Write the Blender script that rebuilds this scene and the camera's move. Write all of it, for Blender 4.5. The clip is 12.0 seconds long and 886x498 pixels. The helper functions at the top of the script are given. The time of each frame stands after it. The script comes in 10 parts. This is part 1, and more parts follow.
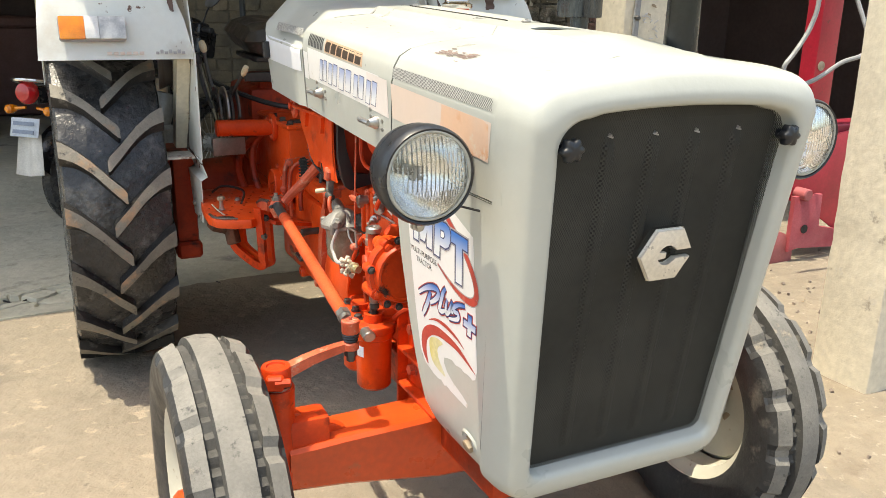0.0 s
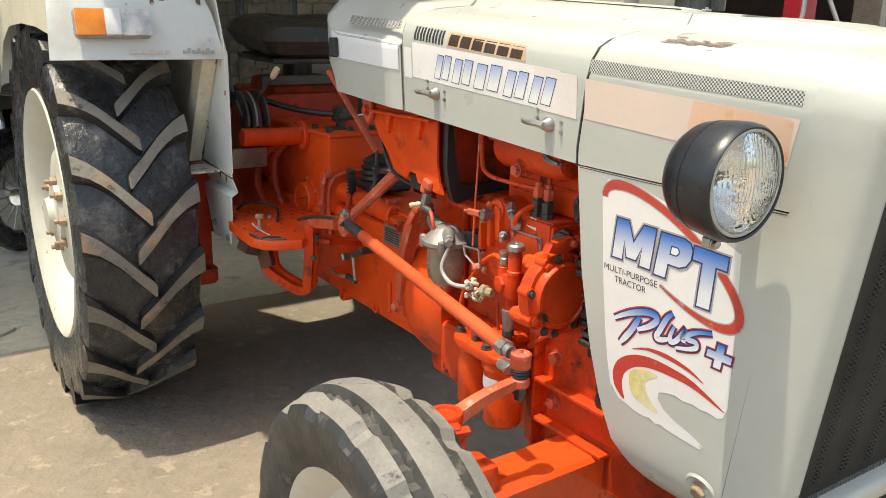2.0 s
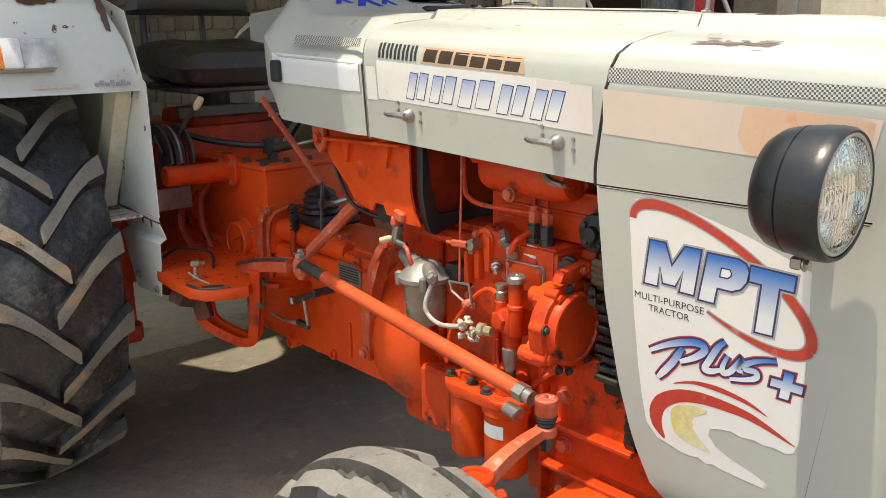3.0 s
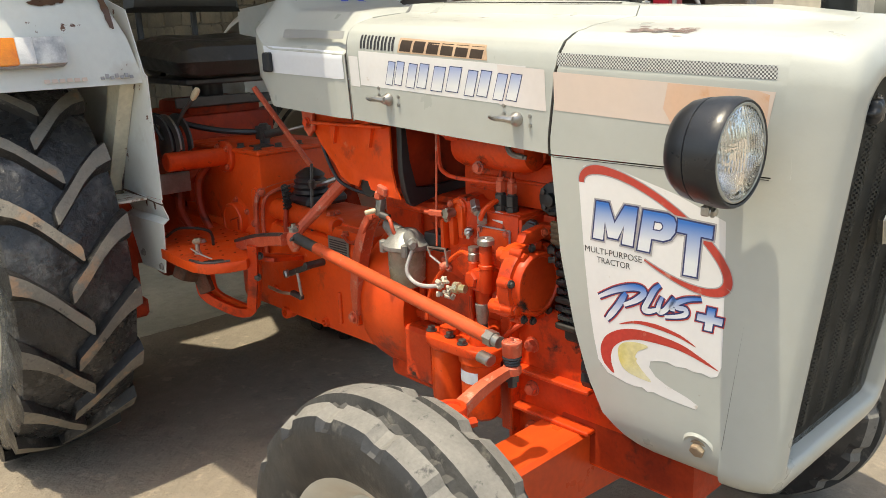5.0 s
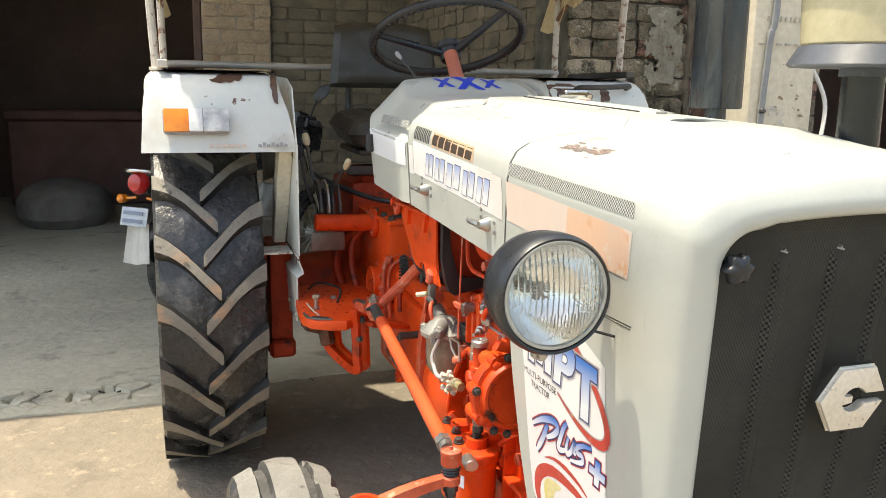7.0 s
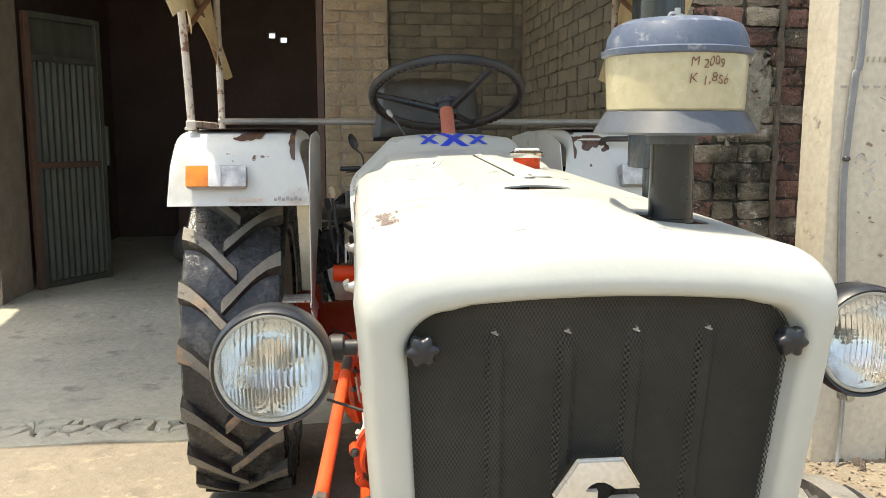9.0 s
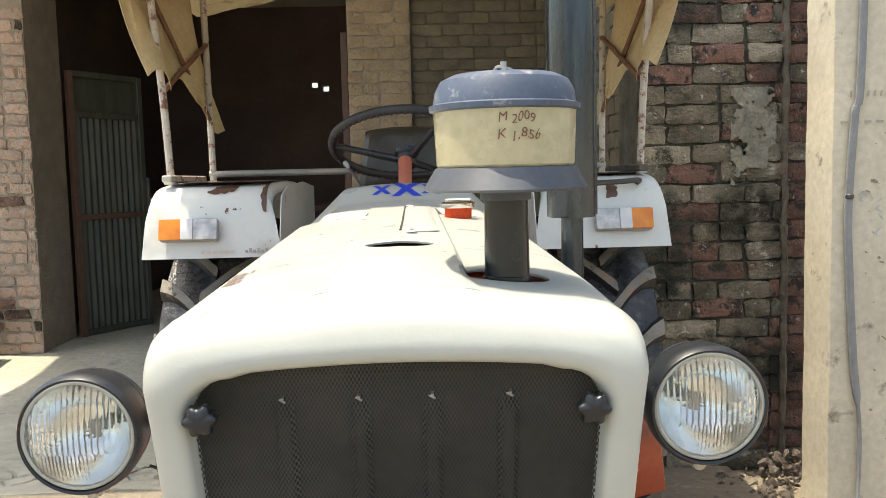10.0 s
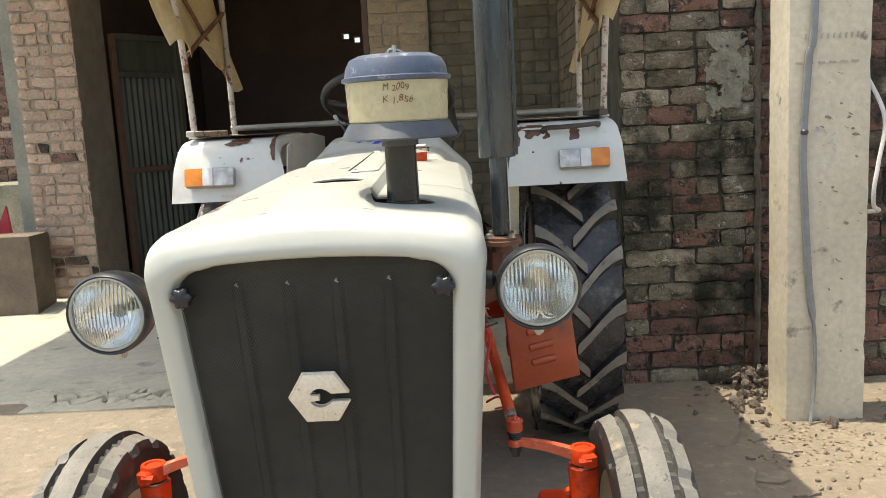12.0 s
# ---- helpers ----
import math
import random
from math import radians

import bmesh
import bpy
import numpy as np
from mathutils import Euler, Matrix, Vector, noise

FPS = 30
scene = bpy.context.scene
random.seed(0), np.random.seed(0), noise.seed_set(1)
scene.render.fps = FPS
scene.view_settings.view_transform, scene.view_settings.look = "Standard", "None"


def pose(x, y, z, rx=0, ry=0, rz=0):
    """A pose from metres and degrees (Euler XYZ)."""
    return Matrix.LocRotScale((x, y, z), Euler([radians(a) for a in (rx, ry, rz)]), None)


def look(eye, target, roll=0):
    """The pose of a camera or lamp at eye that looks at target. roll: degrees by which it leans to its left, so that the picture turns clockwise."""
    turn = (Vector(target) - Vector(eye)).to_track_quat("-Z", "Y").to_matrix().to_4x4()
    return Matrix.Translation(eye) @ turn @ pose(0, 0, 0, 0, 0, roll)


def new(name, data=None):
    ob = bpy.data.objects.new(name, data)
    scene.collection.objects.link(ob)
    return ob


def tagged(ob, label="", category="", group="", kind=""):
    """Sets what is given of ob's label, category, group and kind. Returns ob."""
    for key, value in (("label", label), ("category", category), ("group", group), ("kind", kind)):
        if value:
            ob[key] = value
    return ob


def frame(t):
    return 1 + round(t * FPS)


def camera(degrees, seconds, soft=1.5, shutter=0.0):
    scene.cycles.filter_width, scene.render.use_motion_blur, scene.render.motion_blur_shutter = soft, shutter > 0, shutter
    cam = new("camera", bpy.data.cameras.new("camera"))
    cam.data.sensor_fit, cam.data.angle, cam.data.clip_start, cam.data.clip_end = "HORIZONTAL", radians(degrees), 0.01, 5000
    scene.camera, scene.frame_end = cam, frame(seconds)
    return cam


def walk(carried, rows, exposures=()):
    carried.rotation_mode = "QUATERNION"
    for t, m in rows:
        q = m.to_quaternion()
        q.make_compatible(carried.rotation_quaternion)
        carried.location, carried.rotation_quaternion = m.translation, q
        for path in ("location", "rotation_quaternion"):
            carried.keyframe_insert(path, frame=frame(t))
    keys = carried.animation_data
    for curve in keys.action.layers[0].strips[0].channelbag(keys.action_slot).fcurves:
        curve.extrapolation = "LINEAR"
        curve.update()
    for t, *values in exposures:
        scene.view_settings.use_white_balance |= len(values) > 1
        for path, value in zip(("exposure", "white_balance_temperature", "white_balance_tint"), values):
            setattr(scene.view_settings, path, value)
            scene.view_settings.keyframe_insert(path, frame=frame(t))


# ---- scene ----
cam = camera(56.7, 12.0, soft=0.7)
PATH = [
    (0, (-0.834, -0.92, 1.286), (0.006, 0.802, 0.712), 1.0),
    (0.5, (-0.904, -0.758, 1.272), (-0.043, 0.956, 0.706), 0.1),
    (1, (-0.927, -0.628, 1.256), (-0.022, 1.071, 0.711), 0.4),
    (1.5, (-1.03, -0.544, 1.246), (-0.065, 1.12, 0.7), 0.9),
    (2, (-1.179, -0.484, 1.234), (-0.096, 1.106, 0.689), 1.4),
    (2.5, (-1.209, -0.396, 1.228), (0.006, 1.098, 0.687), 0.8),
    (3, (-1.226, -0.238, 1.216), (0.081, 1.193, 0.723), -0.9),
    (3.5, (-1.251, -0.182, 1.213), (0.113, 1.186, 0.697), -2.2),
    (3.7, (-1.276, -0.187, 1.207), (0.107, 1.152, 0.666), -2.3),
    (5.3, (-1.343, -0.491, 1.222), (-0.073, 0.974, 0.735), -1.7),
    (5.5, (-1.313, -0.562, 1.225), (-0.105, 0.966, 0.77), -1.8),
    (6, (-1.182, -0.677, 1.243), (-0.165, 0.993, 0.824), -2.5),
    (6.5, (-0.993, -0.695, 1.249), (-0.175, 1.091, 0.873), -1.4),
    (7, (-0.779, -0.721, 1.276), (-0.14, 1.139, 0.911), 0.8),
    (7.2, (-0.697, -0.738, 1.27), (-0.128, 1.143, 0.899), 1.2),
    (8.8, (-0.349, -0.86, 1.296), (-0.109, 1.099, 0.971), -0.2),
    (9, (-0.263, -0.839, 1.32), (-0.05, 1.131, 1.049), -0.0),
    (9.5, (-0.109, -0.808, 1.327), (0.031, 1.178, 1.137), -0.2),
    (10, (0.038, -0.836, 1.339), (0.092, 1.156, 1.168), -1.4),
    (10.5, (0.162, -0.93, 1.339), (0.151, 1.062, 1.163), -3.0),
    (11, (0.221, -1.006, 1.341), (0.147, 0.984, 1.156), -5.3),
    (11.5, (0.241, -1.077, 1.345), (0.168, 0.908, 1.112), -4.9),
    (12, (0.262, -1.244, 1.341), (0.191, 0.732, 1.044), -3.1),
]
LIGHT = [(0.0, 1.25), (1.0, 1.22), (2.5, 0.93), (3.7, 0.87), (5.5, 0.97), (6.5, 1.30), (8.8, 1.42), (9.5, 1.35), (11.0, 1.23), (12.0, 1.17)]
walk(cam, [(t, look(eye, target, roll)) for t, eye, target, roll in PATH], [(t, stops, 7500, 4.5) for t, stops in LIGHT])

# ---- daylight ----
world = bpy.data.worlds.new("sky")
scene.world = world
world.use_nodes = True
SUN_TO = Vector((-0.26, 0.03, 1.0)).normalized()
_sky = world.node_tree.nodes.new("ShaderNodeTexSky")
_sky.sky_type = "NISHITA"
_sky.sun_disc = False
_sky.sun_elevation = math.asin(SUN_TO.z)
_sky.sun_rotation = math.atan2(SUN_TO.x, SUN_TO.y)
_sky.dust_density = 3.0
world.node_tree.links.new(_sky.outputs[0], world.node_tree.nodes["Background"].inputs[0])
world.node_tree.nodes["Background"].inputs[1].default_value = 0.15
sun_data = bpy.data.lights.new("sun", "SUN")
sun_data.energy = 2.6
sun_data.angle = radians(0.6)
sun_data.color = (1.0, 0.94, 0.85)
sun = new("sun", sun_data)
sun.rotation_mode = "QUATERNION"
sun.rotation_quaternion = SUN_TO.to_track_quat("Z", "Y")
sun.location = (-2, -1, 9)


# ---- materials ----
def mat(name, col, col2=None, rough=0.5, metal=0.0, scale=6.0, spots=None, bump=None, coat=0.0,
        rand=0.0, rough_var=0.1, stretch=(1, 1, 1), ior=1.5, world_space=False, grain=0.35, edge=None, stain=None):
    """A weathered surface: two tones at a large scale, fine grain, optional spots (colour, scale, from, to), relief (scale, height) paint rubbed off sharp edges (colour, radius) and a stain that runs on from piece to piece."""
    m = bpy.data.materials.new(name)
    m.use_nodes = True
    nt = m.node_tree
    L = nt.links.new
    b = nt.nodes["Principled BSDF"]
    b.inputs["Metallic"].default_value = metal
    b.inputs["IOR"].default_value = ior
    b.inputs["Coat Weight"].default_value = coat
    b.inputs["Coat Roughness"].default_value = 0.12
    tc = nt.nodes.new("ShaderNodeTexCoord")
    mp = nt.nodes.new("ShaderNodeMapping")
    mp.inputs["Scale"].default_value = stretch
    if world_space:
        geo = nt.nodes.new("ShaderNodeNewGeometry")
        L(geo.outputs["Position"], mp.inputs["Vector"])
    else:
        L(tc.outputs["Object"], mp.inputs["Vector"])
    vec = mp.outputs["Vector"]
    if rand:
        oi = nt.nodes.new("ShaderNodeObjectInfo")
        add = nt.nodes.new("ShaderNodeVectorMath")
        add.operation = "MULTIPLY_ADD"
        add.inputs[1].default_value = (7.0, 7.0, 7.0)
        L(oi.outputs["Random"], add.inputs[0])
        L(vec, add.inputs[2])
        vec = add.outputs[0]

    def noise_node(sc, detail=4.0, rg=0.55):
        n = nt.nodes.new("ShaderNodeTexNoise")
        n.inputs["Scale"].default_value = sc
        n.inputs["Detail"].default_value = detail
        n.inputs["Roughness"].default_value = rg
        L(vec, n.inputs["Vector"])
        return n.outputs["Fac"]

    def ramp(fac, lo, hi, c0=(0, 0, 0), c1=(1, 1, 1)):
        r = nt.nodes.new("ShaderNodeValToRGB")
        r.color_ramp.elements[0].position, r.color_ramp.elements[1].position = lo, hi
        r.color_ramp.elements[0].color, r.color_ramp.elements[1].color = (*c0, 1), (*c1, 1)
        L(fac, r.inputs[0])
        return r.outputs["Color"]

    def mix(fac, a, c, blend="MIX"):
        x = nt.nodes.new("ShaderNodeMix")
        x.data_type, x.blend_type = "RGBA", blend
        for sock, v in ((x.inputs[0], fac), (x.inputs[6], a), (x.inputs[7], c)):
            if isinstance(v, (int, float)):
                sock.default_value = v
            elif isinstance(v, tuple):
                sock.default_value = (*v, 1)
            else:
                L(v, sock)
        return x.outputs[2]

    col2 = col2 or tuple(c * 0.8 for c in col)
    out = ramp(noise_node(scale), 0.35, 0.65, col, col2)
    out = mix(grain, out, ramp(noise_node(scale * 14, 3), 0.3, 0.7, (0.62, 0.62, 0.62), (1.12, 1.12, 1.12)), "MULTIPLY")
    if rand:
        out = mix(rand, out, ramp(oi.outputs["Random"], 0, 1, (0.45, 0.42, 0.4), (1.35, 1.3, 1.3)), "MULTIPLY")
    for c, sc, lo, hi in (spots or ()):
        out = mix(ramp(noise_node(sc, 6, 0.65), lo, hi), out, c)
    for c, sc, lo, hi in (stain or ()):
        n = nt.nodes.new("ShaderNodeTexNoise")
        n.inputs["Scale"].default_value, n.inputs["Detail"].default_value, n.inputs["Roughness"].default_value = sc, 7.0, 0.62
        spot = nt.nodes.new("ShaderNodeNewGeometry")
        L(spot.outputs["Position"], n.inputs["Vector"])
        out = mix(ramp(n.outputs["Fac"], lo, hi), out, c)
    if edge:
        bev = nt.nodes.new("ShaderNodeBevel")
        bev.samples = 4
        bev.inputs["Radius"].default_value = edge[1]
        flat = nt.nodes.new("ShaderNodeNewGeometry")
        dot = nt.nodes.new("ShaderNodeVectorMath")
        dot.operation = "DOT_PRODUCT"
        L(bev.outputs[0], dot.inputs[0])
        L(flat.outputs["Normal"], dot.inputs[1])
        rim = ramp(dot.outputs["Value"], 0.88, 0.97, (1, 1, 1), (0, 0, 0))
        out = mix(mix(1.0, rim, ramp(noise_node(22, 5, 0.7), 0.50, 0.60), "MULTIPLY"), out, edge[0])
    L(out, b.inputs["Base Color"])
    rr = ramp(noise_node(scale * 3), 0.3, 0.7, (max(rough - rough_var, 0.03),) * 3, (min(rough + rough_var, 1),) * 3)
    L(rr, b.inputs["Roughness"])
    if bump:
        bp = nt.nodes.new("ShaderNodeBump")
        bp.inputs["Strength"].default_value = 1.0
        bp.inputs["Distance"].default_value = bump[1]
        L(noise_node(bump[0], 6, 0.6), bp.inputs["Height"])
        L(bp.outputs[0], b.inputs["Normal"])
    return m


WHITE = mat("white_paint", (0.475, 0.493, 0.458), (0.452, 0.469, 0.434), 0.34, scale=3, coat=0.15, bump=(7, 0.0022), grain=0.06, rough_var=0.08,
            spots=[((0.50, 0.51, 0.47), 2.2, 0.52, 0.72), ((0.36, 0.31, 0.25), 46, 0.71, 0.76), ((0.12, 0.07, 0.05), 120, 0.755, 0.78)])
FENDER = mat("fender_paint", (0.74, 0.765, 0.735), (0.69, 0.715, 0.69), 0.42, scale=4, grain=0.08,
             spots=[((0.16, 0.075, 0.05), 6, 0.705, 0.72), ((0.14, 0.07, 0.045), 24, 0.675, 0.695), ((0.5, 0.45, 0.38), 3, 0.56, 0.75)], bump=(25, 0.0012))
CREAM = mat("cream_paint", (0.72, 0.68, 0.54), (0.62, 0.58, 0.46), 0.5, scale=5, spots=[((0.2, 0.11, 0.06), 22, 0.66, 0.72)])
RIMPAINT = mat("rim_paint", (0.60, 0.585, 0.50), (0.52, 0.505, 0.43), 0.4, scale=5, grain=0.1, spots=[((0.35, 0.28, 0.2), 25, 0.66, 0.74)])
ORANGE = mat("orange_paint", (0.72, 0.068, 0.012), (0.54, 0.043, 0.009), 0.42, scale=9, grain=0.25, ior=1.38,
             spots=[((0.22, 0.028, 0.013), 13, 0.56, 0.68), ((0.028, 0.016, 0.013), 11, 0.61, 0.68), ((0.05, 0.025, 0.02), 45, 0.67, 0.74), ((0.62, 0.30, 0.2), 70, 0.72, 0.77)], bump=(45, 0.0012), edge=((0.10, 0.05, 0.04), 0.003))
ORANGE_BRIGHT = mat("bright_orange_paint", (0.78, 0.084, 0.013), (0.66, 0.064, 0.011), 0.38, scale=7, grain=0.15, ior=1.40,
                    spots=[((0.36, 0.048, 0.018), 10, 0.59, 0.70), ((0.05, 0.028, 0.02), 9, 0.68, 0.75), ((0.06, 0.03, 0.02), 50, 0.68, 0.75), ((0.72, 0.22, 0.12), 17, 0.66, 0.74)], bump=(45, 0.0012), edge=((0.09, 0.05, 0.04), 0.003))
ORANGE_WORN = mat("worn_orange_paint", (0.66, 0.125, 0.06), (0.50, 0.075, 0.03), 0.5, scale=14,
                  spots=[((0.58, 0.30, 0.22), 35, 0.57, 0.68), ((0.09, 0.04, 0.03), 28, 0.66, 0.72)], bump=(70, 0.0012), edge=((0.13, 0.10, 0.09), 0.004))
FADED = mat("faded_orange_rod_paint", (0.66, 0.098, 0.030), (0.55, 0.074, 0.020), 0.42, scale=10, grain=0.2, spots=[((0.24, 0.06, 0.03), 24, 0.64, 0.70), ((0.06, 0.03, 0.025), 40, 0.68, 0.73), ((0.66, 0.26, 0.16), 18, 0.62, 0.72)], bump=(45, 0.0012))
ORANGE_DARK = mat("grimy_orange_paint", (0.46, 0.046, 0.012), (0.27, 0.027, 0.010), 0.52, ior=1.35, scale=9,
                  spots=[((0.05, 0.02, 0.015), 11, 0.55, 0.68)], bump=(50, 0.001))
RUBBER = mat("black_rubber", (0.020, 0.021, 0.023), (0.046, 0.047, 0.050), 0.27, scale=9,
             spots=[((0.15, 0.148, 0.145), 12, 0.55, 0.72), ((0.26, 0.25, 0.235), 70, 0.67, 0.72)], bump=(30, 0.006))
LUGTOP = mat("dusty_lug_rubber", (0.265, 0.245, 0.205), (0.185, 0.175, 0.152), 0.75, scale=11, rand=0.35,
             spots=[((0.34, 0.225, 0.145), 7, 0.56, 0.64), ((0.04, 0.04, 0.04), 26, 0.60, 0.68), ((0.42, 0.39, 0.34), 90, 0.68, 0.74)], bump=(70, 0.003))
RUBBER_LUG = mat("black_lug_rubber", (0.012, 0.012, 0.013), (0.028, 0.027, 0.027), 0.42, scale=9, rand=0.2,
                 spots=[((0.15, 0.14, 0.125), 18, 0.58, 0.70), ((0.30, 0.28, 0.25), 60, 0.68, 0.74)], bump=(60, 0.004))
TREADGREY = mat("worn_grey_tread", (0.22, 0.21, 0.19), (0.155, 0.15, 0.138), 0.8, scale=12,
                spots=[((0.33, 0.28, 0.21), 12, 0.6, 0.7), ((0.05, 0.05, 0.05), 45, 0.60, 0.72)], bump=(90, 0.002))
TYREGREY = mat("dusty_tyre_wall", (0.036, 0.037, 0.039), (0.022, 0.022, 0.024), 0.5, scale=8,
               spots=[((0.17, 0.16, 0.14), 14, 0.58, 0.76), ((0.02, 0.02, 0.02), 50, 0.6, 0.7)], bump=(70, 0.0012))
GROOVE = mat("dusty_tyre_groove", (0.085, 0.083, 0.078), (0.05, 0.049, 0.047), 0.8, scale=14, spots=[((0.17, 0.16, 0.14), 30, 0.58, 0.7)], bump=(90, 0.002))
BLACK = mat("black_plastic", (0.016, 0.017, 0.02), (0.024, 0.025, 0.028), 0.42, scale=8, spots=[((0.12, 0.12, 0.12), 70, 0.68, 0.78)])
LAMPBLACK = mat("dusty_black_plastic", (0.012, 0.014, 0.018), (0.020, 0.023, 0.029), 0.34, scale=10,
                spots=[((0.13, 0.14, 0.16), 80, 0.68, 0.78)], bump=(90, 0.0003))
VINYL = mat("black_vinyl", (0.036, 0.034, 0.030), (0.055, 0.051, 0.044), 0.40, scale=7, spots=[((0.11, 0.10, 0.09), 12, 0.6, 0.78)], bump=(20, 0.003))
STEEL = mat("worn_steel", (0.48, 0.47, 0.45), (0.36, 0.35, 0.33), 0.38, 0.9, scale=12, spots=[((0.2, 0.12, 0.08), 30, 0.66, 0.74)])
CHROME = mat("chrome", (0.75, 0.75, 0.73), (0.6, 0.6, 0.58), 0.16, 1.0, scale=20)
ALUMINIUM = mat("cast_aluminium", (0.36, 0.36, 0.34), (0.24, 0.24, 0.225), 0.50, 0.5, scale=18, bump=(120, 0.001),
                spots=[((0.22, 0.20, 0.17), 40, 0.62, 0.72)])
DARKSTEEL = mat("dark_steel", (0.06, 0.06, 0.062), (0.10, 0.095, 0.09), 0.45, 0.5, scale=10, spots=[((0.14, 0.09, 0.06), 20, 0.64, 0.72)])
SILENCER = mat("silencer_grey", (0.045, 0.053, 0.062), (0.10, 0.115, 0.125), 0.24, 0.75, scale=4, stretch=(6, 6, 0.7),
               spots=[((0.25, 0.25, 0.25), 120, 0.66, 0.76)])
MESHBLACK = mat("black_mesh_metal", (0.030, 0.029, 0.027), (0.045, 0.043, 0.038), 0.55, 0.2, scale=6, spots=[((0.11, 0.10, 0.08), 18, 0.63, 0.78)])
RADIATOR = mat("dark_radiator_core", (0.022, 0.021, 0.019), (0.035, 0.032, 0.027), 0.7, 0.0, scale=20)
CANVAS = mat("cream_canvas", (0.66, 0.55, 0.34), (0.55, 0.43, 0.25), 0.85, scale=5, spots=[((0.22, 0.11, 0.05), 6, 0.58, 0.72)], bump=(18, 0.004))
RUSTPOST = mat("rusty_white_post", (0.62, 0.58, 0.52), (0.5, 0.45, 0.4), 0.6, scale=20, spots=[((0.20, 0.10, 0.06), 30, 0.54, 0.62)])
BROWN = mat("brown_fender_top", (0.10, 0.055, 0.04), (0.15, 0.09, 0.065), 0.35, scale=8, spots=[((0.5, 0.46, 0.4), 9, 0.62, 0.66)])
BOWLPLASTIC = mat("yellowed_clear_plastic", (0.51, 0.46, 0.30), (0.46, 0.41, 0.265), 0.22, scale=5, spots=[((0.4, 0.36, 0.2), 30, 0.64, 0.75)])
CAPBLUE = mat("faded_blue_plastic", (0.085, 0.112, 0.17), (0.06, 0.08, 0.125), 0.45, scale=12, spots=[((0.28, 0.29, 0.31), 55, 0.58, 0.72), ((0.20, 0.22, 0.25), 7, 0.55, 0.75)])
SKIRTGREY = mat("grey_rubber_skirt", (0.085, 0.097, 0.118), (0.06, 0.068, 0.083), 0.45, scale=12, spots=[((0.3, 0.31, 0.32), 60, 0.66, 0.76)])
PIPEBLACK = mat("smoky_plastic_pipe", (0.013, 0.015, 0.015), (0.024, 0.027, 0.026), 0.2, scale=8)
AMBER = mat("amber_lens", (0.90, 0.30, 0.012), (0.72, 0.19, 0.009), 0.15, scale=22, coat=0.5)
CLEARLENS = mat("frosted_lens", (0.80, 0.80, 0.80), (0.68, 0.69, 0.70), 0.18, scale=30, coat=0.5)
REDLENS = mat("red_lens", (0.55, 0.012, 0.018), (0.45, 0.01, 0.015), 0.15, scale=30, coat=0.5)
REFLECTOR = mat("lamp_reflector", (0.95, 0.95, 0.92), (0.92, 0.92, 0.90), 0.20, 1.0, scale=10, rough_var=0.05, grain=0.03)
STICKER = mat("white_sticker", (0.80, 0.79, 0.78), (0.75, 0.74, 0.73), 0.4, scale=7, grain=0.06, spots=[((0.6, 0.55, 0.48), 28, 0.68, 0.74)])
STICKER_OLD = mat("yellowed_sticker", (0.77, 0.72, 0.70), (0.72, 0.66, 0.62), 0.45, scale=7, grain=0.06, spots=[((0.6, 0.5, 0.4), 28, 0.66, 0.74)])
PEACH = mat("faded_peach_stripe", (0.72, 0.58, 0.49), (0.68, 0.57, 0.50), 0.4, scale=5, grain=0.06, spots=[((0.66, 0.46, 0.34), 9, 0.62, 0.72)])
PEACH_DEEP = mat("orange_stained_stripe", (0.74, 0.48, 0.33), (0.68, 0.50, 0.39), 0.4, scale=9, grain=0.08, spots=[((0.66, 0.33, 0.16), 8, 0.56, 0.66), ((0.72, 0.60, 0.50), 22, 0.6, 0.7)])
PALEBLUE = mat("pale_sticker_band", (0.74, 0.76, 0.80), (0.70, 0.73, 0.78), 0.4, scale=5, grain=0.06)
INK = mat("dark_brown_print", (0.045, 0.028, 0.018), (0.06, 0.04, 0.025), 0.45, scale=20)
BROWNINK = mat("brown_marker", (0.16, 0.06, 0.035), (0.2, 0.09, 0.05), 0.45, scale=20)
BLACKINK = mat("black_print", (0.03, 0.03, 0.035), (0.045, 0.045, 0.05), 0.45, scale=20)
TAN = mat("tan_print", (0.62, 0.44, 0.29), (0.55, 0.38, 0.25), 0.45, scale=12)
NAVY = mat("navy_print", (0.025, 0.035, 0.13), (0.03, 0.045, 0.16), 0.4, scale=20)
ROYAL = mat("royal_blue_print", (0.015, 0.055, 0.62), (0.02, 0.07, 0.55), 0.4, scale=20)
REDINK = mat("red_print", (0.55, 0.06, 0.045), (0.47, 0.06, 0.04), 0.4, scale=9, spots=[((0.6, 0.3, 0.22), 25, 0.6, 0.7)])
YELLOWINK = mat("yellow_print", (0.70, 0.60, 0.20), (0.72, 0.68, 0.48), 0.4, scale=9)
GREYINK = mat("grey_print", (0.36, 0.35, 0.36), (0.42, 0.41, 0.41), 0.4, scale=20)
RUST = mat("bare_rusty_patch", (0.10, 0.075, 0.06), (0.2, 0.17, 0.15), 0.7, scale=60)
SEAM = mat("dark_seam", (0.02, 0.018, 0.016), (0.03, 0.028, 0.025), 0.8, scale=20)
EARTH = mat("trodden_pale_earth", (0.285, 0.24, 0.18), (0.22, 0.185, 0.14), 0.92, scale=1.3, world_space=True,
            spots=[((0.20, 0.16, 0.12), 7, 0.55, 0.72), ((0.42, 0.36, 0.29), 26, 0.6, 0.72)], bump=(22, 0.016))
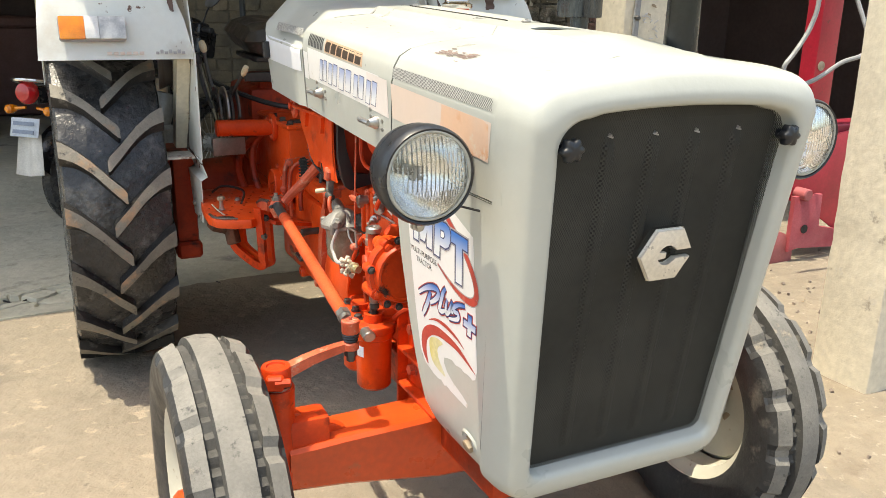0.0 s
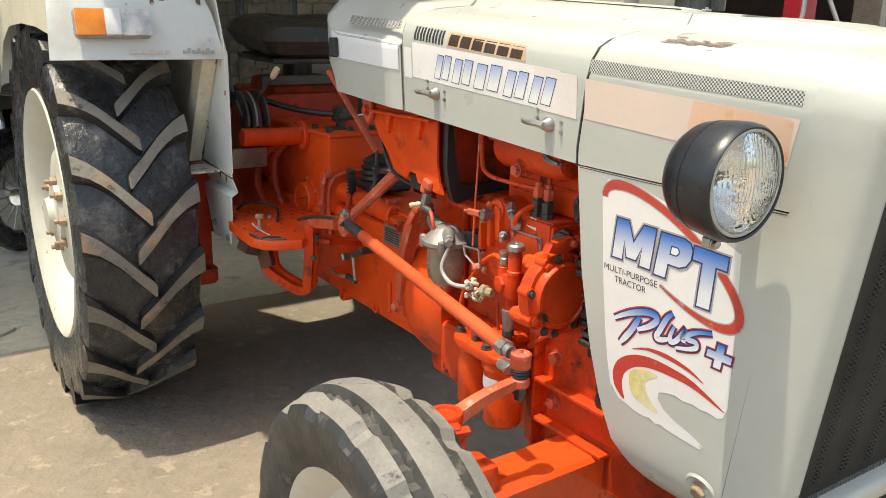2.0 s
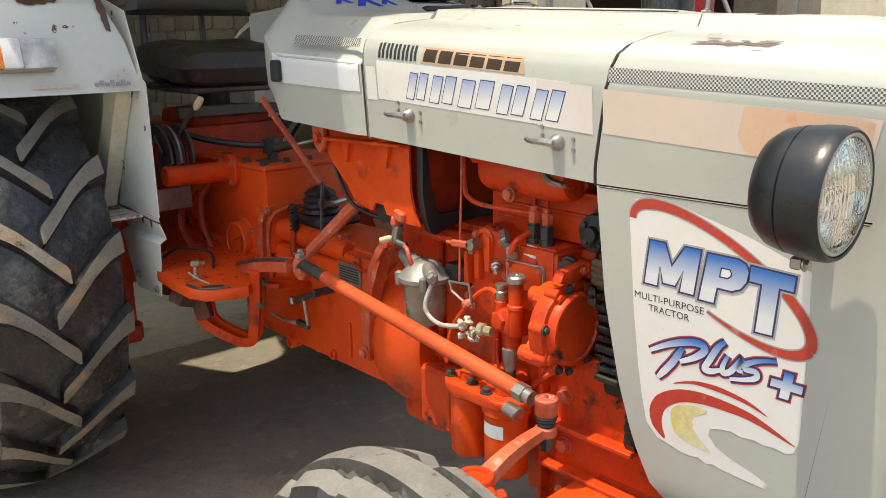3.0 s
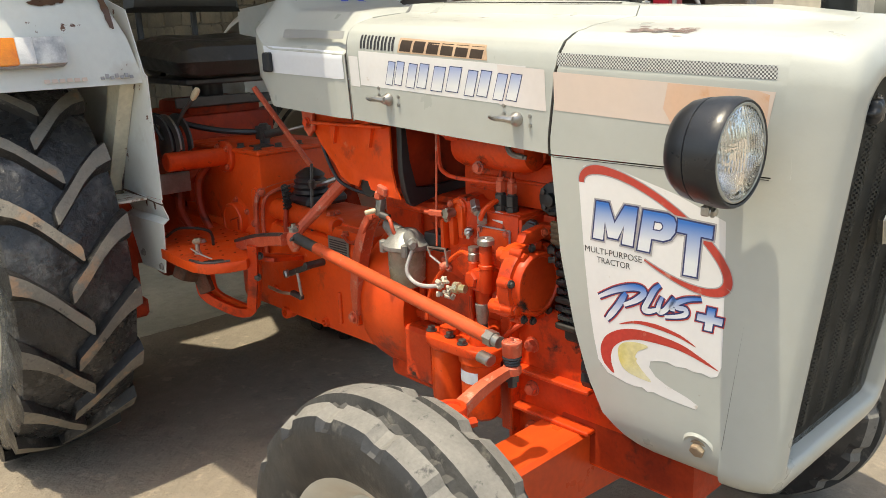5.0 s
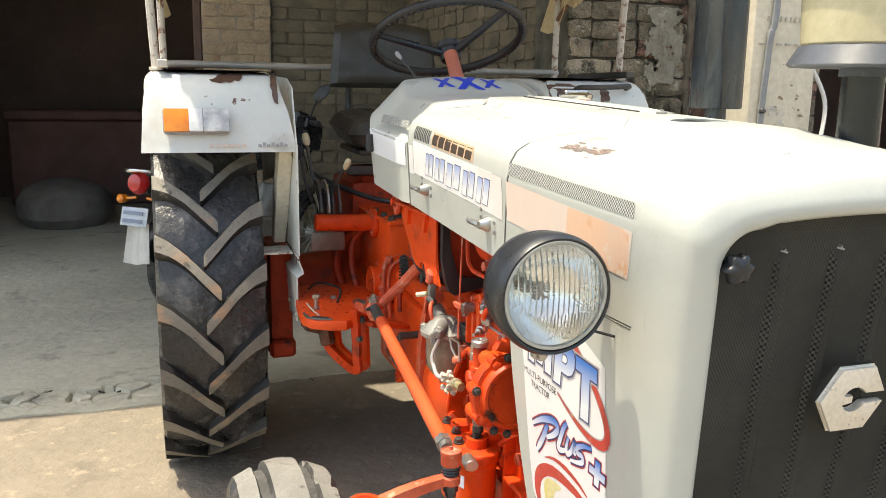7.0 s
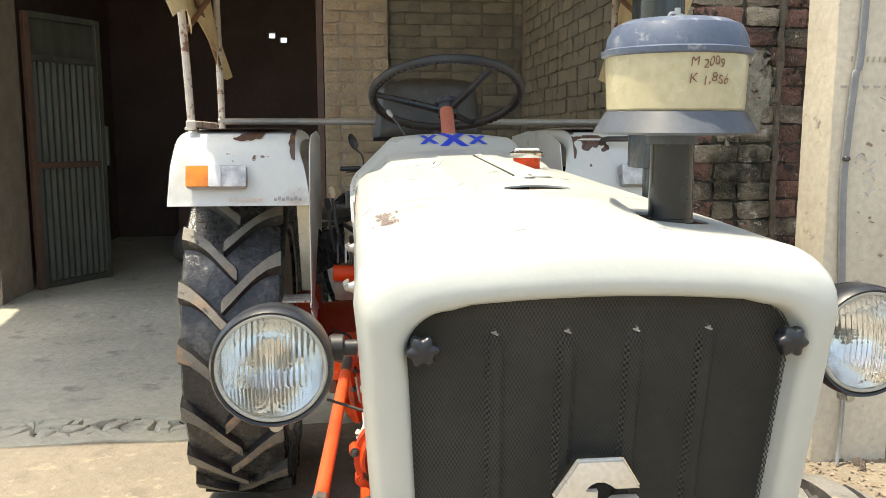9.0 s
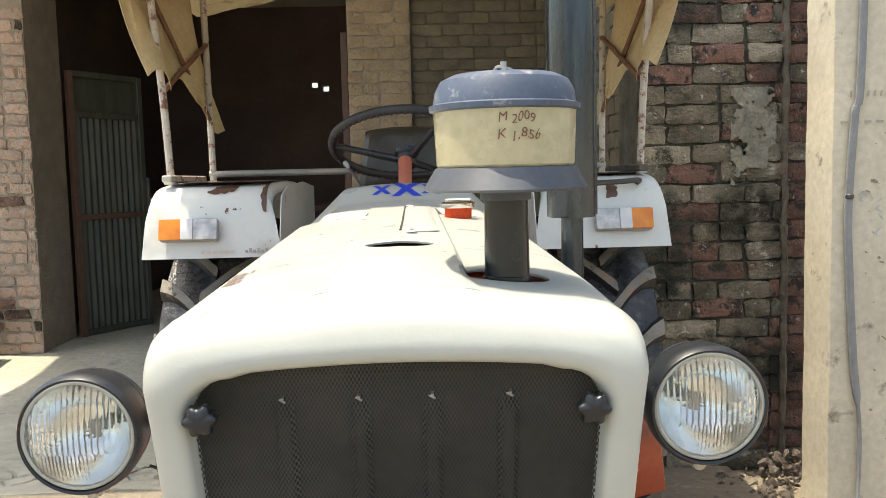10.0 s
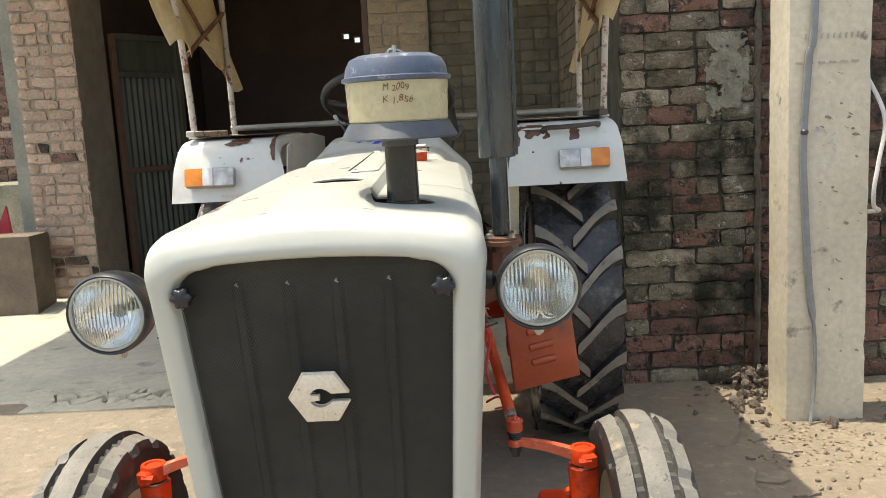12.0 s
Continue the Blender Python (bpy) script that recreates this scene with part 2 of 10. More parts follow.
APRON = mat("worn_apron_cement", (0.265, 0.224, 0.172), (0.22, 0.188, 0.146), 0.9, scale=1.5, world_space=True, grain=0.3,
            spots=[((0.175, 0.148, 0.115), 4, 0.56, 0.68), ((0.32, 0.265, 0.20), 13, 0.58, 0.66), ((0.15, 0.13, 0.105), 30, 0.66, 0.72)], bump=(20, 0.014))
CONCRETE = mat("stained_floor_cement", (0.50, 0.485, 0.40), (0.40, 0.39, 0.32), 0.85, scale=1.6, world_space=True,
               spots=[((0.20, 0.19, 0.17), 5, 0.58, 0.72), ((0.48, 0.45, 0.4), 20, 0.62, 0.74)], bump=(16, 0.009))
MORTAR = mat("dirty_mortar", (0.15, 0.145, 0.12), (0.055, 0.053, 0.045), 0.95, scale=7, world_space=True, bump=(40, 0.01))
# Mortar coloured darker and browner for the dim walls inside the shed.
MORTAR_DIM = mat("dim_shed_mortar", (0.165, 0.14, 0.10), (0.12, 0.105, 0.078), 0.95, scale=7, world_space=True, bump=(40, 0.01))
MORTAR_L = mat("pale_mud_mortar", (0.4, 0.33, 0.26), (0.31, 0.26, 0.205), 0.95, scale=7, world_space=True, bump=(40, 0.01))
BRICK_MOSS = mat("mossy_old_brick", (0.43, 0.385, 0.30), (0.29, 0.275, 0.21), 0.92, scale=11, rand=0.85,
                 spots=[((0.07, 0.072, 0.055), 13, 0.55, 0.65), ((0.34, 0.17, 0.13), 6, 0.62, 0.70), ((0.60, 0.58, 0.50), 26, 0.60, 0.67)], bump=(60, 0.028), stain=[((0.040, 0.041, 0.030), 3.2, 0.44, 0.60), ((0.62, 0.60, 0.52), 5.5, 0.60, 0.70)])
BRICK_RED = mat("red_brick", (0.33, 0.185, 0.145), (0.235, 0.15, 0.12), 0.92, scale=9, rand=0.6,
                spots=[((0.05, 0.045, 0.04), 16, 0.53, 0.62), ((0.46, 0.42, 0.37), 30, 0.62, 0.69)], bump=(55, 0.022), stain=[((0.045, 0.042, 0.033), 3.2, 0.46, 0.62)])
BRICK_PALE = mat("pale_clay_brick", (0.56, 0.37, 0.28), (0.50, 0.38, 0.30), 0.92, scale=9, rand=0.4,
                 spots=[((0.42, 0.37, 0.31), 22, 0.50, 0.62), ((0.17, 0.12, 0.09), 26, 0.60, 0.68)], bump=(55, 0.014))
BRICK_OCHRE = mat("ochre_clay_brick", (0.44, 0.335, 0.22), (0.36, 0.28, 0.19), 0.92, scale=9, rand=0.25,
                  spots=[((0.26, 0.20, 0.14), 14, 0.56, 0.68), ((0.36, 0.22, 0.15), 7, 0.60, 0.70)], bump=(50, 0.010))
# Bricks coloured darker to match the dim inside of the shed.
BRICK_DIM = mat("dim_shed_brick", (0.215, 0.18, 0.125), (0.165, 0.142, 0.10), 0.92, scale=6, rand=0.3,
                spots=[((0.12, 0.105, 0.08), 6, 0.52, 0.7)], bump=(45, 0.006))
PILLAR = mat("weathered_concrete_post", (0.72, 0.665, 0.54), (0.63, 0.58, 0.47), 0.9, scale=2.5, world_space=True,
             spots=[((0.26, 0.22, 0.18), 9, 0.62, 0.72), ((0.56, 0.53, 0.48), 14, 0.62, 0.74)], bump=(26, 0.003))
# Dark brown puts the gloom of the two rooms into the wall colour.
WALLPLASTER = mat("dim_room_plaster", (0.16, 0.11, 0.095), (0.12, 0.085, 0.075), 0.9, scale=2)
# Sheet steel coloured darker to suit the unlit doorway it stands in.
DOORSTEEL = mat("green_grey_sheet_steel", (0.090, 0.092, 0.072), (0.062, 0.064, 0.050), 0.55, scale=5, stretch=(3, 3, 0.6),
                spots=[((0.12, 0.065, 0.04), 12, 0.6, 0.72)])
REDMACHINE = mat("crimson_machine_paint", (0.48, 0.02, 0.045), (0.36, 0.015, 0.035), 0.4, scale=5, coat=0.2, spots=[((0.12, 0.03, 0.03), 14, 0.64, 0.74)])
CABLE = mat("grey_cable", (0.30, 0.31, 0.32), (0.24, 0.25, 0.26), 0.5, scale=20)
RUBBLE = mat("rubble", (0.25, 0.21, 0.18), (0.17, 0.14, 0.12), 0.95, scale=14, rand=0.6, spots=[((0.42, 0.36, 0.3), 12, 0.58, 0.7)], bump=(50, 0.006))
PLATEGREY = mat("data_plate_metal", (0.32, 0.32, 0.30), (0.24, 0.24, 0.23), 0.45, 0.6, scale=30)
NUT = mat("rusty_cream_nut", (0.42, 0.34, 0.24), (0.3, 0.21, 0.14), 0.6, 0.2, scale=30)
CLOUDY = mat("cloudy_gasket", (0.50, 0.50, 0.45), (0.42, 0.42, 0.38), 0.4, scale=20)
CORD = mat("frayed_brown_cord", (0.17, 0.115, 0.06), (0.10, 0.07, 0.045), 0.9, scale=50, bump=(90, 0.003))
FLAKING = mat("flaking_rust", (0.15, 0.065, 0.04), (0.08, 0.045, 0.03), 0.85, scale=30, bump=(60, 0.006))
IVORY = mat("ivory_plastic", (0.72, 0.62, 0.42), (0.66, 0.55, 0.36), 0.35, scale=20)
CLOTH = mat("white_cloth", (0.7, 0.68, 0.64), (0.6, 0.58, 0.54), 0.8, scale=9, bump=(20, 0.004))
MOTOBLACK = mat("black_motorcycle_paint", (0.012, 0.012, 0.015), (0.02, 0.02, 0.024), 0.25, scale=6)


def glass_mat(name, tint=(0.96, 0.97, 0.97), rough=0.03):
    m = bpy.data.materials.new(name)
    m.use_nodes = True
    nt = m.node_tree
    b = nt.nodes["Principled BSDF"]
    b.inputs["Transmission Weight"].default_value = 1.0
    b.inputs["Base Color"].default_value = (*tint, 1)
    b.inputs["Roughness"].default_value = rough
    b.inputs["IOR"].default_value = 1.45
    return m


LAMPGLASS = glass_mat("fluted_lamp_glass")


def checker_mat():
    """Black and white checks of 6 mm in the y-z plane."""
    m = bpy.data.materials.new("checker_print")
    m.use_nodes = True
    nt = m.node_tree
    tc = nt.nodes.new("ShaderNodeTexCoord")
    mp = nt.nodes.new("ShaderNodeMapping")
    mp.inputs["Location"].default_value = (0.5, 0, 0)
    mp.inputs["Rotation"].default_value = (0.045, 0, 0)
    mp.inputs["Scale"].default_value = (0.001, 1, 1)
    ch = nt.nodes.new("ShaderNodeTexChecker")
    ch.inputs["Scale"].default_value = 360.0
    ch.inputs["Color1"].default_value = (0.52, 0.53, 0.51, 1)
    ch.inputs["Color2"].default_value = (0.085, 0.085, 0.09, 1)
    nt.links.new(tc.outputs["Object"], mp.inputs["Vector"])
    nt.links.new(mp.outputs[0], ch.inputs["Vector"])
    nt.links.new(ch.outputs["Color"], nt.nodes["Principled BSDF"].inputs["Base Color"])
    nt.nodes["Principled BSDF"].inputs["Roughness"].default_value = 0.4
    return m


CHECKER = checker_mat()


def fade_mat(name, top, low):
    """A print that fades from the top of its shape to the bottom."""
    m = bpy.data.materials.new(name)
    m.use_nodes = True
    nt = m.node_tree
    tc = nt.nodes.new("ShaderNodeTexCoord")
    sep = nt.nodes.new("ShaderNodeSeparateXYZ")
    r = nt.nodes.new("ShaderNodeValToRGB")
    r.color_ramp.elements[0].position, r.color_ramp.elements[1].position = 0.25, 0.95
    r.color_ramp.elements[0].color, r.color_ramp.elements[1].color = (*low, 1), (*top, 1)
    nt.links.new(tc.outputs["Generated"], sep.inputs[0])
    nt.links.new(sep.outputs[2], r.inputs[0])
    nt.links.new(r.outputs[0], nt.nodes["Principled BSDF"].inputs["Base Color"])
    nt.nodes["Principled BSDF"].inputs["Roughness"].default_value = 0.35
    return m


BLUETOP = fade_mat("blue_fading_print", (0.03, 0.17, 0.55), (0.72, 0.75, 0.78))
PALETOP = fade_mat("pale_blue_fading_print", (0.36, 0.44, 0.68), (0.78, 0.79, 0.80))

# ---- building blocks ----
from mathutils.geometry import tessellate_polygon


def thing(name, at, label, category, group="", kind=""):
    ob = new(name)
    ob.empty_display_size = 0.1
    ob.location = at
    return tagged(ob, label, category, group, kind)


SET = [0.0, 0.0]
FIT = [None]


def link(name, bm, material, parent=None, label="", smooth=True, edge=35):
    """Links a bmesh in world coordinates as one mesh object, under its parent if given."""
    me = bpy.data.meshes.new(name)
    if SET[0]:  # how far an assembly sits below its drawing: at the front, and less per metre back
        for v in bm.verts:
            v.co.z -= SET[0] - SET[1] * v.co.y
    if FIT[0]:
        for v in bm.verts:
            v.co = FIT[0](v.co)
    bmesh.ops.recalc_face_normals(bm, faces=bm.faces)
    bm.to_mesh(me)
    bm.free()
    for m in (material if isinstance(material, (list, tuple)) else [material]):
        me.materials.append(m)
    if smooth:
        me.polygons.foreach_set("use_smooth", [True] * len(me.polygons))
        me.set_sharp_from_angle(angle=radians(edge))
    ob = new(name, me)
    if parent is not None:
        ob.parent = parent
        if parent.parent is None and parent.data is None:
            ob.matrix_parent_inverse = Matrix.Translation(-parent.location)
    if label:
        ob["label"] = label
    return ob


part = link


def grown(old, scale, at):
    """A change of size about old, with old moved to the place at."""
    o, a = Vector(old), Vector(at)
    return lambda p: a + Vector(((p.x - o.x) * scale[0], (p.y - o.y) * scale[1], (p.z - o.z) * scale[2]))


def B():
    return bmesh.new()


def box(bm, c, s, rot=None, bevel=0.0, mi=0, seg=1):
    """A box of size s round c; rot: Euler degrees."""
    m = pose(*c, *(rot or (0, 0, 0))) @ Matrix.Diagonal((*s, 1))
    r = bmesh.ops.create_cube(bm, size=1, matrix=m)
    vs = r["verts"]
    if bevel:
        es = list({e for v in vs for e in v.link_edges})
        out = bmesh.ops.bevel(bm, geom=es, offset=bevel, segments=seg, affect="EDGES", profile=0.6)
        fs = out["faces"]
        vs = list({v for f in fs for v in f.verts})
    for f in {f for v in vs for f in v.link_faces}:
        f.material_index = mi
    return vs


def ring(bm, centre, u, v, r, seg, r2=None):
    return [bm.verts.new(centre + u * (math.cos(a) * r) + v * (math.sin(a) * (r2 or r))) for a in (2 * math.pi * k / seg for k in range(seg))]


def bridge(bm, a, b, mi=0):
    n = len(a)
    for k in range(n):
        f = bm.faces.new((a[k], a[(k + 1) % n], b[(k + 1) % n], b[k]))
        f.material_index = mi


def axes(d):
    d = Vector(d).normalized()
    u = d.orthogonal().normalized()
    return u, d.cross(u)


def lathe(bm, origin, axis, profile, seg=24, caps=(True, True), mi=None):
    """Turns profile [(radius, height along axis)] about an axis. mi: a material for each band."""
    o, d = Vector(origin), Vector(axis).normalized()
    u, v = axes(d)
    rings = [ring(bm, o + d * h, u, v, max(r, 1e-4), seg) for r, h in profile]
    for k in range(len(rings) - 1):
        bridge(bm, rings[k], rings[k + 1], mi[k] if mi else 0)
    if caps[0]:
        bm.faces.new(rings[0]).material_index = mi[0] if mi else 0
    if caps[1]:
        bm.faces.new(rings[-1]).material_index = mi[-1] if mi else 0
    return rings


def rod(bm, a, b, r, r2=None, seg=14, chamfer=0.0, mi=0):
    a, b = Vector(a), Vector(b)
    d = (b - a).length
    r2 = r if r2 is None else r2
    c = min(chamfer, d * 0.3)
    prof = [(r, 0), (r2, d)] if not c else [(r - c, 0), (r, c), (r2, d - c), (r2 - c, d)]
    lathe(bm, a, b - a, prof, seg, mi=[mi] * (len(prof) - 1))


def smooth_path(pts, n=6):
    pts = [Vector(p) for p in pts]
    if len(pts) < 3:
        return pts
    out = []
    for k in range(len(pts) - 1):
        p0, p1, p2, p3 = pts[max(k - 1, 0)], pts[k], pts[k + 1], pts[min(k + 2, len(pts) - 1)]
        for j in range(n):
            t = j / n
            out.append(0.5 * ((2 * p1) + (p2 - p0) * t + (2 * p0 - 5 * p1 + 4 * p2 - p3) * t * t + (3 * p1 - p0 - 3 * p2 + p3) * t ** 3))
    return out + [pts[-1]]


def tube(bm, pts, r, seg=8, n=6, mi=0, closed=False):
    """A bent pipe through points."""
    path = smooth_path(pts, n)
    rings, u = [], None
    for k, p in enumerate(path):
        d = (path[min(k + 1, len(path) - 1)] - path[max(k - 1, 0)]).normalized()
        u = (u - d * u.dot(d)).normalized() if u is not None else axes(d)[0]
        rr = r[0] + (r[1] - r[0]) * k / (len(path) - 1) if isinstance(r, tuple) else r
        rings.append(ring(bm, p, u, d.cross(u), rr, seg))
    for k in range(len(rings) - 1):
        bridge(bm, rings[k], rings[k + 1], mi)
    for e in (rings[0], rings[-1]):
        bm.faces.new(e).material_index = mi


def torus(bm, c, axis, R, r, seg=40, rseg=10, squash=1.0, mi=0):
    c, d = Vector(c), Vector(axis).normalized()
    u, v = axes(d)
    rings = []
    for k in range(seg):
        a = 2 * math.pi * k / seg
        o = u * math.cos(a) + v * math.sin(a)
        rings.append(ring(bm, c + o * R, o, d, r, rseg, r * squash))
    for k in range(seg):
        bridge(bm, rings[k], rings[(k + 1) % seg], mi)


def prism(bm, poly, m, depth, bevel=0.0, mi=0):
    """A plate: the outline poly (x, y) in the frame m, depth along its z."""
    lo = [bm.verts.new(m @ Vector((x, y, 0))) for x, y in poly]
    hi = [bm.verts.new(m @ Vector((x, y, depth))) for x, y in poly]
    n = len(poly)
    fs = [bm.faces.new(lo), bm.faces.new(hi)]
    for k in range(n):
        fs.append(bm.faces.new((lo[k], lo[(k + 1) % n], hi[(k + 1) % n], hi[k])))
    for f in fs:
        f.material_index = mi
    if bevel:
        es = {e for f in fs[:2] for e in f.edges}
        bmesh.ops.bevel(bm, geom=list(es), offset=bevel, segments=2, affect="EDGES", profile=0.5)
    return fs


def hexbolt(bm, at, axis, r=0.011, h=0.009, washer=True, mi=0):
    at, d = Vector(at), Vector(axis).normalized()
    if washer:
        rod(bm, at, at + d * 0.002, r * 1.35, seg=14, mi=mi)
    u, v = axes(d)
    a = ring(bm, at + d * 0.002, u, v, r, 6)
    b = ring(bm, at + d * h, u, v, r, 6)
    c = ring(bm, at + d * (h + r * 0.12), u, v, r * 0.8, 6)
    bridge(bm, a, b, mi)
    bridge(bm, b, c, mi)
    bm.faces.new(c).material_index = mi
    bm.faces.new(a).material_index = mi


def shell(bm, thick):
    """Gives an open sheet a thickness."""
    bm.normal_update()
    verts, faces = list(bm.verts), list(bm.faces)
    rim = [(e.verts[0], e.verts[1]) for e in bm.edges if len(e.link_faces) == 1]
    back = {v: bm.verts.new(v.co - v.normal * thick) for v in verts if v.link_faces}
    for f in faces:
        bm.faces.new([back[v] for v in reversed(f.verts)]).material_index = f.material_index
    for a, b in rim:
        bm.faces.new((a, b, back[b], back[a]))
    bmesh.ops.delete(bm, geom=[v for v in verts if v not in back], context="VERTS")


def surface(bm, f, us, vs, mi=0, thick=0.0):
    """A sheet of points f(u, v); thick: a second sheet that far behind, with closed edges."""
    g = [[bm.verts.new(f(u, v)) for v in vs] for u in us]
    fs = []
    for i in range(len(us) - 1):
        for j in range(len(vs) - 1):
            fc = bm.faces.new((g[i][j], g[i + 1][j], g[i + 1][j + 1], g[i][j + 1]))
            fc.material_index = mi
            fs.append(fc)
    if thick:
        shell(bm, thick)
    return g


def lerp(a, b, t):
    return a + (b - a) * t


def table(rows, x):
    """Straight-line look-up in rows (x, value)."""
    if x <= rows[0][0]:
        return rows[0][1]
    for (x0, y0), (x1, y1) in zip(rows, rows[1:]):
        if x <= x1:
            return lerp(y0, y1, (x - x0) / (x1 - x0))
    return rows[-1][1]


def steps(a, b, n):
    return [lerp(a, b, k / n) for k in range(n + 1)]


def rounded(w, h, r, n=5):
    """Outline of a rounded rectangle round the origin."""
    out = []
    for cx, cy, a0 in ((w / 2 - r, h / 2 - r, 0), (-w / 2 + r, h / 2 - r, 90), (-w / 2 + r, -h / 2 + r, 180), (w / 2 - r, -h / 2 + r, 270)):
        for k in range(n + 1):
            a = radians(a0 + 90 * k / n)
            out.append((cx + r * math.cos(a), cy + r * math.sin(a)))
    return out


def text(name, body, m, size, material, parent, label="", shear=0.0, depth=0.0006, bold=0.0, spacing=1.0, width=None):
    """Lettering in the built-in font, turned into a mesh, in the frame m (x to the right, y up)."""
    cu = bpy.data.curves.new(name, "FONT")
    cu.body, cu.size, cu.shear, cu.extrude, cu.offset = body, size, shear, depth, bold
    cu.space_character = spacing
    cu.resolution_u = 3
    tmp = bpy.data.objects.new(name, cu)
    scene.collection.objects.link(tmp)
    dg = bpy.context.evaluated_depsgraph_get()
    me = bpy.data.meshes.new_from_object(tmp.evaluated_get(dg))
    bpy.data.objects.remove(tmp)
    bpy.data.curves.remove(cu)
    if width:
        xs = [v.co.x for v in me.vertices]
        me.transform(Matrix.Diagonal((width / (max(xs) - min(xs)), 1, 1, 1)) @ Matrix.Translation((-min(xs), 0, 0)))
    me.transform(m)
    me.name = name
    me.materials.clear()
    me.materials.append(material)
    ob = new(name, me)
    ob.parent = parent
    if parent.parent is None and parent.data is None:
        ob.matrix_parent_inverse = Matrix.Translation(-parent.location)
    if label:
        ob["label"] = label
    return ob

# ---- ground and buildings ----
def rough_ground(x, y):
    return 0.010 * noise.noise((x * 1.7, y * 1.7, 0)) + 0.006 * noise.noise((x * 6, y * 6, 3)) - 0.006


bm = B()
gx = [-400, -120, -40, -14] + steps(-6, 6, 130) + [14, 40, 120, 400]
gy = [-400, -120, -40, -12] + steps(-4, 7, 120) + [14, 40, 120, 400]
surface(bm, lambda x, y: Vector((x, y, rough_ground(x, y) if abs(x) < 6.1 and -4.1 < y < 2.9 else (-0.02 if y < 2.9 else -0.05))), gx, gy)
tagged(link("ground", bm, EARTH), "pale trodden earth yard in front of the shed", "ground", kind="structure")

def strip_depth(x, y):
    """How far inside the broken strip of the floor a place lies, in metres; negative outside it."""
    hi = 3.02 + 0.05 * noise.noise((x * 2.1, 5, 0)) + 0.02 * noise.noise((x * 11, 5, 0))
    lo = 2.70 + 0.05 * noise.noise((x * 2.6, 9, 0))
    return min(hi - y, y - lo, x + 2.04, -0.80 - x)


# cement apron under and before the tractor, its right edge broken away
def apron_edge(y):
    """Right edge of the apron: ragged, swinging out towards the wall."""
    return table([(-3.9, 1.02), (0.6, 1.10), (1.65, 1.26), (2.2, 1.38), (2.6, 1.41), (2.9, 1.42)], y) + 0.05 * noise.noise((0, y * 2.3, 5)) + 0.03 * noise.noise((0, y * 8, 6)) + 0.015 * noise.noise((0, y * 25, 7))


def apron(v, y):
    x = lerp(-5.9, apron_edge(y), v)
    z = 0.014 + 0.004 * noise.noise((x * 1.3, y * 1.3, 11)) + 0.002 * noise.noise((x * 7, y * 7, 12))
    worn = noise.noise((x * 2.2, y * 2.2, 21)) + 0.5 * noise.noise((x * 9, y * 9, 22))
    if worn > 0.42:
        z -= 0.006 * min(1, (worn - 0.42) / 0.10)
    if strip_depth(x, y) > 0.03:
        z -= 0.04
    return Vector((x, y, z - (0.03 if v == 1 else 0)))


bm = B()
surface(bm, apron, steps(0, 0.62, 30) + steps(0.63, 0.985, 110) + [0.992, 0.997, 0.9985, 1.0], steps(-3.9, 2.84, 190))
tagged(link("pavement", bm, APRON, edge=60), "worn pale cement apron with a broken edge", "pavement", kind="structure")

# cement floor of the shed, broken along its front edge
bm = B()


def slab_edge(x):
    return 2.815 + 0.04 * noise.noise((x * 2.1, 4.0, 0)) + 0.03 * noise.noise((x * 9, 1.0, 0))


def slab(x, v):
    e = slab_edge(x)
    y = e + (9.6 - e) * v
    z = 0.012 + 0.005 * noise.noise((x * 2, y * 2, 8)) + 0.0025 * noise.noise((x * 11, y * 11, 8))
    if strip_depth(x, y) > 0.03:
        z -= 0.04
    k = min(max((y - 4.7) / 0.9, 0), 1)
    z += 0.008 + 0.075 * k * k * (3 - 2 * k)
    return Vector((x, y, z - (0.02 if v == 0 else 0)))


surface(bm, slab, steps(-6, 1.25, 150), [0, 0.004] + steps(0.012, 0.07, 34) + steps(0.08, 0.5, 40) + [0.7, 1])
tagged(link("floor", bm, CONCRETE), "grey stained cement floor with a cracked front strip", "floor", kind="structure")

# broken strip across the floor: flat plates of cement with dark gaps between them
def broken(x, y):
    sway = Vector((x * 7.5 + 0.35 * noise.noise((x * 9, y * 9, 1)), y * 8.5 + 0.35 * noise.noise((x * 9, y * 9, 2)), 0))
    near, cells = noise.voronoi(sway)
    gap = near[1] - near[0]
    d = strip_depth(x, y)
    z = 0.0225 + 0.006 * noise.noise(cells[0] * 3.7) * min(1, max(0, d) / 0.05) + 0.0025 * noise.noise((x * 40, y * 40, 0))
    worn = 0.09 + 0.16 * max(0, noise.noise((x * 4, y * 4, 7)))
    low = min(max((y - 2.76) / 0.08, 0), 1)
    if d > 0:
        z -= 0.034 * max(0, 1 - gap / worn) * min(1, d / 0.02) * low
    top = 3.02 + 0.05 * noise.noise((x * 2.1, 5, 0)) + 0.02 * noise.noise((x * 11, 5, 0))
    if abs(y - top + 0.015) < 0.011 + 0.008 * noise.noise((x * 6, 3, 3)):
        z -= 0.030
    if d < -0.03:
        z = -0.02
    return Vector((x, y, z))


bm = B()
surface(bm, broken, steps(-2.08, -0.76, 360), steps(2.66, 3.12, 130))
tagged(link("floor_strip", bm, CONCRETE, edge=30), "broken strip of cracked cement across the floor", "floor", kind="structure")

# fine cracks that branch off the broken strip
bm = B()
rng = random.Random(5)
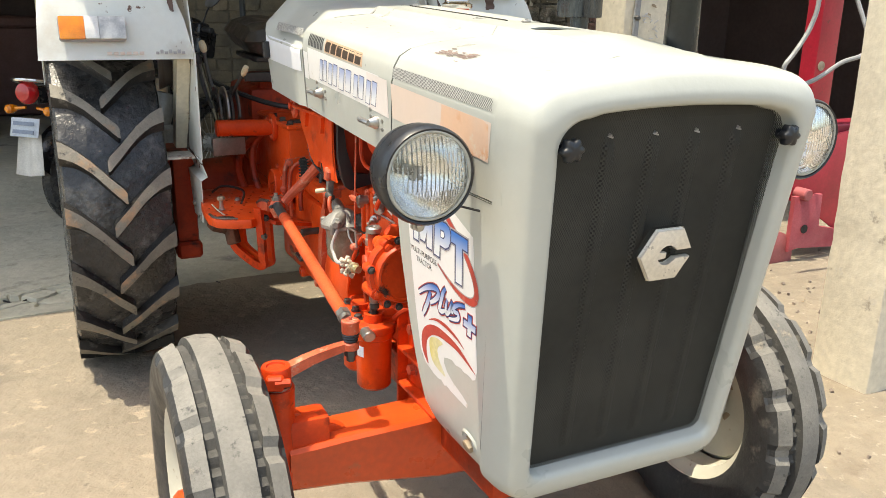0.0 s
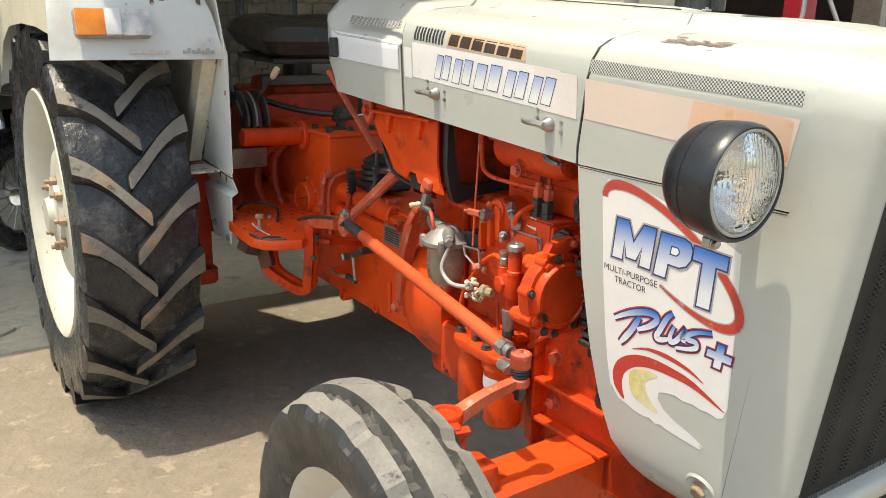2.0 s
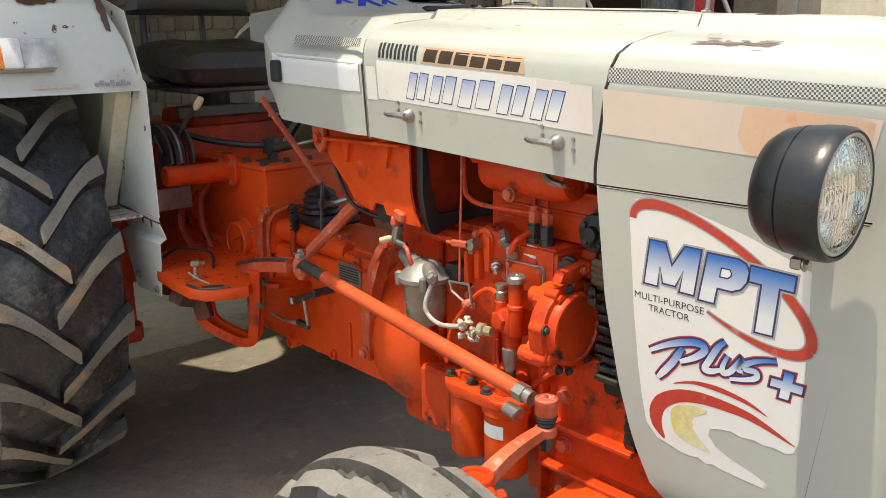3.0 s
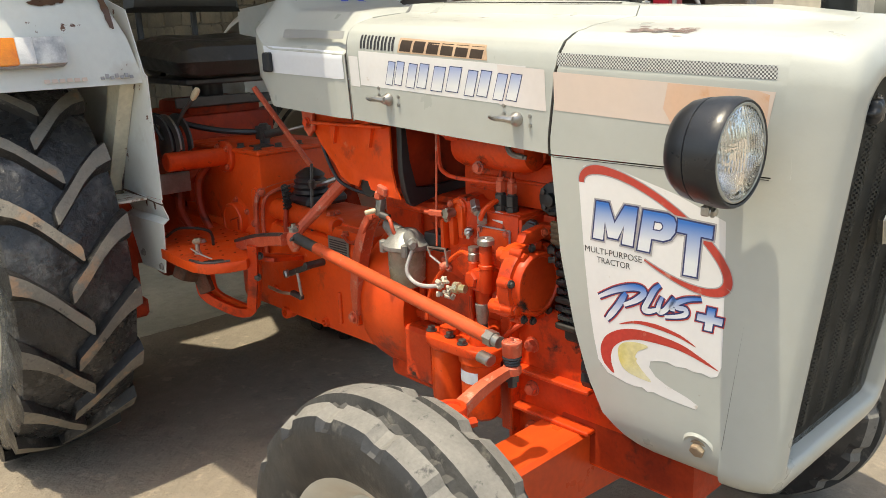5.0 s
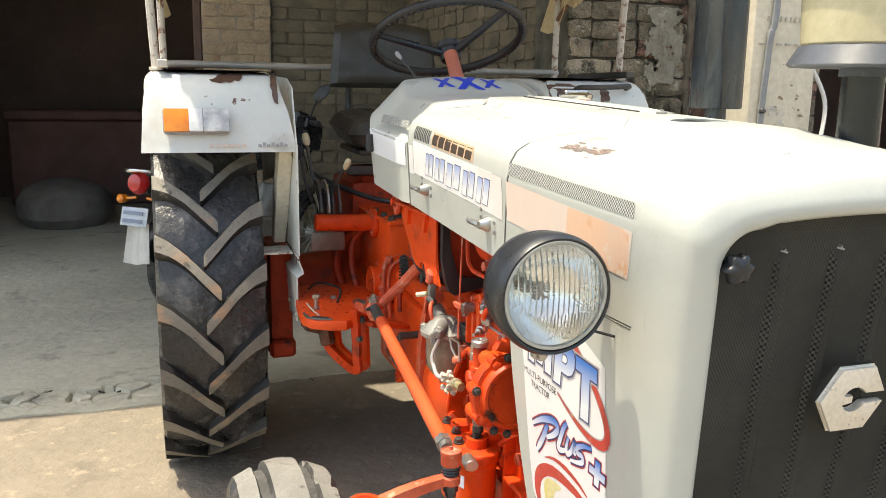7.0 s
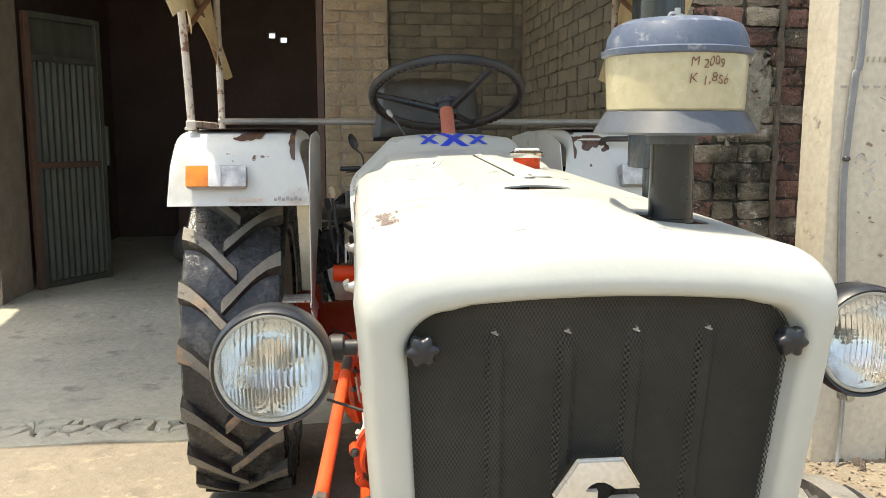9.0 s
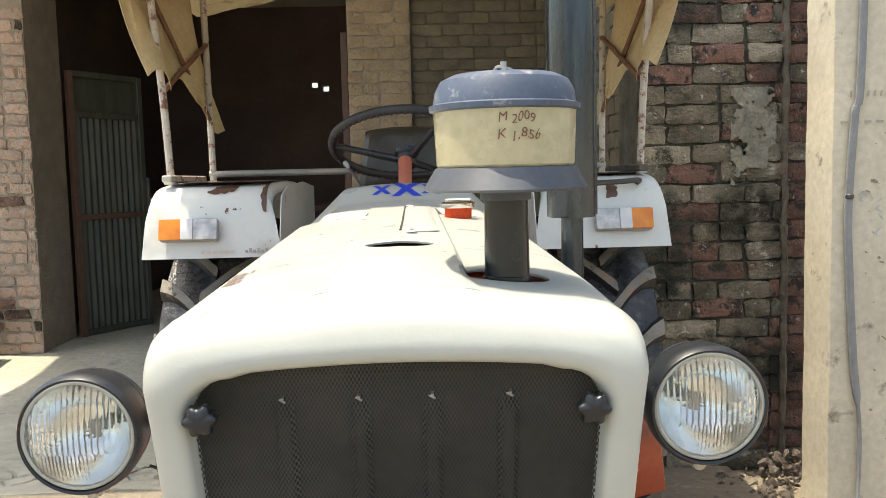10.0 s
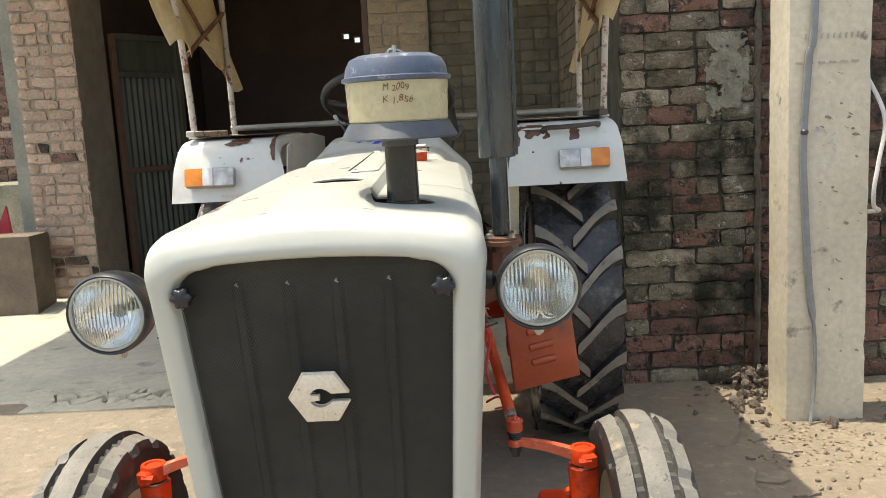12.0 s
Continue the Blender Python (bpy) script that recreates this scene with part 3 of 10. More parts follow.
for k in range(9):
    x, y = -1.9 + 0.2 * k + rng.uniform(-0.05, 0.05), 2.99
    pts = [Vector((x, y, 0.013))]
    for j in range(4):
        x += rng.uniform(-0.05, 0.05)
        y -= rng.uniform(0.03, 0.07)
        pts.append(Vector((x, y, 0.012)))
    tube(bm, pts, (0.005, 0.002), seg=4, n=3)
tagged(link("floor_crack", bm, SEAM), "dark cracks across the cement floor", "crack", kind="structure")

WALL_Y, BACK_Y, ROOF_Z = 2.74, 5.40, 3.5


def wall(name, x0, x1, y0, y1, z1, material, label, z0=-0.05):
    b = B()
    box(b, ((x0 + x1) / 2, (y0 + y1) / 2, (z0 + z1) / 2), (x1 - x0, y1 - y0, z1 - z0))
    return tagged(link(name, b, material, smooth=False), label, "wall", kind="structure")


wall_right = wall("wall_right", 1.0, 1.635, WALL_Y + 0.020, WALL_Y + 0.36, ROOF_Z, MORTAR, "old mossy brick wall beside the tractor")
wall_strip = wall("wall_strip", 1.655, 2.46, WALL_Y + 0.032, WALL_Y + 0.36, ROOF_Z, MORTAR, "red brick wall behind the concrete post")
wall_side = wall("wall_side", 1.02, 1.36, WALL_Y + 0.36, BACK_Y + 0.3, ROOF_Z, MORTAR_DIM, "dim brown brick side wall of the shed")
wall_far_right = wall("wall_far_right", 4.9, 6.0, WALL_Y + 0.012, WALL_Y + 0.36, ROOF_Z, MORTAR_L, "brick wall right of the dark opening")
wall_back = wall("wall_back", 0.0, 1.02, BACK_Y + 0.062, BACK_Y + 0.36, ROOF_Z, MORTAR_DIM, "dim brown brick back wall of the shed")
pier_centre = wall("pier_centre", -0.47, 0.0, BACK_Y + 0.012, BACK_Y + 0.36, ROOF_Z, MORTAR_L, "brick pier beside the doorway")
pier_left = wall("pier_left", -3.34, -2.845, BACK_Y + 0.012, BACK_Y + 0.60, ROOF_Z, MORTAR_L, "sunlit pale brick pier left of the door")
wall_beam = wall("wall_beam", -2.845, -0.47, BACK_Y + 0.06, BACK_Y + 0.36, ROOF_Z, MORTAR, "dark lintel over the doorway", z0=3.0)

# dim room behind the doorway; small far-wall holes stand in for two white lights
wall("wall_room_west", -3.34, -3.15, BACK_Y + 0.60, 9.6, ROOF_Z, WALLPLASTER, "plaster room wall coloured dark for an unlit room")
wall("wall_room_east", 0.0, 0.25, BACK_Y + 0.36, 9.6, ROOF_Z, WALLPLASTER, "plaster room wall coloured dark for an unlit room")
bm = B()
HOLES = ((-1.24, 2.55), (-1.10, 2.50))
cuts_x = sorted([-3.34, 0.25] + [h[0] + d for h in HOLES for d in (-0.045, 0.045)])
cuts_z = sorted([-0.05, ROOF_Z] + [h[1] + d for h in HOLES for d in (-0.04, 0.04)])
for xa, xb in zip(cuts_x, cuts_x[1:]):
    for za, zb in zip(cuts_z, cuts_z[1:]):
        if any(abs((xa + xb) / 2 - hx) < 0.045 and abs((za + zb) / 2 - hz) < 0.04 for hx, hz in HOLES):
            continue
        box(bm, ((xa + xb) / 2, 9.7, (za + zb) / 2), (xb - xa, 0.2, zb - za))
tagged(link("wall_room_north", bm, WALLPLASTER, smooth=False), "dark far room wall with two small holes for white lights", "wall", kind="structure")

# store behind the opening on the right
wall("wall_store_north", 2.2, 6.0, 6.0, 6.2, ROOF_Z, WALLPLASTER, "wall inside the store, coloured dark as if unlit")
wall("wall_store_west", 1.36, 1.5, WALL_Y + 0.36, 6.2, ROOF_Z, WALLPLASTER, "wall inside the store, coloured dark as if unlit")
wall("wall_store_east", 5.9, 6.0, WALL_Y + 0.36, 6.0, ROOF_Z, WALLPLASTER, "wall inside the store, coloured dark as if unlit")

# Roof is out of view; its edges are set to place the floor's shade.
bm = B()
box(bm, (1.275, 6.235, ROOF_Z + 0.075), (9.73, 6.93, 0.15), bevel=0.01)
tagged(link("ceiling", bm, PILLAR, smooth=False), "unseen grey concrete slab roof over the shed", "ceiling", kind="structure")


def pillar(name, x0, x1, y0, y1, h, label, seed):
    b = B()
    rng = random.Random(seed)
    us = steps(0, 1, 60)
    ring0 = rounded(x1 - x0, y1 - y0, 0.012, 2)
    rings = []
    for u in us:
        z = -0.03 + (h + 0.03) * u
        row = []
        for (px, py) in ring0:
            chip = 1 - 0.05 * max(0, noise.noise((px * 9, z * 9, seed)) - 0.2) - 0.02 * noise.noise((px * 20 + py * 9, z * 22, seed))
            row.append(b.verts.new(((x0 + x1) / 2 + px * chip, (y0 + y1) / 2 + py * chip, z)))
        rings.append(row)
    for p, q in zip(rings, rings[1:]):
        bridge(b, p, q)
    b.faces.new(rings[-1])
    return tagged(link(name, b, PILLAR), label, "pillar", kind="structure")


pillar("pillar_1", 1.58, 1.915, 2.2, 2.42, ROOF_Z, "weathered pale concrete post with scribbled marks", 3)
pillar("pillar_2", 1.655, 1.98, 0.78, 1.02, ROOF_Z, "rough weathered concrete post nearest the yard", 8)

# ---- tractor: body ----
tractor = thing("tractor", (0, 1.4, 0), "old white and orange farm tractor parked before a brick shed", "tractor")

SLOPE = 0.048


def lopsided(p):
    """The sheet metal sits a little to the right of the chassis, most at the nose."""
    k = min(max((1.0 - p.y) / 0.7, 0), 1)
    return Vector((p.x + k * (0.010 + 0.054 * p.x), p.y, p.z))


FIT[0] = lopsided


def half_width(z):
    """Half the width of the bonnet at height z: it narrows evenly towards the bottom."""
    return 0.2255 + 0.0355 * (z - 0.555) / 0.595


def front_y(z):
    """The raked front plane of the nose."""
    return 0.0 + (1.13 - z) * 0.14 if z < 1.13 else 0.0


def bonnet_top(x, y, bulge=0.018):
    """Height of the bonnet's top skin."""
    a = abs(x)
    base = table([(0.0, 1.216), (0.10, 1.212), (0.16, 1.206), (0.20, 1.2005), (0.231, 1.192), (0.249, 1.177), (0.2565, 1.158), (0.2585, 1.132)], a)
    k = min(max((y - 0.02) / 0.16, 0), 1)
    k = k * k * (3 - 2 * k)
    wide = lerp(0.092, 0.077, k)
    s = min(max((wide - a) / lerp(0.020, 0.009, k) + 0.5, 0), 1)
    s = s * s * (3 - 2 * s)
    bump_h = bulge * min(max((y - 0.03) / 0.2, 0), 1) * s
    return base + bump_h + SLOPE * (y - 0.1)


def skin_point(s, y, bulge=0.018):
    """A point on the bonnet's skin: s from -1 (left lower edge) over the top (0) to 1."""
    sg = -1 if s < 0 else 1
    a = abs(s)
    z_hi = bonnet_top(0.2585, y)
    if a < 0.72:
        x = 0.2585 * math.sin(a / 0.72 * math.pi / 2)
        return Vector((sg * x * half_width(z_hi) / 0.2585, y, bonnet_top(x, y, bulge)))
    t = (a - 0.72) / 0.28
    z_lo = 1.008 + 0.055 * max(y - 0.49, 0)
    z = lerp(z_hi, z_lo, t)
    return Vector((sg * half_width(z), y, z))


def skin_x(y, z):
    """Half width of the skin at a place on its side or shoulder."""
    z_hi = bonnet_top(0.2585, y)
    if z <= z_hi:
        return half_width(z)
    lo, hi = 0.1, 0.2585
    for _ in range(24):
        m = (lo + hi) / 2
        if bonnet_top(m, y) > z:
            lo = m
        else:
            hi = m
    return lo * half_width(z_hi) / 0.2585


S_ROWS = [-1, -0.97, -0.94, -0.88, -0.8, -0.75, -0.72] + [k / 40 * 0.72 for k in range(-39, 40)] + [0.72, 0.75, 0.8, 0.88, 0.94, 0.97, 1]

HOLE_C, HOLE_P = (-0.002, 0.358), (0.128, 0.20)


def cut_holes(b, holes):
    dead = []
    for f in b.faces:
        c = f.calc_center_median()
        for hx, hy, ra, rb in holes:
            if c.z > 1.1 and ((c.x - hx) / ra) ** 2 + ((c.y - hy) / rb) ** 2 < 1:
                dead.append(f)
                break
    bmesh.ops.delete(b, geom=dead, context="FACES")
    rim = {v for e in b.edges if len(e.link_faces) == 1 for v in e.verts if v.co.z > 1.1}
    for v in rim:
        for hx, hy, ra, rb in holes:
            d = math.hypot((v.co.x - hx) / ra, (v.co.y - hy) / rb)
            if 0.3 < d < 1.7:
                x, y = hx + (v.co.x - hx) / d, hy + (v.co.y - hy) / d
                v.co = Vector((x, y, bonnet_top(x * 0.2585 / half_width(bonnet_top(0.2585, y)), y)))


def seam_y(s):
    """Rear edge of the front bonnet: it sweeps forward over the shoulder."""
    a = abs(s)
    return 0.488 - 0.045 * min(max((0.95 - a) / 0.5, 0), 1)


bm = B()
surface(bm, lambda s, v: skin_point(s, lerp(0.075, seam_y(s), v)), S_ROWS, steps(0, 1, 44))
cut_holes(bm, [(HOLE_C[0], HOLE_C[1], 0.048, 0.030), (HOLE_P[0], HOLE_P[1], 0.053, 0.045)])
shell(bm, 0.003)
bonnet_front = part("front_bonnet", bm, WHITE, tractor, "white front bonnet with a raised centre and two oval holes")

bm = B()
surface(bm, lambda s, v: skin_point(s, lerp(seam_y(s) + (0.006 if abs(s) > 0.52 else 0.002), 1.030, v)), S_ROWS, steps(0, 1, 30))
shell(bm, 0.003)
bonnet_rear = part("rear_bonnet", bm, WHITE, tractor, "white rear bonnet panel")

# dark joint between the two bonnets
bm = B()
for s0, s1 in ((-1, -0.5), (0.5, 1)):
    bm = B()
    tube(bm, [skin_point(s, seam_y(s) + 0.003) * 1 + Vector((0.003 if s < 0 else -0.003, 0, -0.003)) for s in steps(s0, s1, 30)], 0.0032, seg=5, n=1)
    part("bonnet_joint", bm, SEAM, tractor, "black rubber joint strip")
bm = B()
tube(bm, [skin_point(s, 1.034) + Vector((0.003 if s < 0 else -0.003, 0, -0.003)) for s in steps(-1, 1, 60)], 0.003, seg=5, n=1)
part("bonnet_joint", bm, PLATEGREY, tractor)


def dash_point(s, v):
    """Dashboard cowl: the bonnet's section, taller and rounded in at the rear."""
    y = lerp(1.040, 1.44, v)
    k = min(max((y - 1.04) / 0.03, 0), 1)
    p = skin_point(s, y, 0.0)
    grow = 1 + 0.035 * k
    lift = min(max((y - 1.30) / 0.125, 0), 1)
    lift = lift * lift * (3 - 2 * lift)
    up = 0.010 * k * min(1, (p.z - 1.05) / 0.15) + 0.040 * lift * min(1, max(0, p.z - 1.17) / 0.07)
    x = p.x * grow
    z = p.z + max(up, 0)
    crown = bonnet_top(0, y, 0.0) + 0.010 * k + 0.040 * lift
    z = min(z, crown - 0.92 * max(0, abs(x) - 0.168))
    r = max(0, (y - 1.32) / 0.12)
    top = max(0, min(1, (p.z - 1.16) / 0.12))
    x *= 1 - 0.16 * r * r
    low = max(0, (1.12 - z) / 0.1)
    z += 0.07 * low * min(r * 1.3, 1) ** 2
    y -= 0.07 * low * r
    return Vector((x, y, z))


bm = B()
g = surface(bm, dash_point, S_ROWS, steps(0, 1, 40))
shell(bm, 0.004)
dash = part("dash_cowl", bm, WHITE, tractor, "grey-white dashboard cowl")
bm = B()
pts = [dash_point(s, 1.0) for s in S_ROWS]
c0 = bm.verts.new((0, 1.43, 1.1))
vs = [bm.verts.new(p + Vector((0, -0.006, 0))) for p in pts]
for a, b in zip(vs, vs[1:]):
    bm.faces.new((a, b, c0))
part("dash_panel", bm, BLACK, tractor, "dark instrument panel")


# nose: a moulded frame round the grille
def nose_ring(off, y_add, z_top=1.15, z_bot=0.538, r_top=0.045, r_bot=0.022):
    """A loop round the grille opening, grown by off."""
    out = []
    wt, wb = 0.212 + off, 0.181 + off * 0.88
    zt, zb = z_top + off, z_bot - off * 1.3

    def side(z):
        return lerp(wb, wt, (z - 0.555) / (1.15 - 0.555))
    rt, rb = r_top + off * 0.12, r_bot + off * 0.75
    n = 8
    for k in range(n + 1):
        a = math.pi / 2 * k / n
        out.append((side(zt - rt) - rt + rt * math.cos(a), zt - 0.012 - rt + rt * math.sin(a)))
    m = 14
    for k in range(1, m):
        x = lerp(side(zt) - rt, -(side(zt) - rt), k / m)
        out.append((x, zt - 0.012 + 0.012 * (1 - (x / 0.2) ** 2)))
    for k in range(n + 1):
        a = math.pi / 2 + math.pi / 2 * k / n
        out.append((-(side(zt - rt) - rt) + rt * math.cos(a), zt - 0.012 - rt + rt * math.sin(a)))
    for k in range(1, m):
        z = lerp(zt - 0.012 - rt, zb + rb, k / m)
        out.append((-side(z), z))
    for k in range(n + 1):
        a = math.pi + math.pi / 2 * k / n
        out.append((-(side(zb + rb) - rb) + rb * math.cos(a), zb + rb + rb * math.sin(a)))
    for k in range(1, m):
        out.append((lerp(-(side(zb) - rb), side(zb) - rb, k / m), zb))
    for k in range(n + 1):
        a = 1.5 * math.pi + math.pi / 2 * k / n
        out.append(((side(zb + rb) - rb) + rb * math.cos(a), zb + rb + rb * math.sin(a)))
    for k in range(1, m):
        z = lerp(zb + rb, zt - 0.012 - rt, k / m)
        out.append((side(z), z))
    return [Vector((x, front_y(z) + y_add, z)) for x, z in out]


bm = B()
loops = [nose_ring(-0.002, 0.030), nose_ring(0.0, 0.004), nose_ring(0.004, -0.004), nose_ring(0.012, -0.006), nose_ring(0.024, -0.0045), nose_ring(0.030, -0.001)]


def rim_loop(y):
    """Where the nose meets bonnet and side panels, at the depth y behind the raked front."""
    out = []
    wide = max(abs(p.x) for p in nose_ring(0.05, 0) if p.z > 1.13)
    for p in nose_ring(0.05, 0):
        x, z = p.x, p.z
        if z > 1.13:
            z = min(bonnet_top(abs(x) * 0.2585 / wide, 0.09), bonnet_top(0, 0.09))
        out.append(Vector((x, front_y(min(z, 1.13)) + y, z)))
    return out


a_loop, z_loop = loops[-1], rim_loop(0.085)
for k in range(1, 7):
    t = k / 6
    a = t * math.pi / 2
    loops.append([Vector((lerp(p.x, q.x, math.sin(a)), lerp(p.y, q.y, 1 - math.cos(a)), lerp(p.z, q.z, math.sin(a)))) for p, q in zip(a_loop, z_loop)])
rings = [[bm.verts.new(p) for p in lp] for lp in loops]
for p, q in zip(rings, rings[1:]):
    bridge(bm, p, q)
nose = part("nose_cowl", bm, WHITE, tractor, "white moulded nose round the grille", edge=70)

# side panels below the bonnet
def panel_rear(z):
    """Rear edge of the side panel, curving forward towards the bottom."""
    return table([(0.4790, 0.19), (0.484, 0.26), (0.494, 0.315), (0.514, 0.350), (0.55, 0.392), (0.61, 0.422), (0.70, 0.449), (0.83, 0.474), (1.0, 0.488)], z)


def panel_x(y, z):
    w = half_width(z)
    if z < 0.555:
        w -= 0.060 * (1 - math.sqrt(max(1 - ((0.555 - z) / 0.0765) ** 2, 0)))
    return w


Z_PANEL = [0.4790, 0.481, 0.485, 0.492, 0.502, 0.515, 0.53, 0.55, 0.575, 0.6] + steps(0.63, 1.0055, 18)
side_panels = {}
for sg, nm in ((-1, "left"), (1, "right")):
    bm = B()
    surface(bm, lambda z, v: Vector((sg * panel_x(lerp(front_y(z) + 0.085, panel_rear(z), v), z), lerp(front_y(z) + 0.085, panel_rear(z), v), z)), Z_PANEL, steps(0, 1, 16))
    shell(bm, -0.003 * sg)
    side_panels[sg] = part("side_panel", bm, WHITE, tractor, "white side panel with a torn decal" if sg < 0 else "white side panel")
    bm = B()
    tube(bm, [(sg * (panel_x(y, 1.004) - 0.001), y, 1.004) for y in steps(0.105, 0.484, 12)], 0.0015, seg=5, n=1)
    part("panel_joint", bm, SEAM, side_panels[sg])
    bm = B()
    tube(bm, [(sg * (panel_x(0.1, z) - 0.0016), front_y(z) + 0.085, z) for z in steps(0.50, 1.13, 20)], 0.0017, seg=5, n=1)
    part("panel_joint", bm, mat("grey_seam", (0.20, 0.20, 0.185), rough=0.7), side_panels[sg])
    # countersunk fixing bolt
    bm = B()
    lathe(bm, (sg * 0.219, 0.205, 0.548), (sg, 0, -0.35), [(0.031, 0.001), (0.027, 0.005), (0.022, 0.0020), (0.0, 0.0018)], 26, caps=(False, False))
    part("bolt_cup", bm, WHITE, side_panels[sg])
    bm = B()
    hexbolt(bm, (sg * 0.2205, 0.205, 0.5475), (sg, 0, -0.35), 0.0125, 0.011)
    part("bolt", bm, NUT, side_panels[sg])

# grille: pressed perforated sheet with vertical ribs, radiator behind
bm = B()
def grille_pt(u, v):
    z = lerp(0.528, 1.155, v)
    w = lerp(0.181, 0.214, (z - 0.555) / 0.595) + 0.006
    x = lerp(-w, w, u)
    y = front_y(z) + 0.022
    for c in (-0.117, -0.040, 0.034, 0.113):
        cx = c * (0.90 + 0.10 * v)
        d = abs(x - cx)
        if d < 0.0105 and 0.575 < z < 1.105:
            y -= 0.0080 * min(1.0, 2.2 * (1 - d / 0.0105)) * min(1, (1.105 - z) / 0.01)
    return Vector((x, y, z))
surface(bm, grille_pt, steps(0, 1, 260), steps(0, 1, 60))
def mesh_mat():
    """Perforated sheet: round holes at 4 mm pitch, seen through to the dark core."""
    m = bpy.data.materials.new("perforated_sheet")
    m.use_nodes = True
    nt = m.node_tree
    L = nt.links.new
    b = nt.nodes["Principled BSDF"]
    b.inputs["Roughness"].default_value = 0.65
    b.inputs["IOR"].default_value = 1.2
    tc = nt.nodes.new("ShaderNodeTexCoord")
    sep = nt.nodes.new("ShaderNodeSeparateXYZ")
    L(tc.outputs["Object"], sep.inputs[0])

    def math_node(op, a, c=None):
        n = nt.nodes.new("ShaderNodeMath")
        n.operation = op
        for s, v in ((n.inputs[0], a), (n.inputs[1], c)):
            if v is None:
                continue
            if isinstance(v, (int, float)):
                s.default_value = v
            else:
                L(v, s)
        return n.outputs[0]
    k = 2 * math.pi / 0.0043
    sx = math_node("SINE", math_node("MULTIPLY", math_node("ADD", sep.outputs[0], math_node("MULTIPLY", sep.outputs[2], 0.577)), k))
    sz = math_node("SINE", math_node("MULTIPLY", math_node("SUBTRACT", sep.outputs[0], math_node("MULTIPLY", sep.outputs[2], 0.577)), k))
    hole = math_node("GREATER_THAN", math_node("ADD", sx, sz), 0.10)
    col = nt.nodes.new("ShaderNodeTexNoise")
    col.inputs["Scale"].default_value = 5
    col.inputs["Detail"].default_value = 6
    L(tc.outputs["Object"], col.inputs["Vector"])
    cr = nt.nodes.new("ShaderNodeValToRGB")
    cr.color_ramp.elements[0].position, cr.color_ramp.elements[1].position = 0.4, 0.75
    cr.color_ramp.elements[0].color, cr.color_ramp.elements[1].color = (0.052, 0.052, 0.047, 1), (0.088, 0.088, 0.080, 1)
    L(col.outputs["Fac"], cr.inputs[0])
    L(cr.outputs[0], b.inputs["Base Color"])
    L(math_node("SUBTRACT", 1.0, hole), b.inputs["Alpha"])
    return m
PERF = mesh_mat()
grille = part("grille", bm, PERF, tractor, "black perforated grille with four pressed ribs")
bm = B()
box(bm, (0, 0.1075, 0.8275), (0.43, 0.03, 0.645), rot=(8, 0, 0))
box(bm, (0, 0.075, 1.145), (0.40, 0.05, 0.06), bevel=0.01)
part("radiator", bm, RADIATOR, tractor, "dark radiator core behind the grille")

# small wire clips at the heads of the ribs
for c in (-0.117, -0.040, 0.034, 0.113):
    bm = B()
    rod(bm, (c - 0.003, front_y(1.108) + 0.021, 1.109), (c + 0.003, front_y(1.108) + 0.016, 1.107), 0.0013, seg=8)
    rod(bm, (c, front_y(1.108) + 0.022, 1.112), (c, front_y(1.108) + 0.017, 1.110), 0.0018, seg=8)
    part("wire_clip", bm, STEEL, grille, "dull bent wire clip")

# grille knobs
for sg in (-1, 1):
    bm = B()
    star = []
    for k in range(48):
        a = 2 * math.pi * k / 48
        rr = 0.0158 + 0.0022 * math.cos(6 * a + 0.5 * sg)
        star.append((rr * math.cos(a), rr * math.sin(a)))
    prev = None
    for grow, h in ((0.80, 0.0), (1.0, 0.004), (1.0, 0.012), (0.92, 0.016), (0.70, 0.0185), (0.30, 0.0195)):
        km = pose(sg * 0.1935, 0.008, 1.097, 90, 0, 0)
        row = [bm.verts.new(km @ Vector((x * grow, y * grow, h))) for x, y in star]
        if prev:
            bridge(bm, prev, row)
        else:
            bm.faces.new(row)
        prev = row
    bm.faces.new(prev)
    rod(bm, (sg * 0.1935, -0.01, 1.097), (sg * 0.1935, 0.02, 1.097), 0.008)
    part("grille_knob", bm, LAMPBLACK, grille, "black plastic star knob")

# hexagonal badge with a round slot
bm = B()
EM_Z = 0.921
em = pose(-0.003, front_y(EM_Z) - 0.002, EM_Z, 90 + 8, 0, 0) @ Matrix.Scale(0.80, 4)
outer = [(0.060 * math.cos(radians(60 * k)), 0.060 * math.sin(radians(60 * k))) for k in range(6)]
inner = []
poly = [(0.055, 0.0085)]
poly = []
poly += [(0.0555, 0.0085)] + [outer[1], outer[2], outer[3], outer[4], outer[5]] + [(0.0555, -0.0085)]
arc = []
for k in range(0, 13):
    a = radians(-22 - (360 - 44) * k / 12)
    arc.append((0.0225 * math.cos(a), 0.0225 * math.sin(a)))
poly += [(0.021, -0.0085)] + arc[1:6] + [(-0.021, -0.006), (-0.002, -0.006), (-0.002, 0.006), (-0.021, 0.006)] + arc[7:12] + [(0.021, 0.0085)]
prism(bm, poly, em, 0.014, bevel=0.0012)
part("badge", bm, mat("brushed_badge", (0.78, 0.74, 0.66), (0.70, 0.66, 0.58), 0.35, 0.35, scale=12), grille, "pale hexagonal metal badge")
bm = B()
prism(bm, [(x * 1.05, y * 1.05) for x, y in poly], em @ Matrix.Translation((0, 0, -0.004)), 0.010)
part("badge_edge", bm, CHROME, grille, "bright bevelled badge edge")


FIT[0] = None
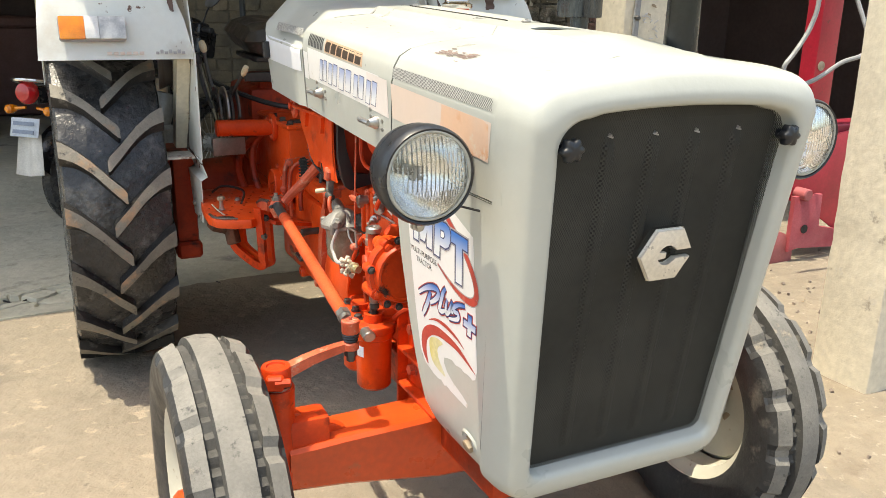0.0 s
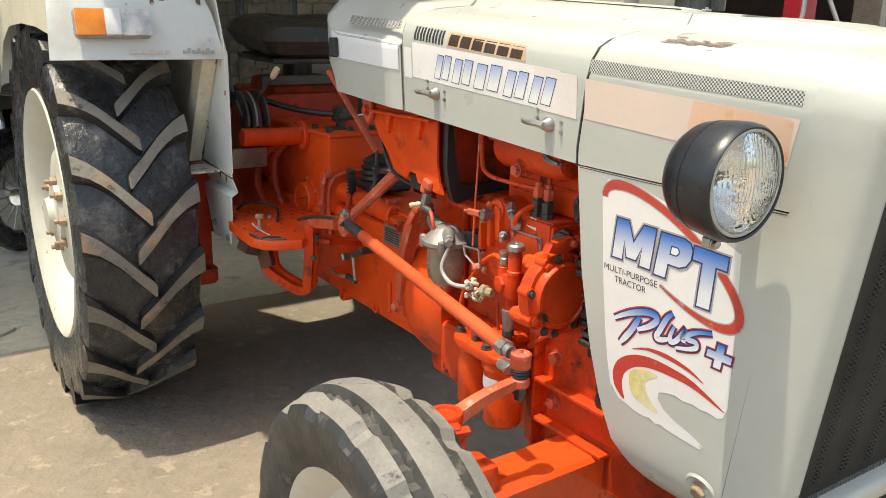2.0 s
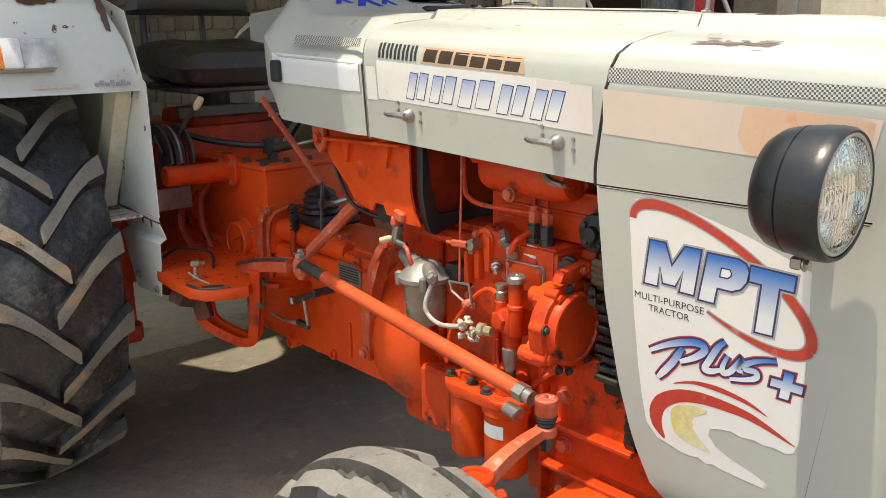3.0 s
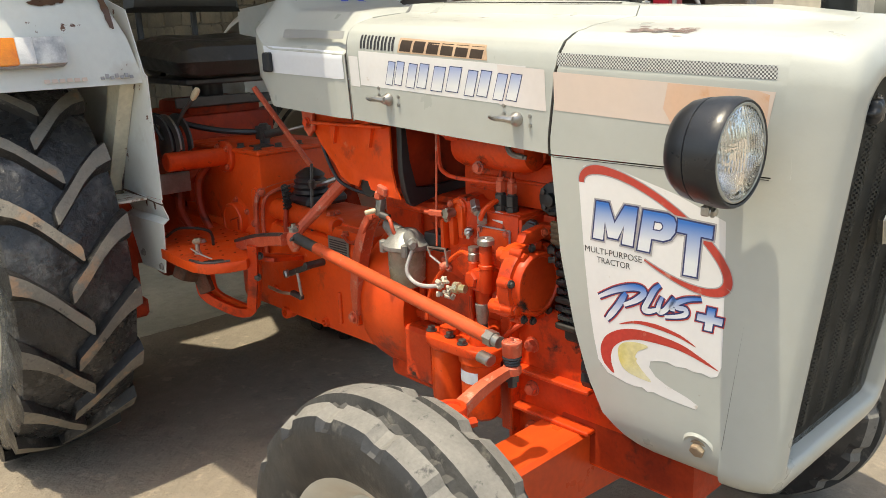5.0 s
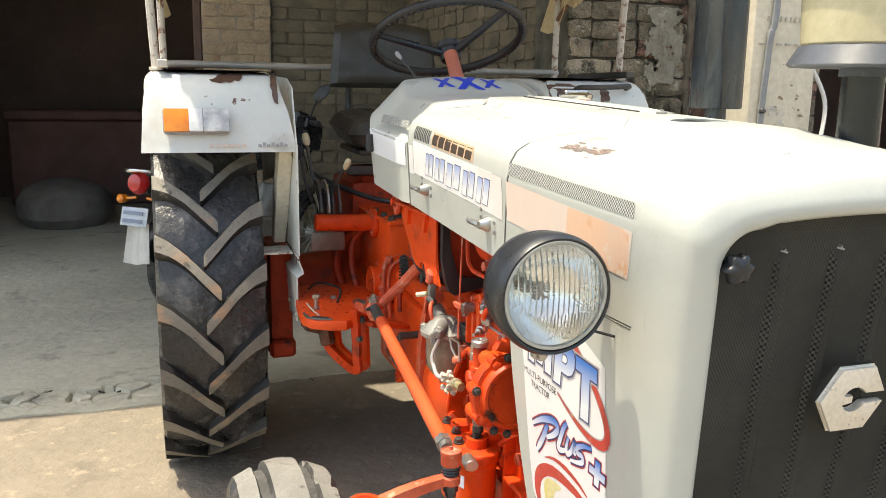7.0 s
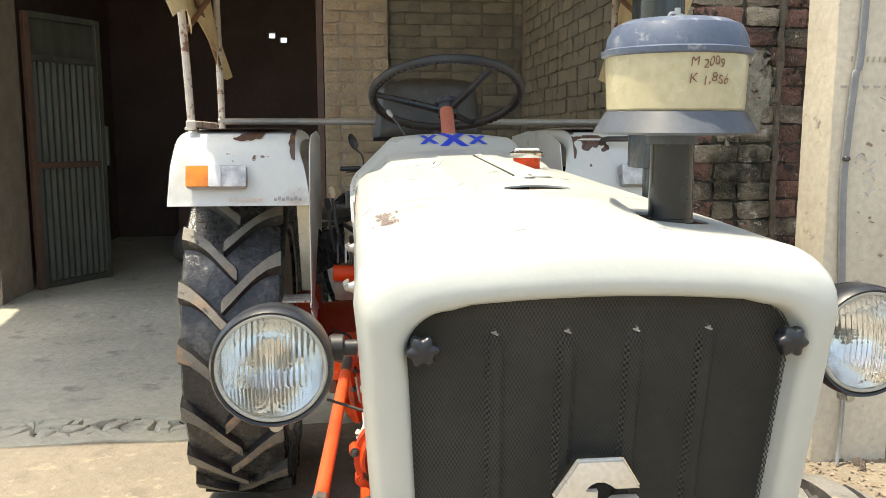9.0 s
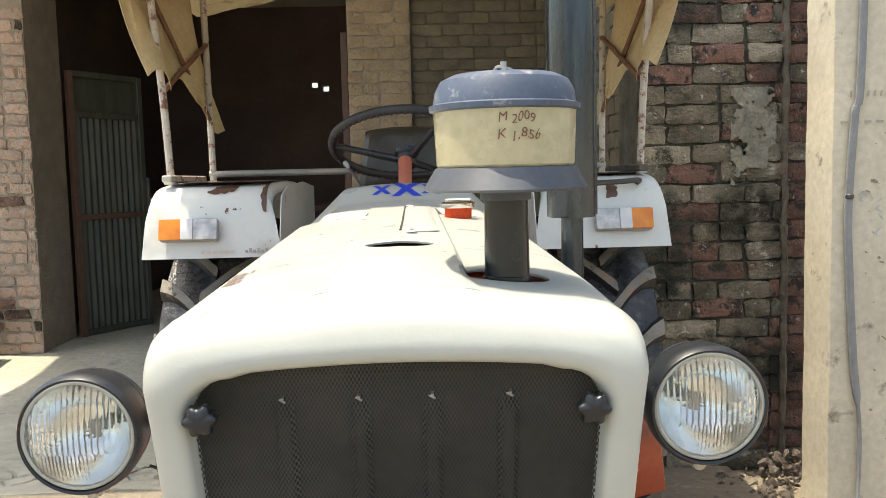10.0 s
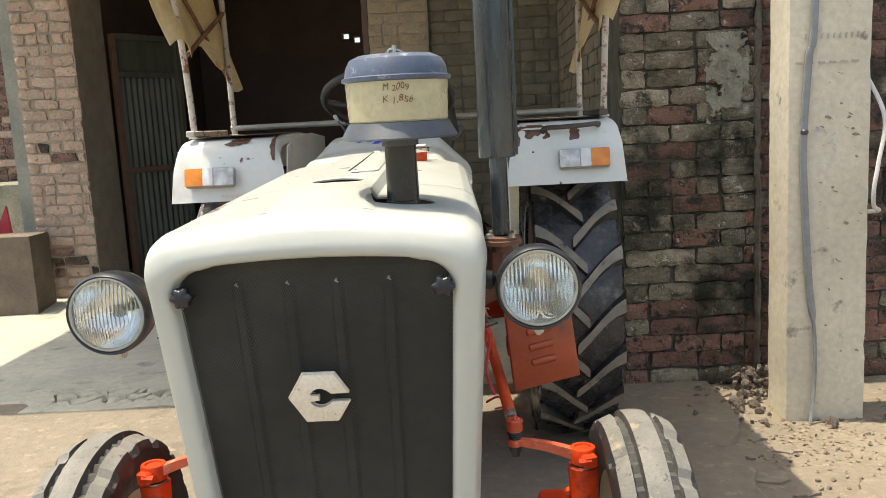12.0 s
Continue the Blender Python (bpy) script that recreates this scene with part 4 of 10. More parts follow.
# ---- headlamps ----
def headlamp(sg):
    cx, cz, y0 = (-0.361, 1.056, 0.102) if sg < 0 else (0.369, 1.068, 0.098)
    ax = Vector((0, -1, -0.02))
    o = Vector((cx, y0, cz))
    b = B()
    lathe(b, o + Vector((0, 0.082, 0)), ax, [(0.02, 0.004), (0.044, 0.006), (0.056, 0.012), (0.0645, 0.024), (0.0685, 0.040), (0.0690, 0.0445), (0.0675, 0.0455), (0.0692, 0.0470), (0.0712, 0.062), (0.0718, 0.076), (0.0708, 0.086), (0.0678, 0.091), (0.0650, 0.090), (0.0635, 0.083), (0.063, 0.066)], 56, caps=(True, False))
    lamp = part("headlamp", b, LAMPBLACK, tractor, "round black headlamp on a short arm")
    b = B()
    lathe(b, o, ax, [(0.065, 0.002), (0.065, 0.007), (0.0625, 0.0088), (0.0598, 0.0075), (0.0598, 0.002)], 56, caps=(False, False))
    part("rim", b, CLOUDY, lamp, "pale rubber lens gasket")
    b = B()
    lathe(b, o, ax, [(0.063, 0.004), (0.056, -0.014), (0.044, -0.032), (0.026, -0.045), (0.012, -0.049)], 48, caps=(False, True))
    part("reflector", b, REFLECTOR, lamp, "bright dished reflector")
    b = B()
    rod(b, o + Vector((0, 0.046, 0)), o + Vector((0, 0.018, 0)), 0.008, seg=16)
    rod(b, o + Vector((0, 0.02, 0)), o + Vector((0, 0.012, 0)), 0.011, seg=16)
    part("bulb", b, ALUMINIUM, lamp)
    # fluted front glass, slightly domed
    b = B()

    def glass(r, a, back=0.0):
        x, z = r * math.cos(a), r * math.sin(a)
        dome = 0.013 * (1 - (r / 0.063) ** 2)
        fl = 0.0017 * math.sin(x * 2 * math.pi / 0.0066) if z > -0.02 else 0.0010 * math.sin(x * 2 * math.pi / 0.0044)
        return o + Vector((x, -0.006 - dome - fl * (1 - back) + back * 0.003, z))
    rs = steps(0.0004, 0.0625, 40)
    aa = steps(0, 2 * math.pi, 160)[:-1]
    sheets = []
    for back in (0.0, 1.0):
        g = [[b.verts.new(glass(r, a, back)) for a in aa] for r in rs]
        for p, q in zip(g, g[1:]):
            bridge(b, p, q)
        b.faces.new(g[0])
        sheets.append(g)
    bridge(b, sheets[0][-1], sheets[1][-1])
    gl = part("lens", b, LAMPGLASS, lamp, "fluted clear headlamp glass", edge=60)
    gl.visible_shadow = False
    # mounting arm and lower stud
    b = B()
    rod(b, (cx - sg * 0.066, y0 + 0.062, cz + 0.004), (sg * 0.262, y0 + 0.062, cz + 0.004), 0.010)
    lathe(b, (sg * 0.290, y0 + 0.062, cz + 0.004), (sg, 0, 0), [(0.014, -0.012), (0.017, -0.010), (0.017, 0.004), (0.012, 0.010)], 18)
    part("arm", b, BLACK, lamp)
    b = B()
    box(b, (cx, y0 + 0.035, cz - 0.080), (0.018, 0.012, 0.014), bevel=0.002)
    hexbolt(b, (cx, y0 + 0.028, cz - 0.081), (0, -1, 0), 0.006, 0.006)
    part("stud", b, STEEL, lamp)
    b = B()
    rod(b, (sg * 0.30, y0 + 0.05, 0.998), (sg * 0.255, y0 + 0.04, 0.985), 0.002, seg=6)
    part("wire", b, BLACK, lamp)


headlamp(-1)
headlamp(1)

# ---- wheels ----
def lug_mesh(sg, side, R):
    """One tread bar about the wheel's centre, its dusty top a material of its own."""
    def P(ang, rad, l):
        return Vector((sg * l, -math.cos(ang) * rad, math.sin(ang) * rad))
    b = B()
    rows = []
    for lat, lead, half in ((-0.024, -0.004, 0.015), (-0.018, 0.002, 0.020), (0.025, 0.045, 0.0185), (0.050, 0.072, 0.018), (0.075, 0.098, 0.018), (0.100, 0.119, 0.019), (0.125, 0.138, 0.021), (0.150, 0.151, 0.0235), (0.166, 0.158, 0.025)):
        rr = R - 0.010 * (abs(lat) / 0.168) ** 2
        c = lead / R
        row = []
        for s2, w, rad in ((-1, 1.75, 0.570), (-1, 1.22, rr - 0.006), (-1, 1.04, rr), (0, 0, rr + 0.0005), (1, 1.04, rr), (1, 1.22, rr - 0.006), (1, 1.75, 0.570)):
            row.append(b.verts.new(P(c + s2 * half * w / R, rad, side * lat * 0.94)))
        rows.append(row)
    for p, q in zip(rows, rows[1:]):
        for j in range(6):
            b.faces.new((p[j], p[j + 1], q[j + 1], q[j])).material_index = 1 if j in (2, 3) else 0
    b.faces.new(rows[0])
    # shoulder block running down the wall
    foot = [b.verts.new(P(0.158 / R + s2 * 0.024 / R + 0.03, 0.512, side * 0.1595)) for s2 in (-1, 0, 1)]
    last = rows[-1]
    b.faces.new((last[0], last[1], last[2], foot[0]))
    b.faces.new((last[2], last[3], foot[1], foot[0]))
    b.faces.new((last[3], last[4], foot[2], foot[1]))
    b.faces.new((last[4], last[5], last[6], foot[2]))
    bmesh.ops.recalc_face_normals(b, faces=b.faces[:])
    me = bpy.data.meshes.new("lug")
    b.to_mesh(me)
    b.free()
    me.materials.append(RUBBER_LUG)
    me.materials.append(LUGTOP)
    me.polygons.foreach_set("use_smooth", [True] * len(me.polygons))
    me.set_sharp_from_angle(angle=radians(38))
    return me


def rear_wheel(sg):
    cx, cy, cz, R = sg * 0.654, 2.28, 0.605, 0.608
    o = Vector((cx, cy, cz))
    hub = thing_part("rear_wheel", o, sg)
    ax = Vector((sg, 0, 0))
    b = B()
    prof = [(0.365, -0.135), (0.385, -0.150), (0.44, -0.163), (0.51, -0.168), (0.555, -0.166), (0.568, -0.158), (0.578, -0.11), (0.584, 0.0), (0.578, 0.11), (0.568, 0.158), (0.555, 0.166), (0.51, 0.168), (0.44, 0.163), (0.385, 0.150), (0.365, 0.135)]
    prof = [(r, h * 0.94) for r, h in prof]
    lathe(b, o, ax, prof, 72, caps=(False, False))
    part("tyre", b, RUBBER, hub, "black rear tyre with tall worn chevron lugs", edge=28)
    # lugs: each runs from past the middle back to the shoulder and over its edge
    NL = 19
    for side in (-1, 1):
        me = lug_mesh(sg, side, R)
        for k in range(NL):
            a0 = 2 * math.pi * (k + (0.5 if side > 0 else 0)) / NL
            lug = new("lug", me)
            lug.parent = hub
            lug.matrix_basis = Matrix.Translation(o) @ Matrix.Rotation(-a0, 4, "X")
    b = B()
    lathe(b, o, ax, [(0.372, -0.14), (0.392, -0.145), (0.392, -0.138), (0.360, -0.12), (0.335, -0.03), (0.335, 0.05), (0.352, 0.11), (0.362, 0.128), (0.384, 0.136), (0.392, 0.141), (0.386, 0.148), (0.366, 0.140), (0.345, 0.122), (0.325, 0.08), (0.315, 0.05), (0.24, 0.075), (0.20, 0.100), (0.15, 0.108), (0.10, 0.112), (0.0, 0.112)], 64, caps=(False, False))
    part("rim", b, RIMPAINT, hub, "cream-white steel rear rim")
    b = B()
    lathe(b, o, ax, [(0.10, 0.10), (0.095, 0.125), (0.06, 0.13), (0.05, 0.15), (0.0, 0.152)], 32, caps=(False, False))
    part("hub_cap", b, RIMPAINT, hub)
    for k in range(8):
        a = 2 * math.pi * k / 8
        p = o + Vector((sg * 0.110, math.cos(a) * 0.105, math.sin(a) * 0.105))
        b = B()
        hexbolt(b, p, ax, 0.014, 0.02)
        rod(b, p, p + ax * 0.034, 0.007)
        part("wheel_nut", b, NUT, hub)


def thing_part(name, o, sg):
    """A part that carries sub-parts: a short hub drum."""
    b = B()
    rod(b, o - Vector((sg * 0.06, 0, 0)), o + Vector((sg * 0.02, 0, 0)), 0.07, seg=24)
    return part(name, b, RIMPAINT, tractor, "large rear wheel with a cream rim" if "rear" in name else "small front wheel with a cream rim")


rear_wheel(-1)
rear_wheel(1)


def front_wheel(sg):
    cx, cy, R = sg * 0.612, 0.512, 0.340
    o = Vector((cx, cy, R - 0.004))
    hub = thing_part("front_wheel", o, sg)
    ax = Vector((sg, 0, 0))
    b = B()
    seg = 128
    # three-rib tread: plain middle rib, two grooves, notched outer ribs
    prof = [(0.205, -0.062, 0), (0.222, -0.074, 0), (0.262, -0.084, 0), (0.296, -0.085, 0), (0.306, -0.083, 0), (0.318, -0.076, 1), (0.331, -0.047, 1), (0.314, -0.043, 0), (0.316, -0.028, 0), (0.339, -0.025, 1), (0.342, 0.0, 1), (0.339, 0.025, 1), (0.316, 0.028, 0), (0.314, 0.043, 0), (0.331, 0.047, 1), (0.318, 0.076, 1), (0.306, 0.083, 0), (0.296, 0.085, 0), (0.262, 0.084, 0), (0.222, 0.074, 0), (0.205, 0.062, 0)]
    rings_ = []
    for k in range(seg):
        a = 2 * math.pi * k / seg
        row = []
        for r, h, top in prof:
            rr, hh = r, h
            if 0.045 < abs(h) and r > 0.30 and (k + (4 if h > 0 else 0)) % 8 < 2:
                rr -= 0.010 if r > 0.31 else 0.007
                hh *= 0.95
            if abs(abs(h) - 0.0355) < 0.009 and k % 2:
                rr += 0.009
            row.append(b.verts.new(o + Vector((sg * hh, -math.cos(a) * rr, math.sin(a) * rr))))
        rings_.append(row)
    for k in range(seg):
        p, q = rings_[k], rings_[(k + 1) % seg]
        for j in range(len(prof) - 1):
            f = b.faces.new((p[j], p[j + 1], q[j + 1], q[j]))
            f.material_index = 1 if prof[j][2] and prof[j + 1][2] else (2 if j in (6, 7, 8, 11, 12, 13) else 0)
    part("tyre", b, [TYREGREY, TREADGREY, GROOVE], hub, "dusty three-rib front tyre", edge=25)
    b = B()
    lathe(b, o, ax, [(0.205, -0.06), (0.215, -0.066), (0.21, -0.05), (0.18, -0.03), (0.175, 0.02), (0.195, 0.052), (0.213, 0.062), (0.214, 0.068), (0.203, 0.064), (0.185, 0.045), (0.165, 0.02), (0.10, 0.03), (0.06, 0.034), (0.0, 0.034)], 48, caps=(False, False))
    part("rim", b, RIMPAINT, hub, "cream-white steel front rim")
    b = B()
    lathe(b, o, ax, [(0.055, 0.03), (0.05, 0.07), (0.035, 0.085), (0.0, 0.087)], 28, caps=(False, False))
    part("hub_cap", b, ORANGE, hub)
    for k in range(5):
        a = 2 * math.pi * k / 5
        p = o + Vector((sg * 0.032, math.cos(a) * 0.08, math.sin(a) * 0.08))
        b = B()
        hexbolt(b, p, ax, 0.011, 0.016)
        part("wheel_nut", b, NUT, hub)


front_wheel(-1)
front_wheel(1)

# ---- tractor: engine, drive and steering ----
def blk(name, c, s, material=ORANGE, rot=None, bevel=0.008, label="", parent=None):
    b = B()
    box(b, c, s, rot=rot, bevel=bevel, seg=2)
    return part(name, b, material, parent or tractor, label)


def bolts(parent, pts, axis, r=0.009, h=0.008, material=ORANGE_WORN, name="bolt"):
    for p in pts:
        b = B()
        hexbolt(b, p, axis, r, h)
        part(name, b, material, parent)


def pipe(name, pts, r, material, parent=None, label="", seg=8):
    b = B()
    tube(b, pts, r, seg=seg, n=6)
    return part(name, b, material, parent or tractor, label)


def drum(name, a, c, r, material, parent=None, label="", seg=24, chamfer=0.004, r2=None):
    b = B()
    rod(b, a, c, r, r2, seg=seg, chamfer=chamfer)
    return part(name, b, material, parent or tractor, label)


SET[:] = [0.036, 0.011]
# engine block, cast with ribs and a stepped side
bm = B()
box(bm, (0.0, 0.85, 0.66), (0.23, 0.52, 0.46), bevel=0.012, seg=2)
engine = part("engine_block", bm, ORANGE, tractor, "orange painted engine block")
for c, d in [((-0.122, y, 0.69), (0.014, 0.016, 0.32)) for y in (0.66, 0.82, 0.98)] + [((-0.124, 0.83, 0.86), (0.03, 0.50, 0.03)), ((-0.124, 0.80, 0.60), (0.026, 0.54, 0.022))]:
    bm = B()
    box(bm, c, d, bevel=0.004)
    part("rib", bm, ORANGE, engine)
bm = B()
box(bm, (0.0, 0.645, 0.945), (0.25, 0.37, 0.094), bevel=0.010, seg=2)
box(bm, (-0.0, 0.645, 0.989), (0.258, 0.374, 0.006), bevel=0.001)
box(bm, (-0.126, 0.70, 0.951), (0.006, 0.20, 0.007), bevel=0.002)
box(bm, (-0.126, 0.75, 0.925), (0.006, 0.12, 0.006), bevel=0.002)
head = part("cylinder_head", bm, ORANGE, tractor, "orange cylinder head")
# rounded manifold on the head's side
bm = B()
lathe(bm, (-0.150, 0.60, 1.018), (0, 1, 0), [(0.02, 0.0), (0.036, 0.008), (0.044, 0.03), (0.044, 0.185), (0.040, 0.20), (0.018, 0.205)], 22)
box(bm, (-0.12, 0.70, 1.025), (0.06, 0.21, 0.07), bevel=0.014)
box(bm, (-0.180, 0.795, 1.048), (0.03, 0.05, 0.04), bevel=0.006)
man = part("inlet_manifold", bm, ORANGE, tractor, "rounded orange inlet manifold")
bm = B()
tube(bm, [(-0.16, 0.66, 1.052), (-0.19, 0.645, 1.035), (-0.20, 0.625, 1.018), (-0.188, 0.60, 1.012)], (0.007, 0.004), seg=6)
box(bm, (-0.195, 0.618, 1.017), (0.012, 0.03, 0.006), rot=(10, 0, 15), bevel=0.001)
part("clamp", bm, ALUMINIUM, man, "bare metal hose clamp")
bolts(man, [(-0.191, 0.721, 0.982), (-0.197, 0.81, 1.05), (-0.197, 0.782, 1.05)], (-1, 0, 0.1), 0.010, 0.010)
blk("rocker_cover", (0.0, 0.645, 1.04), (0.20, 0.36, 0.09), ORANGE_DARK, bevel=0.02)
# sump
bm = B()
box(bm, (0.0, 0.80, 0.455), (0.25, 0.62, 0.10), bevel=0.02, seg=2)
box(bm, (-0.14, 0.945, 0.515), (0.07, 0.10, 0.13), bevel=0.008)
box(bm, (0.0, 0.905, 0.51), (0.28, 0.45, 0.016), bevel=0.004)
part("sump", bm, ORANGE, tractor, "orange oil sump")
bolts(engine, [(-0.132, 0.72 + 0.075 * k, 0.513) for k in range(6)], (0, 0, 1), 0.007, 0.007)

# bell housing: a drum with a scalloped flange
bm = B()
lathe(bm, (0, 1.06, 0.60), (0, 1, 0), [(0.145, -0.072), (0.176, -0.070), (0.186, -0.058), (0.192, -0.02), (0.194, 0.05), (0.190, 0.078), (0.179, 0.092), (0.125, 0.105)], 56)
bell = part("bell_housing", bm, ORANGE_BRIGHT, tractor, "smooth orange bell housing")
# lower gearbox: a ribbed neck between bell and gear cover
SET[:] = [0.0, 0.0]
bm = B()
box(bm, (0.0, 1.475, 0.567), (0.25, 0.69, 0.266), bevel=0.022, seg=2)
box(bm, (0.0, 1.44, 0.70), (0.19, 0.40, 0.08), bevel=0.03, seg=2)
box(bm, (0.0, 1.265, 0.68), (0.235, 0.20, 0.095), bevel=0.012, seg=2)
box(bm, (-0.127, 1.305, 0.512), (0.014, 0.012, 0.09), bevel=0.004)
box(bm, (-0.130, 1.222, 0.570), (0.020, 0.012, 0.17), bevel=0.004)
rod(bm, (-0.095, 1.63, 0.735), (-0.10, 1.33, 0.725), 0.030, 0.026, seg=18, chamfer=0.006)
gearbox = part("gearbox", bm, ORANGE_BRIGHT, tractor, "orange gearbox housing")
bolts(gearbox, [(-0.10, 1.36, 0.752), (-0.05, 1.40, 0.742), (-0.122, 1.27, 0.715)], (0, 0, 1), 0.009, 0.010)
bm = B()
box(bm, (0.0, 1.865, 0.79), (0.285, 0.48, 0.236), bevel=0.012, seg=2)
box(bm, (0.0, 1.865, 0.899), (0.297, 0.492, 0.014), bevel=0.004)
box(bm, (0.0, 1.655, 0.72), (0.31, 0.03, 0.16), bevel=0.012, seg=2)
box(bm, (0.0, 1.90, 0.65), (0.31, 0.52, 0.06), bevel=0.012)
upper = part("gear_cover", bm, ORANGE_BRIGHT, tractor, "orange box-shaped gear cover")
bolts(upper, [(-0.13, 1.65, 0.907), (-0.13, 1.74, 0.907), (-0.13, 1.85, 0.907), (-0.06, 1.65, 0.907), (0.01, 1.65, 0.907)], (0, 0, 1), 0.010, 0.011, DARKSTEEL)
# Thin dark plate that stands in for an oil stain on the cover.
bm = B()
box(bm, (-0.085, 1.70, 0.909), (0.05, 0.06, 0.006), bevel=0.002)
part("breather_plate", bm, DARKSTEEL, upper)
bm = B()
tube(bm, [(-0.02, 1.632, 0.812), (-0.08, 1.632, 0.808), (-0.130, 1.632, 0.800), (-0.151, 1.636, 0.780), (-0.156, 1.642, 0.745), (-0.156, 1.646, 0.68), (-0.15, 1.648, 0.60)], 0.0075)
tube(bm, [(-0.02, 1.618, 0.797), (-0.08, 1.618, 0.793), (-0.122, 1.618, 0.784), (-0.139, 1.622, 0.765), (-0.143, 1.628, 0.735), (-0.143, 1.632, 0.68), (-0.138, 1.635, 0.60)], 0.006)
part("gasket_rib", bm, ORANGE_WORN, gearbox)
bolts(gearbox, [(-0.160, 1.646, 0.70), (-0.160, 1.648, 0.63), (-0.145, 1.625, 0.79)], (-0.4, -1, 0), 0.009, 0.009)
for y, z, r in ((1.575, 0.437, 0.018), (1.378, 0.456, 0.014), (1.620, 0.500, 0.012)):
    bm = B()
    lathe(bm, (-0.10, y, z), (-1, 0, 0), [(r * 0.9, 0), (r, 0.004), (r, 0.030), (r * 0.88, 0.034), (r * 0.62, 0.034), (r * 0.55, 0.030), (r * 0.55, 0.01), (0.0, 0.01)], 20)
    part("ring_boss", bm, ORANGE_BRIGHT, gearbox, "hollow cast boss at the gearbox's foot")
# round brake cover
bm = B()
lathe(bm, (-0.13, 1.765, 0.690), (-1, 0, 0), [(0.066, 0.0), (0.066, 0.012), (0.062, 0.015), (0.055, 0.016), (0.0545, 0.036), (0.051, 0.040), (0.046, 0.040), (0.044, 0.0375), (0.0, 0.040)], 40, caps=(True, False))
cover = part("brake_cover", bm, ORANGE_BRIGHT, tractor, "round orange brake cover with a sharp rim")
bm = B()
box(bm, (-0.170, 1.750, 0.700), (0.004, 0.050, 0.005), rot=(-18, 0, 0), bevel=0.0015)
box(bm, (-0.170, 1.728, 0.685), (0.004, 0.005, 0.034), bevel=0.0015)
part("cover_mark", bm, ORANGE_DARK, cover)
bolts(cover, [(-0.144, 1.765 + 0.062 * math.cos(a), 0.690 + 0.062 * math.sin(a)) for a in (0.4, 1.5, 2.6, 3.7, 4.8)], (-1, 0, 0), 0.007, 0.007)
SET[:] = [0.036, 0.011]
# rear axle
bm = B()
lathe(bm, (-0.47, 2.28, 0.605), (1, 0, 0), [(0.07, 0.0), (0.12, 0.0), (0.12, 0.05), (0.095, 0.08), (0.11, 0.27), (0.17, 0.30), (0.17, 0.64), (0.11, 0.67), (0.095, 0.86), (0.12, 0.89), (0.12, 0.94), (0.07, 0.94)], 32)
part("rear_axle", bm, ORANGE_DARK, tractor, "orange rear axle trumpet housing")
for sg in (-1, 1):
    bm = B()
    box(bm, (sg * 0.425, 2.07, 0.63), (0.075, 0.26, 0.33), bevel=0.02, seg=2)
    box(bm, (sg * 0.425, 2.00, 0.46), (0.085, 0.16, 0.06), bevel=0.01)
    rod(bm, (sg * 0.47, 2.04, 0.66), (sg * 0.48, 2.04, 0.66), 0.05, seg=20)
    fd = part("final_drive", bm, ORANGE_DARK, tractor, "dull red final drive casing")
    bolts(fd, [(sg * 0.466, y, z) for y in (1.98, 2.15) for z in (0.50, 0.76)], (sg, 0, 0), 0.010, 0.009, ORANGE_DARK)
# hydraulic lift housing behind
bm = B()
box(bm, (0.0, 2.20, 0.86), (0.34, 0.36, 0.28), bevel=0.03, seg=2)
box(bm, (0.0, 2.15, 1.01), (0.26, 0.22, 0.06), bevel=0.02, seg=2)
part("lift_housing", bm, ORANGE_DARK, tractor, "grimy orange hydraulic lift housing")
SET[:] = [0.0, 0.0]
drum("lift_tube", (-0.14, 1.80, 0.878), (-0.335, 1.80, 0.884), 0.027, ORANGE)
lf = drum("lift_flange", (-0.142, 1.80, 0.878), (-0.158, 1.80, 0.878), 0.047, ORANGE, chamfer=0.003)
bolts(lf, [(-0.158, 1.80 + 0.037 * math.cos(a), 0.878 + 0.037 * math.sin(a)) for a in (0.8, 2.4, 4.0, 5.6)], (-1, 0, 0), 0.007, 0.007)
SET[:] = [0.036, 0.011]
blk("lift_plate", (-0.278, 1.895, 0.822), (0.11, 0.012, 0.06), PLATEGREY, bevel=0.003)

FIT[0] = grown((0, 0, 0), (1, 1, 1), (0.064, -0.004, 0.022))
# control quadrant: dark notched discs and levers with ivory knobs
quad = drum("control_quadrant", (-0.335, 1.88, 0.915), (-0.345, 1.88, 0.915), 0.075, DARKSTEEL, label="dark steel hydraulic lever quadrant", chamfer=0.002)
for k, x in enumerate((-0.325, -0.36, -0.385)):
    bm = B()
    prism(bm, [(0.085 * math.cos(radians(a)), 0.085 * math.sin(radians(a))) for a in range(20, 200, 15)] + [(0.06 * math.cos(radians(a)), 0.06 * math.sin(radians(a))) for a in range(200, 20, -15)], pose(x, 1.87, 0.92, 90, 0, 90), 0.006)
    part("quadrant_plate", bm, STEEL if k == 1 else DARKSTEEL, quad)
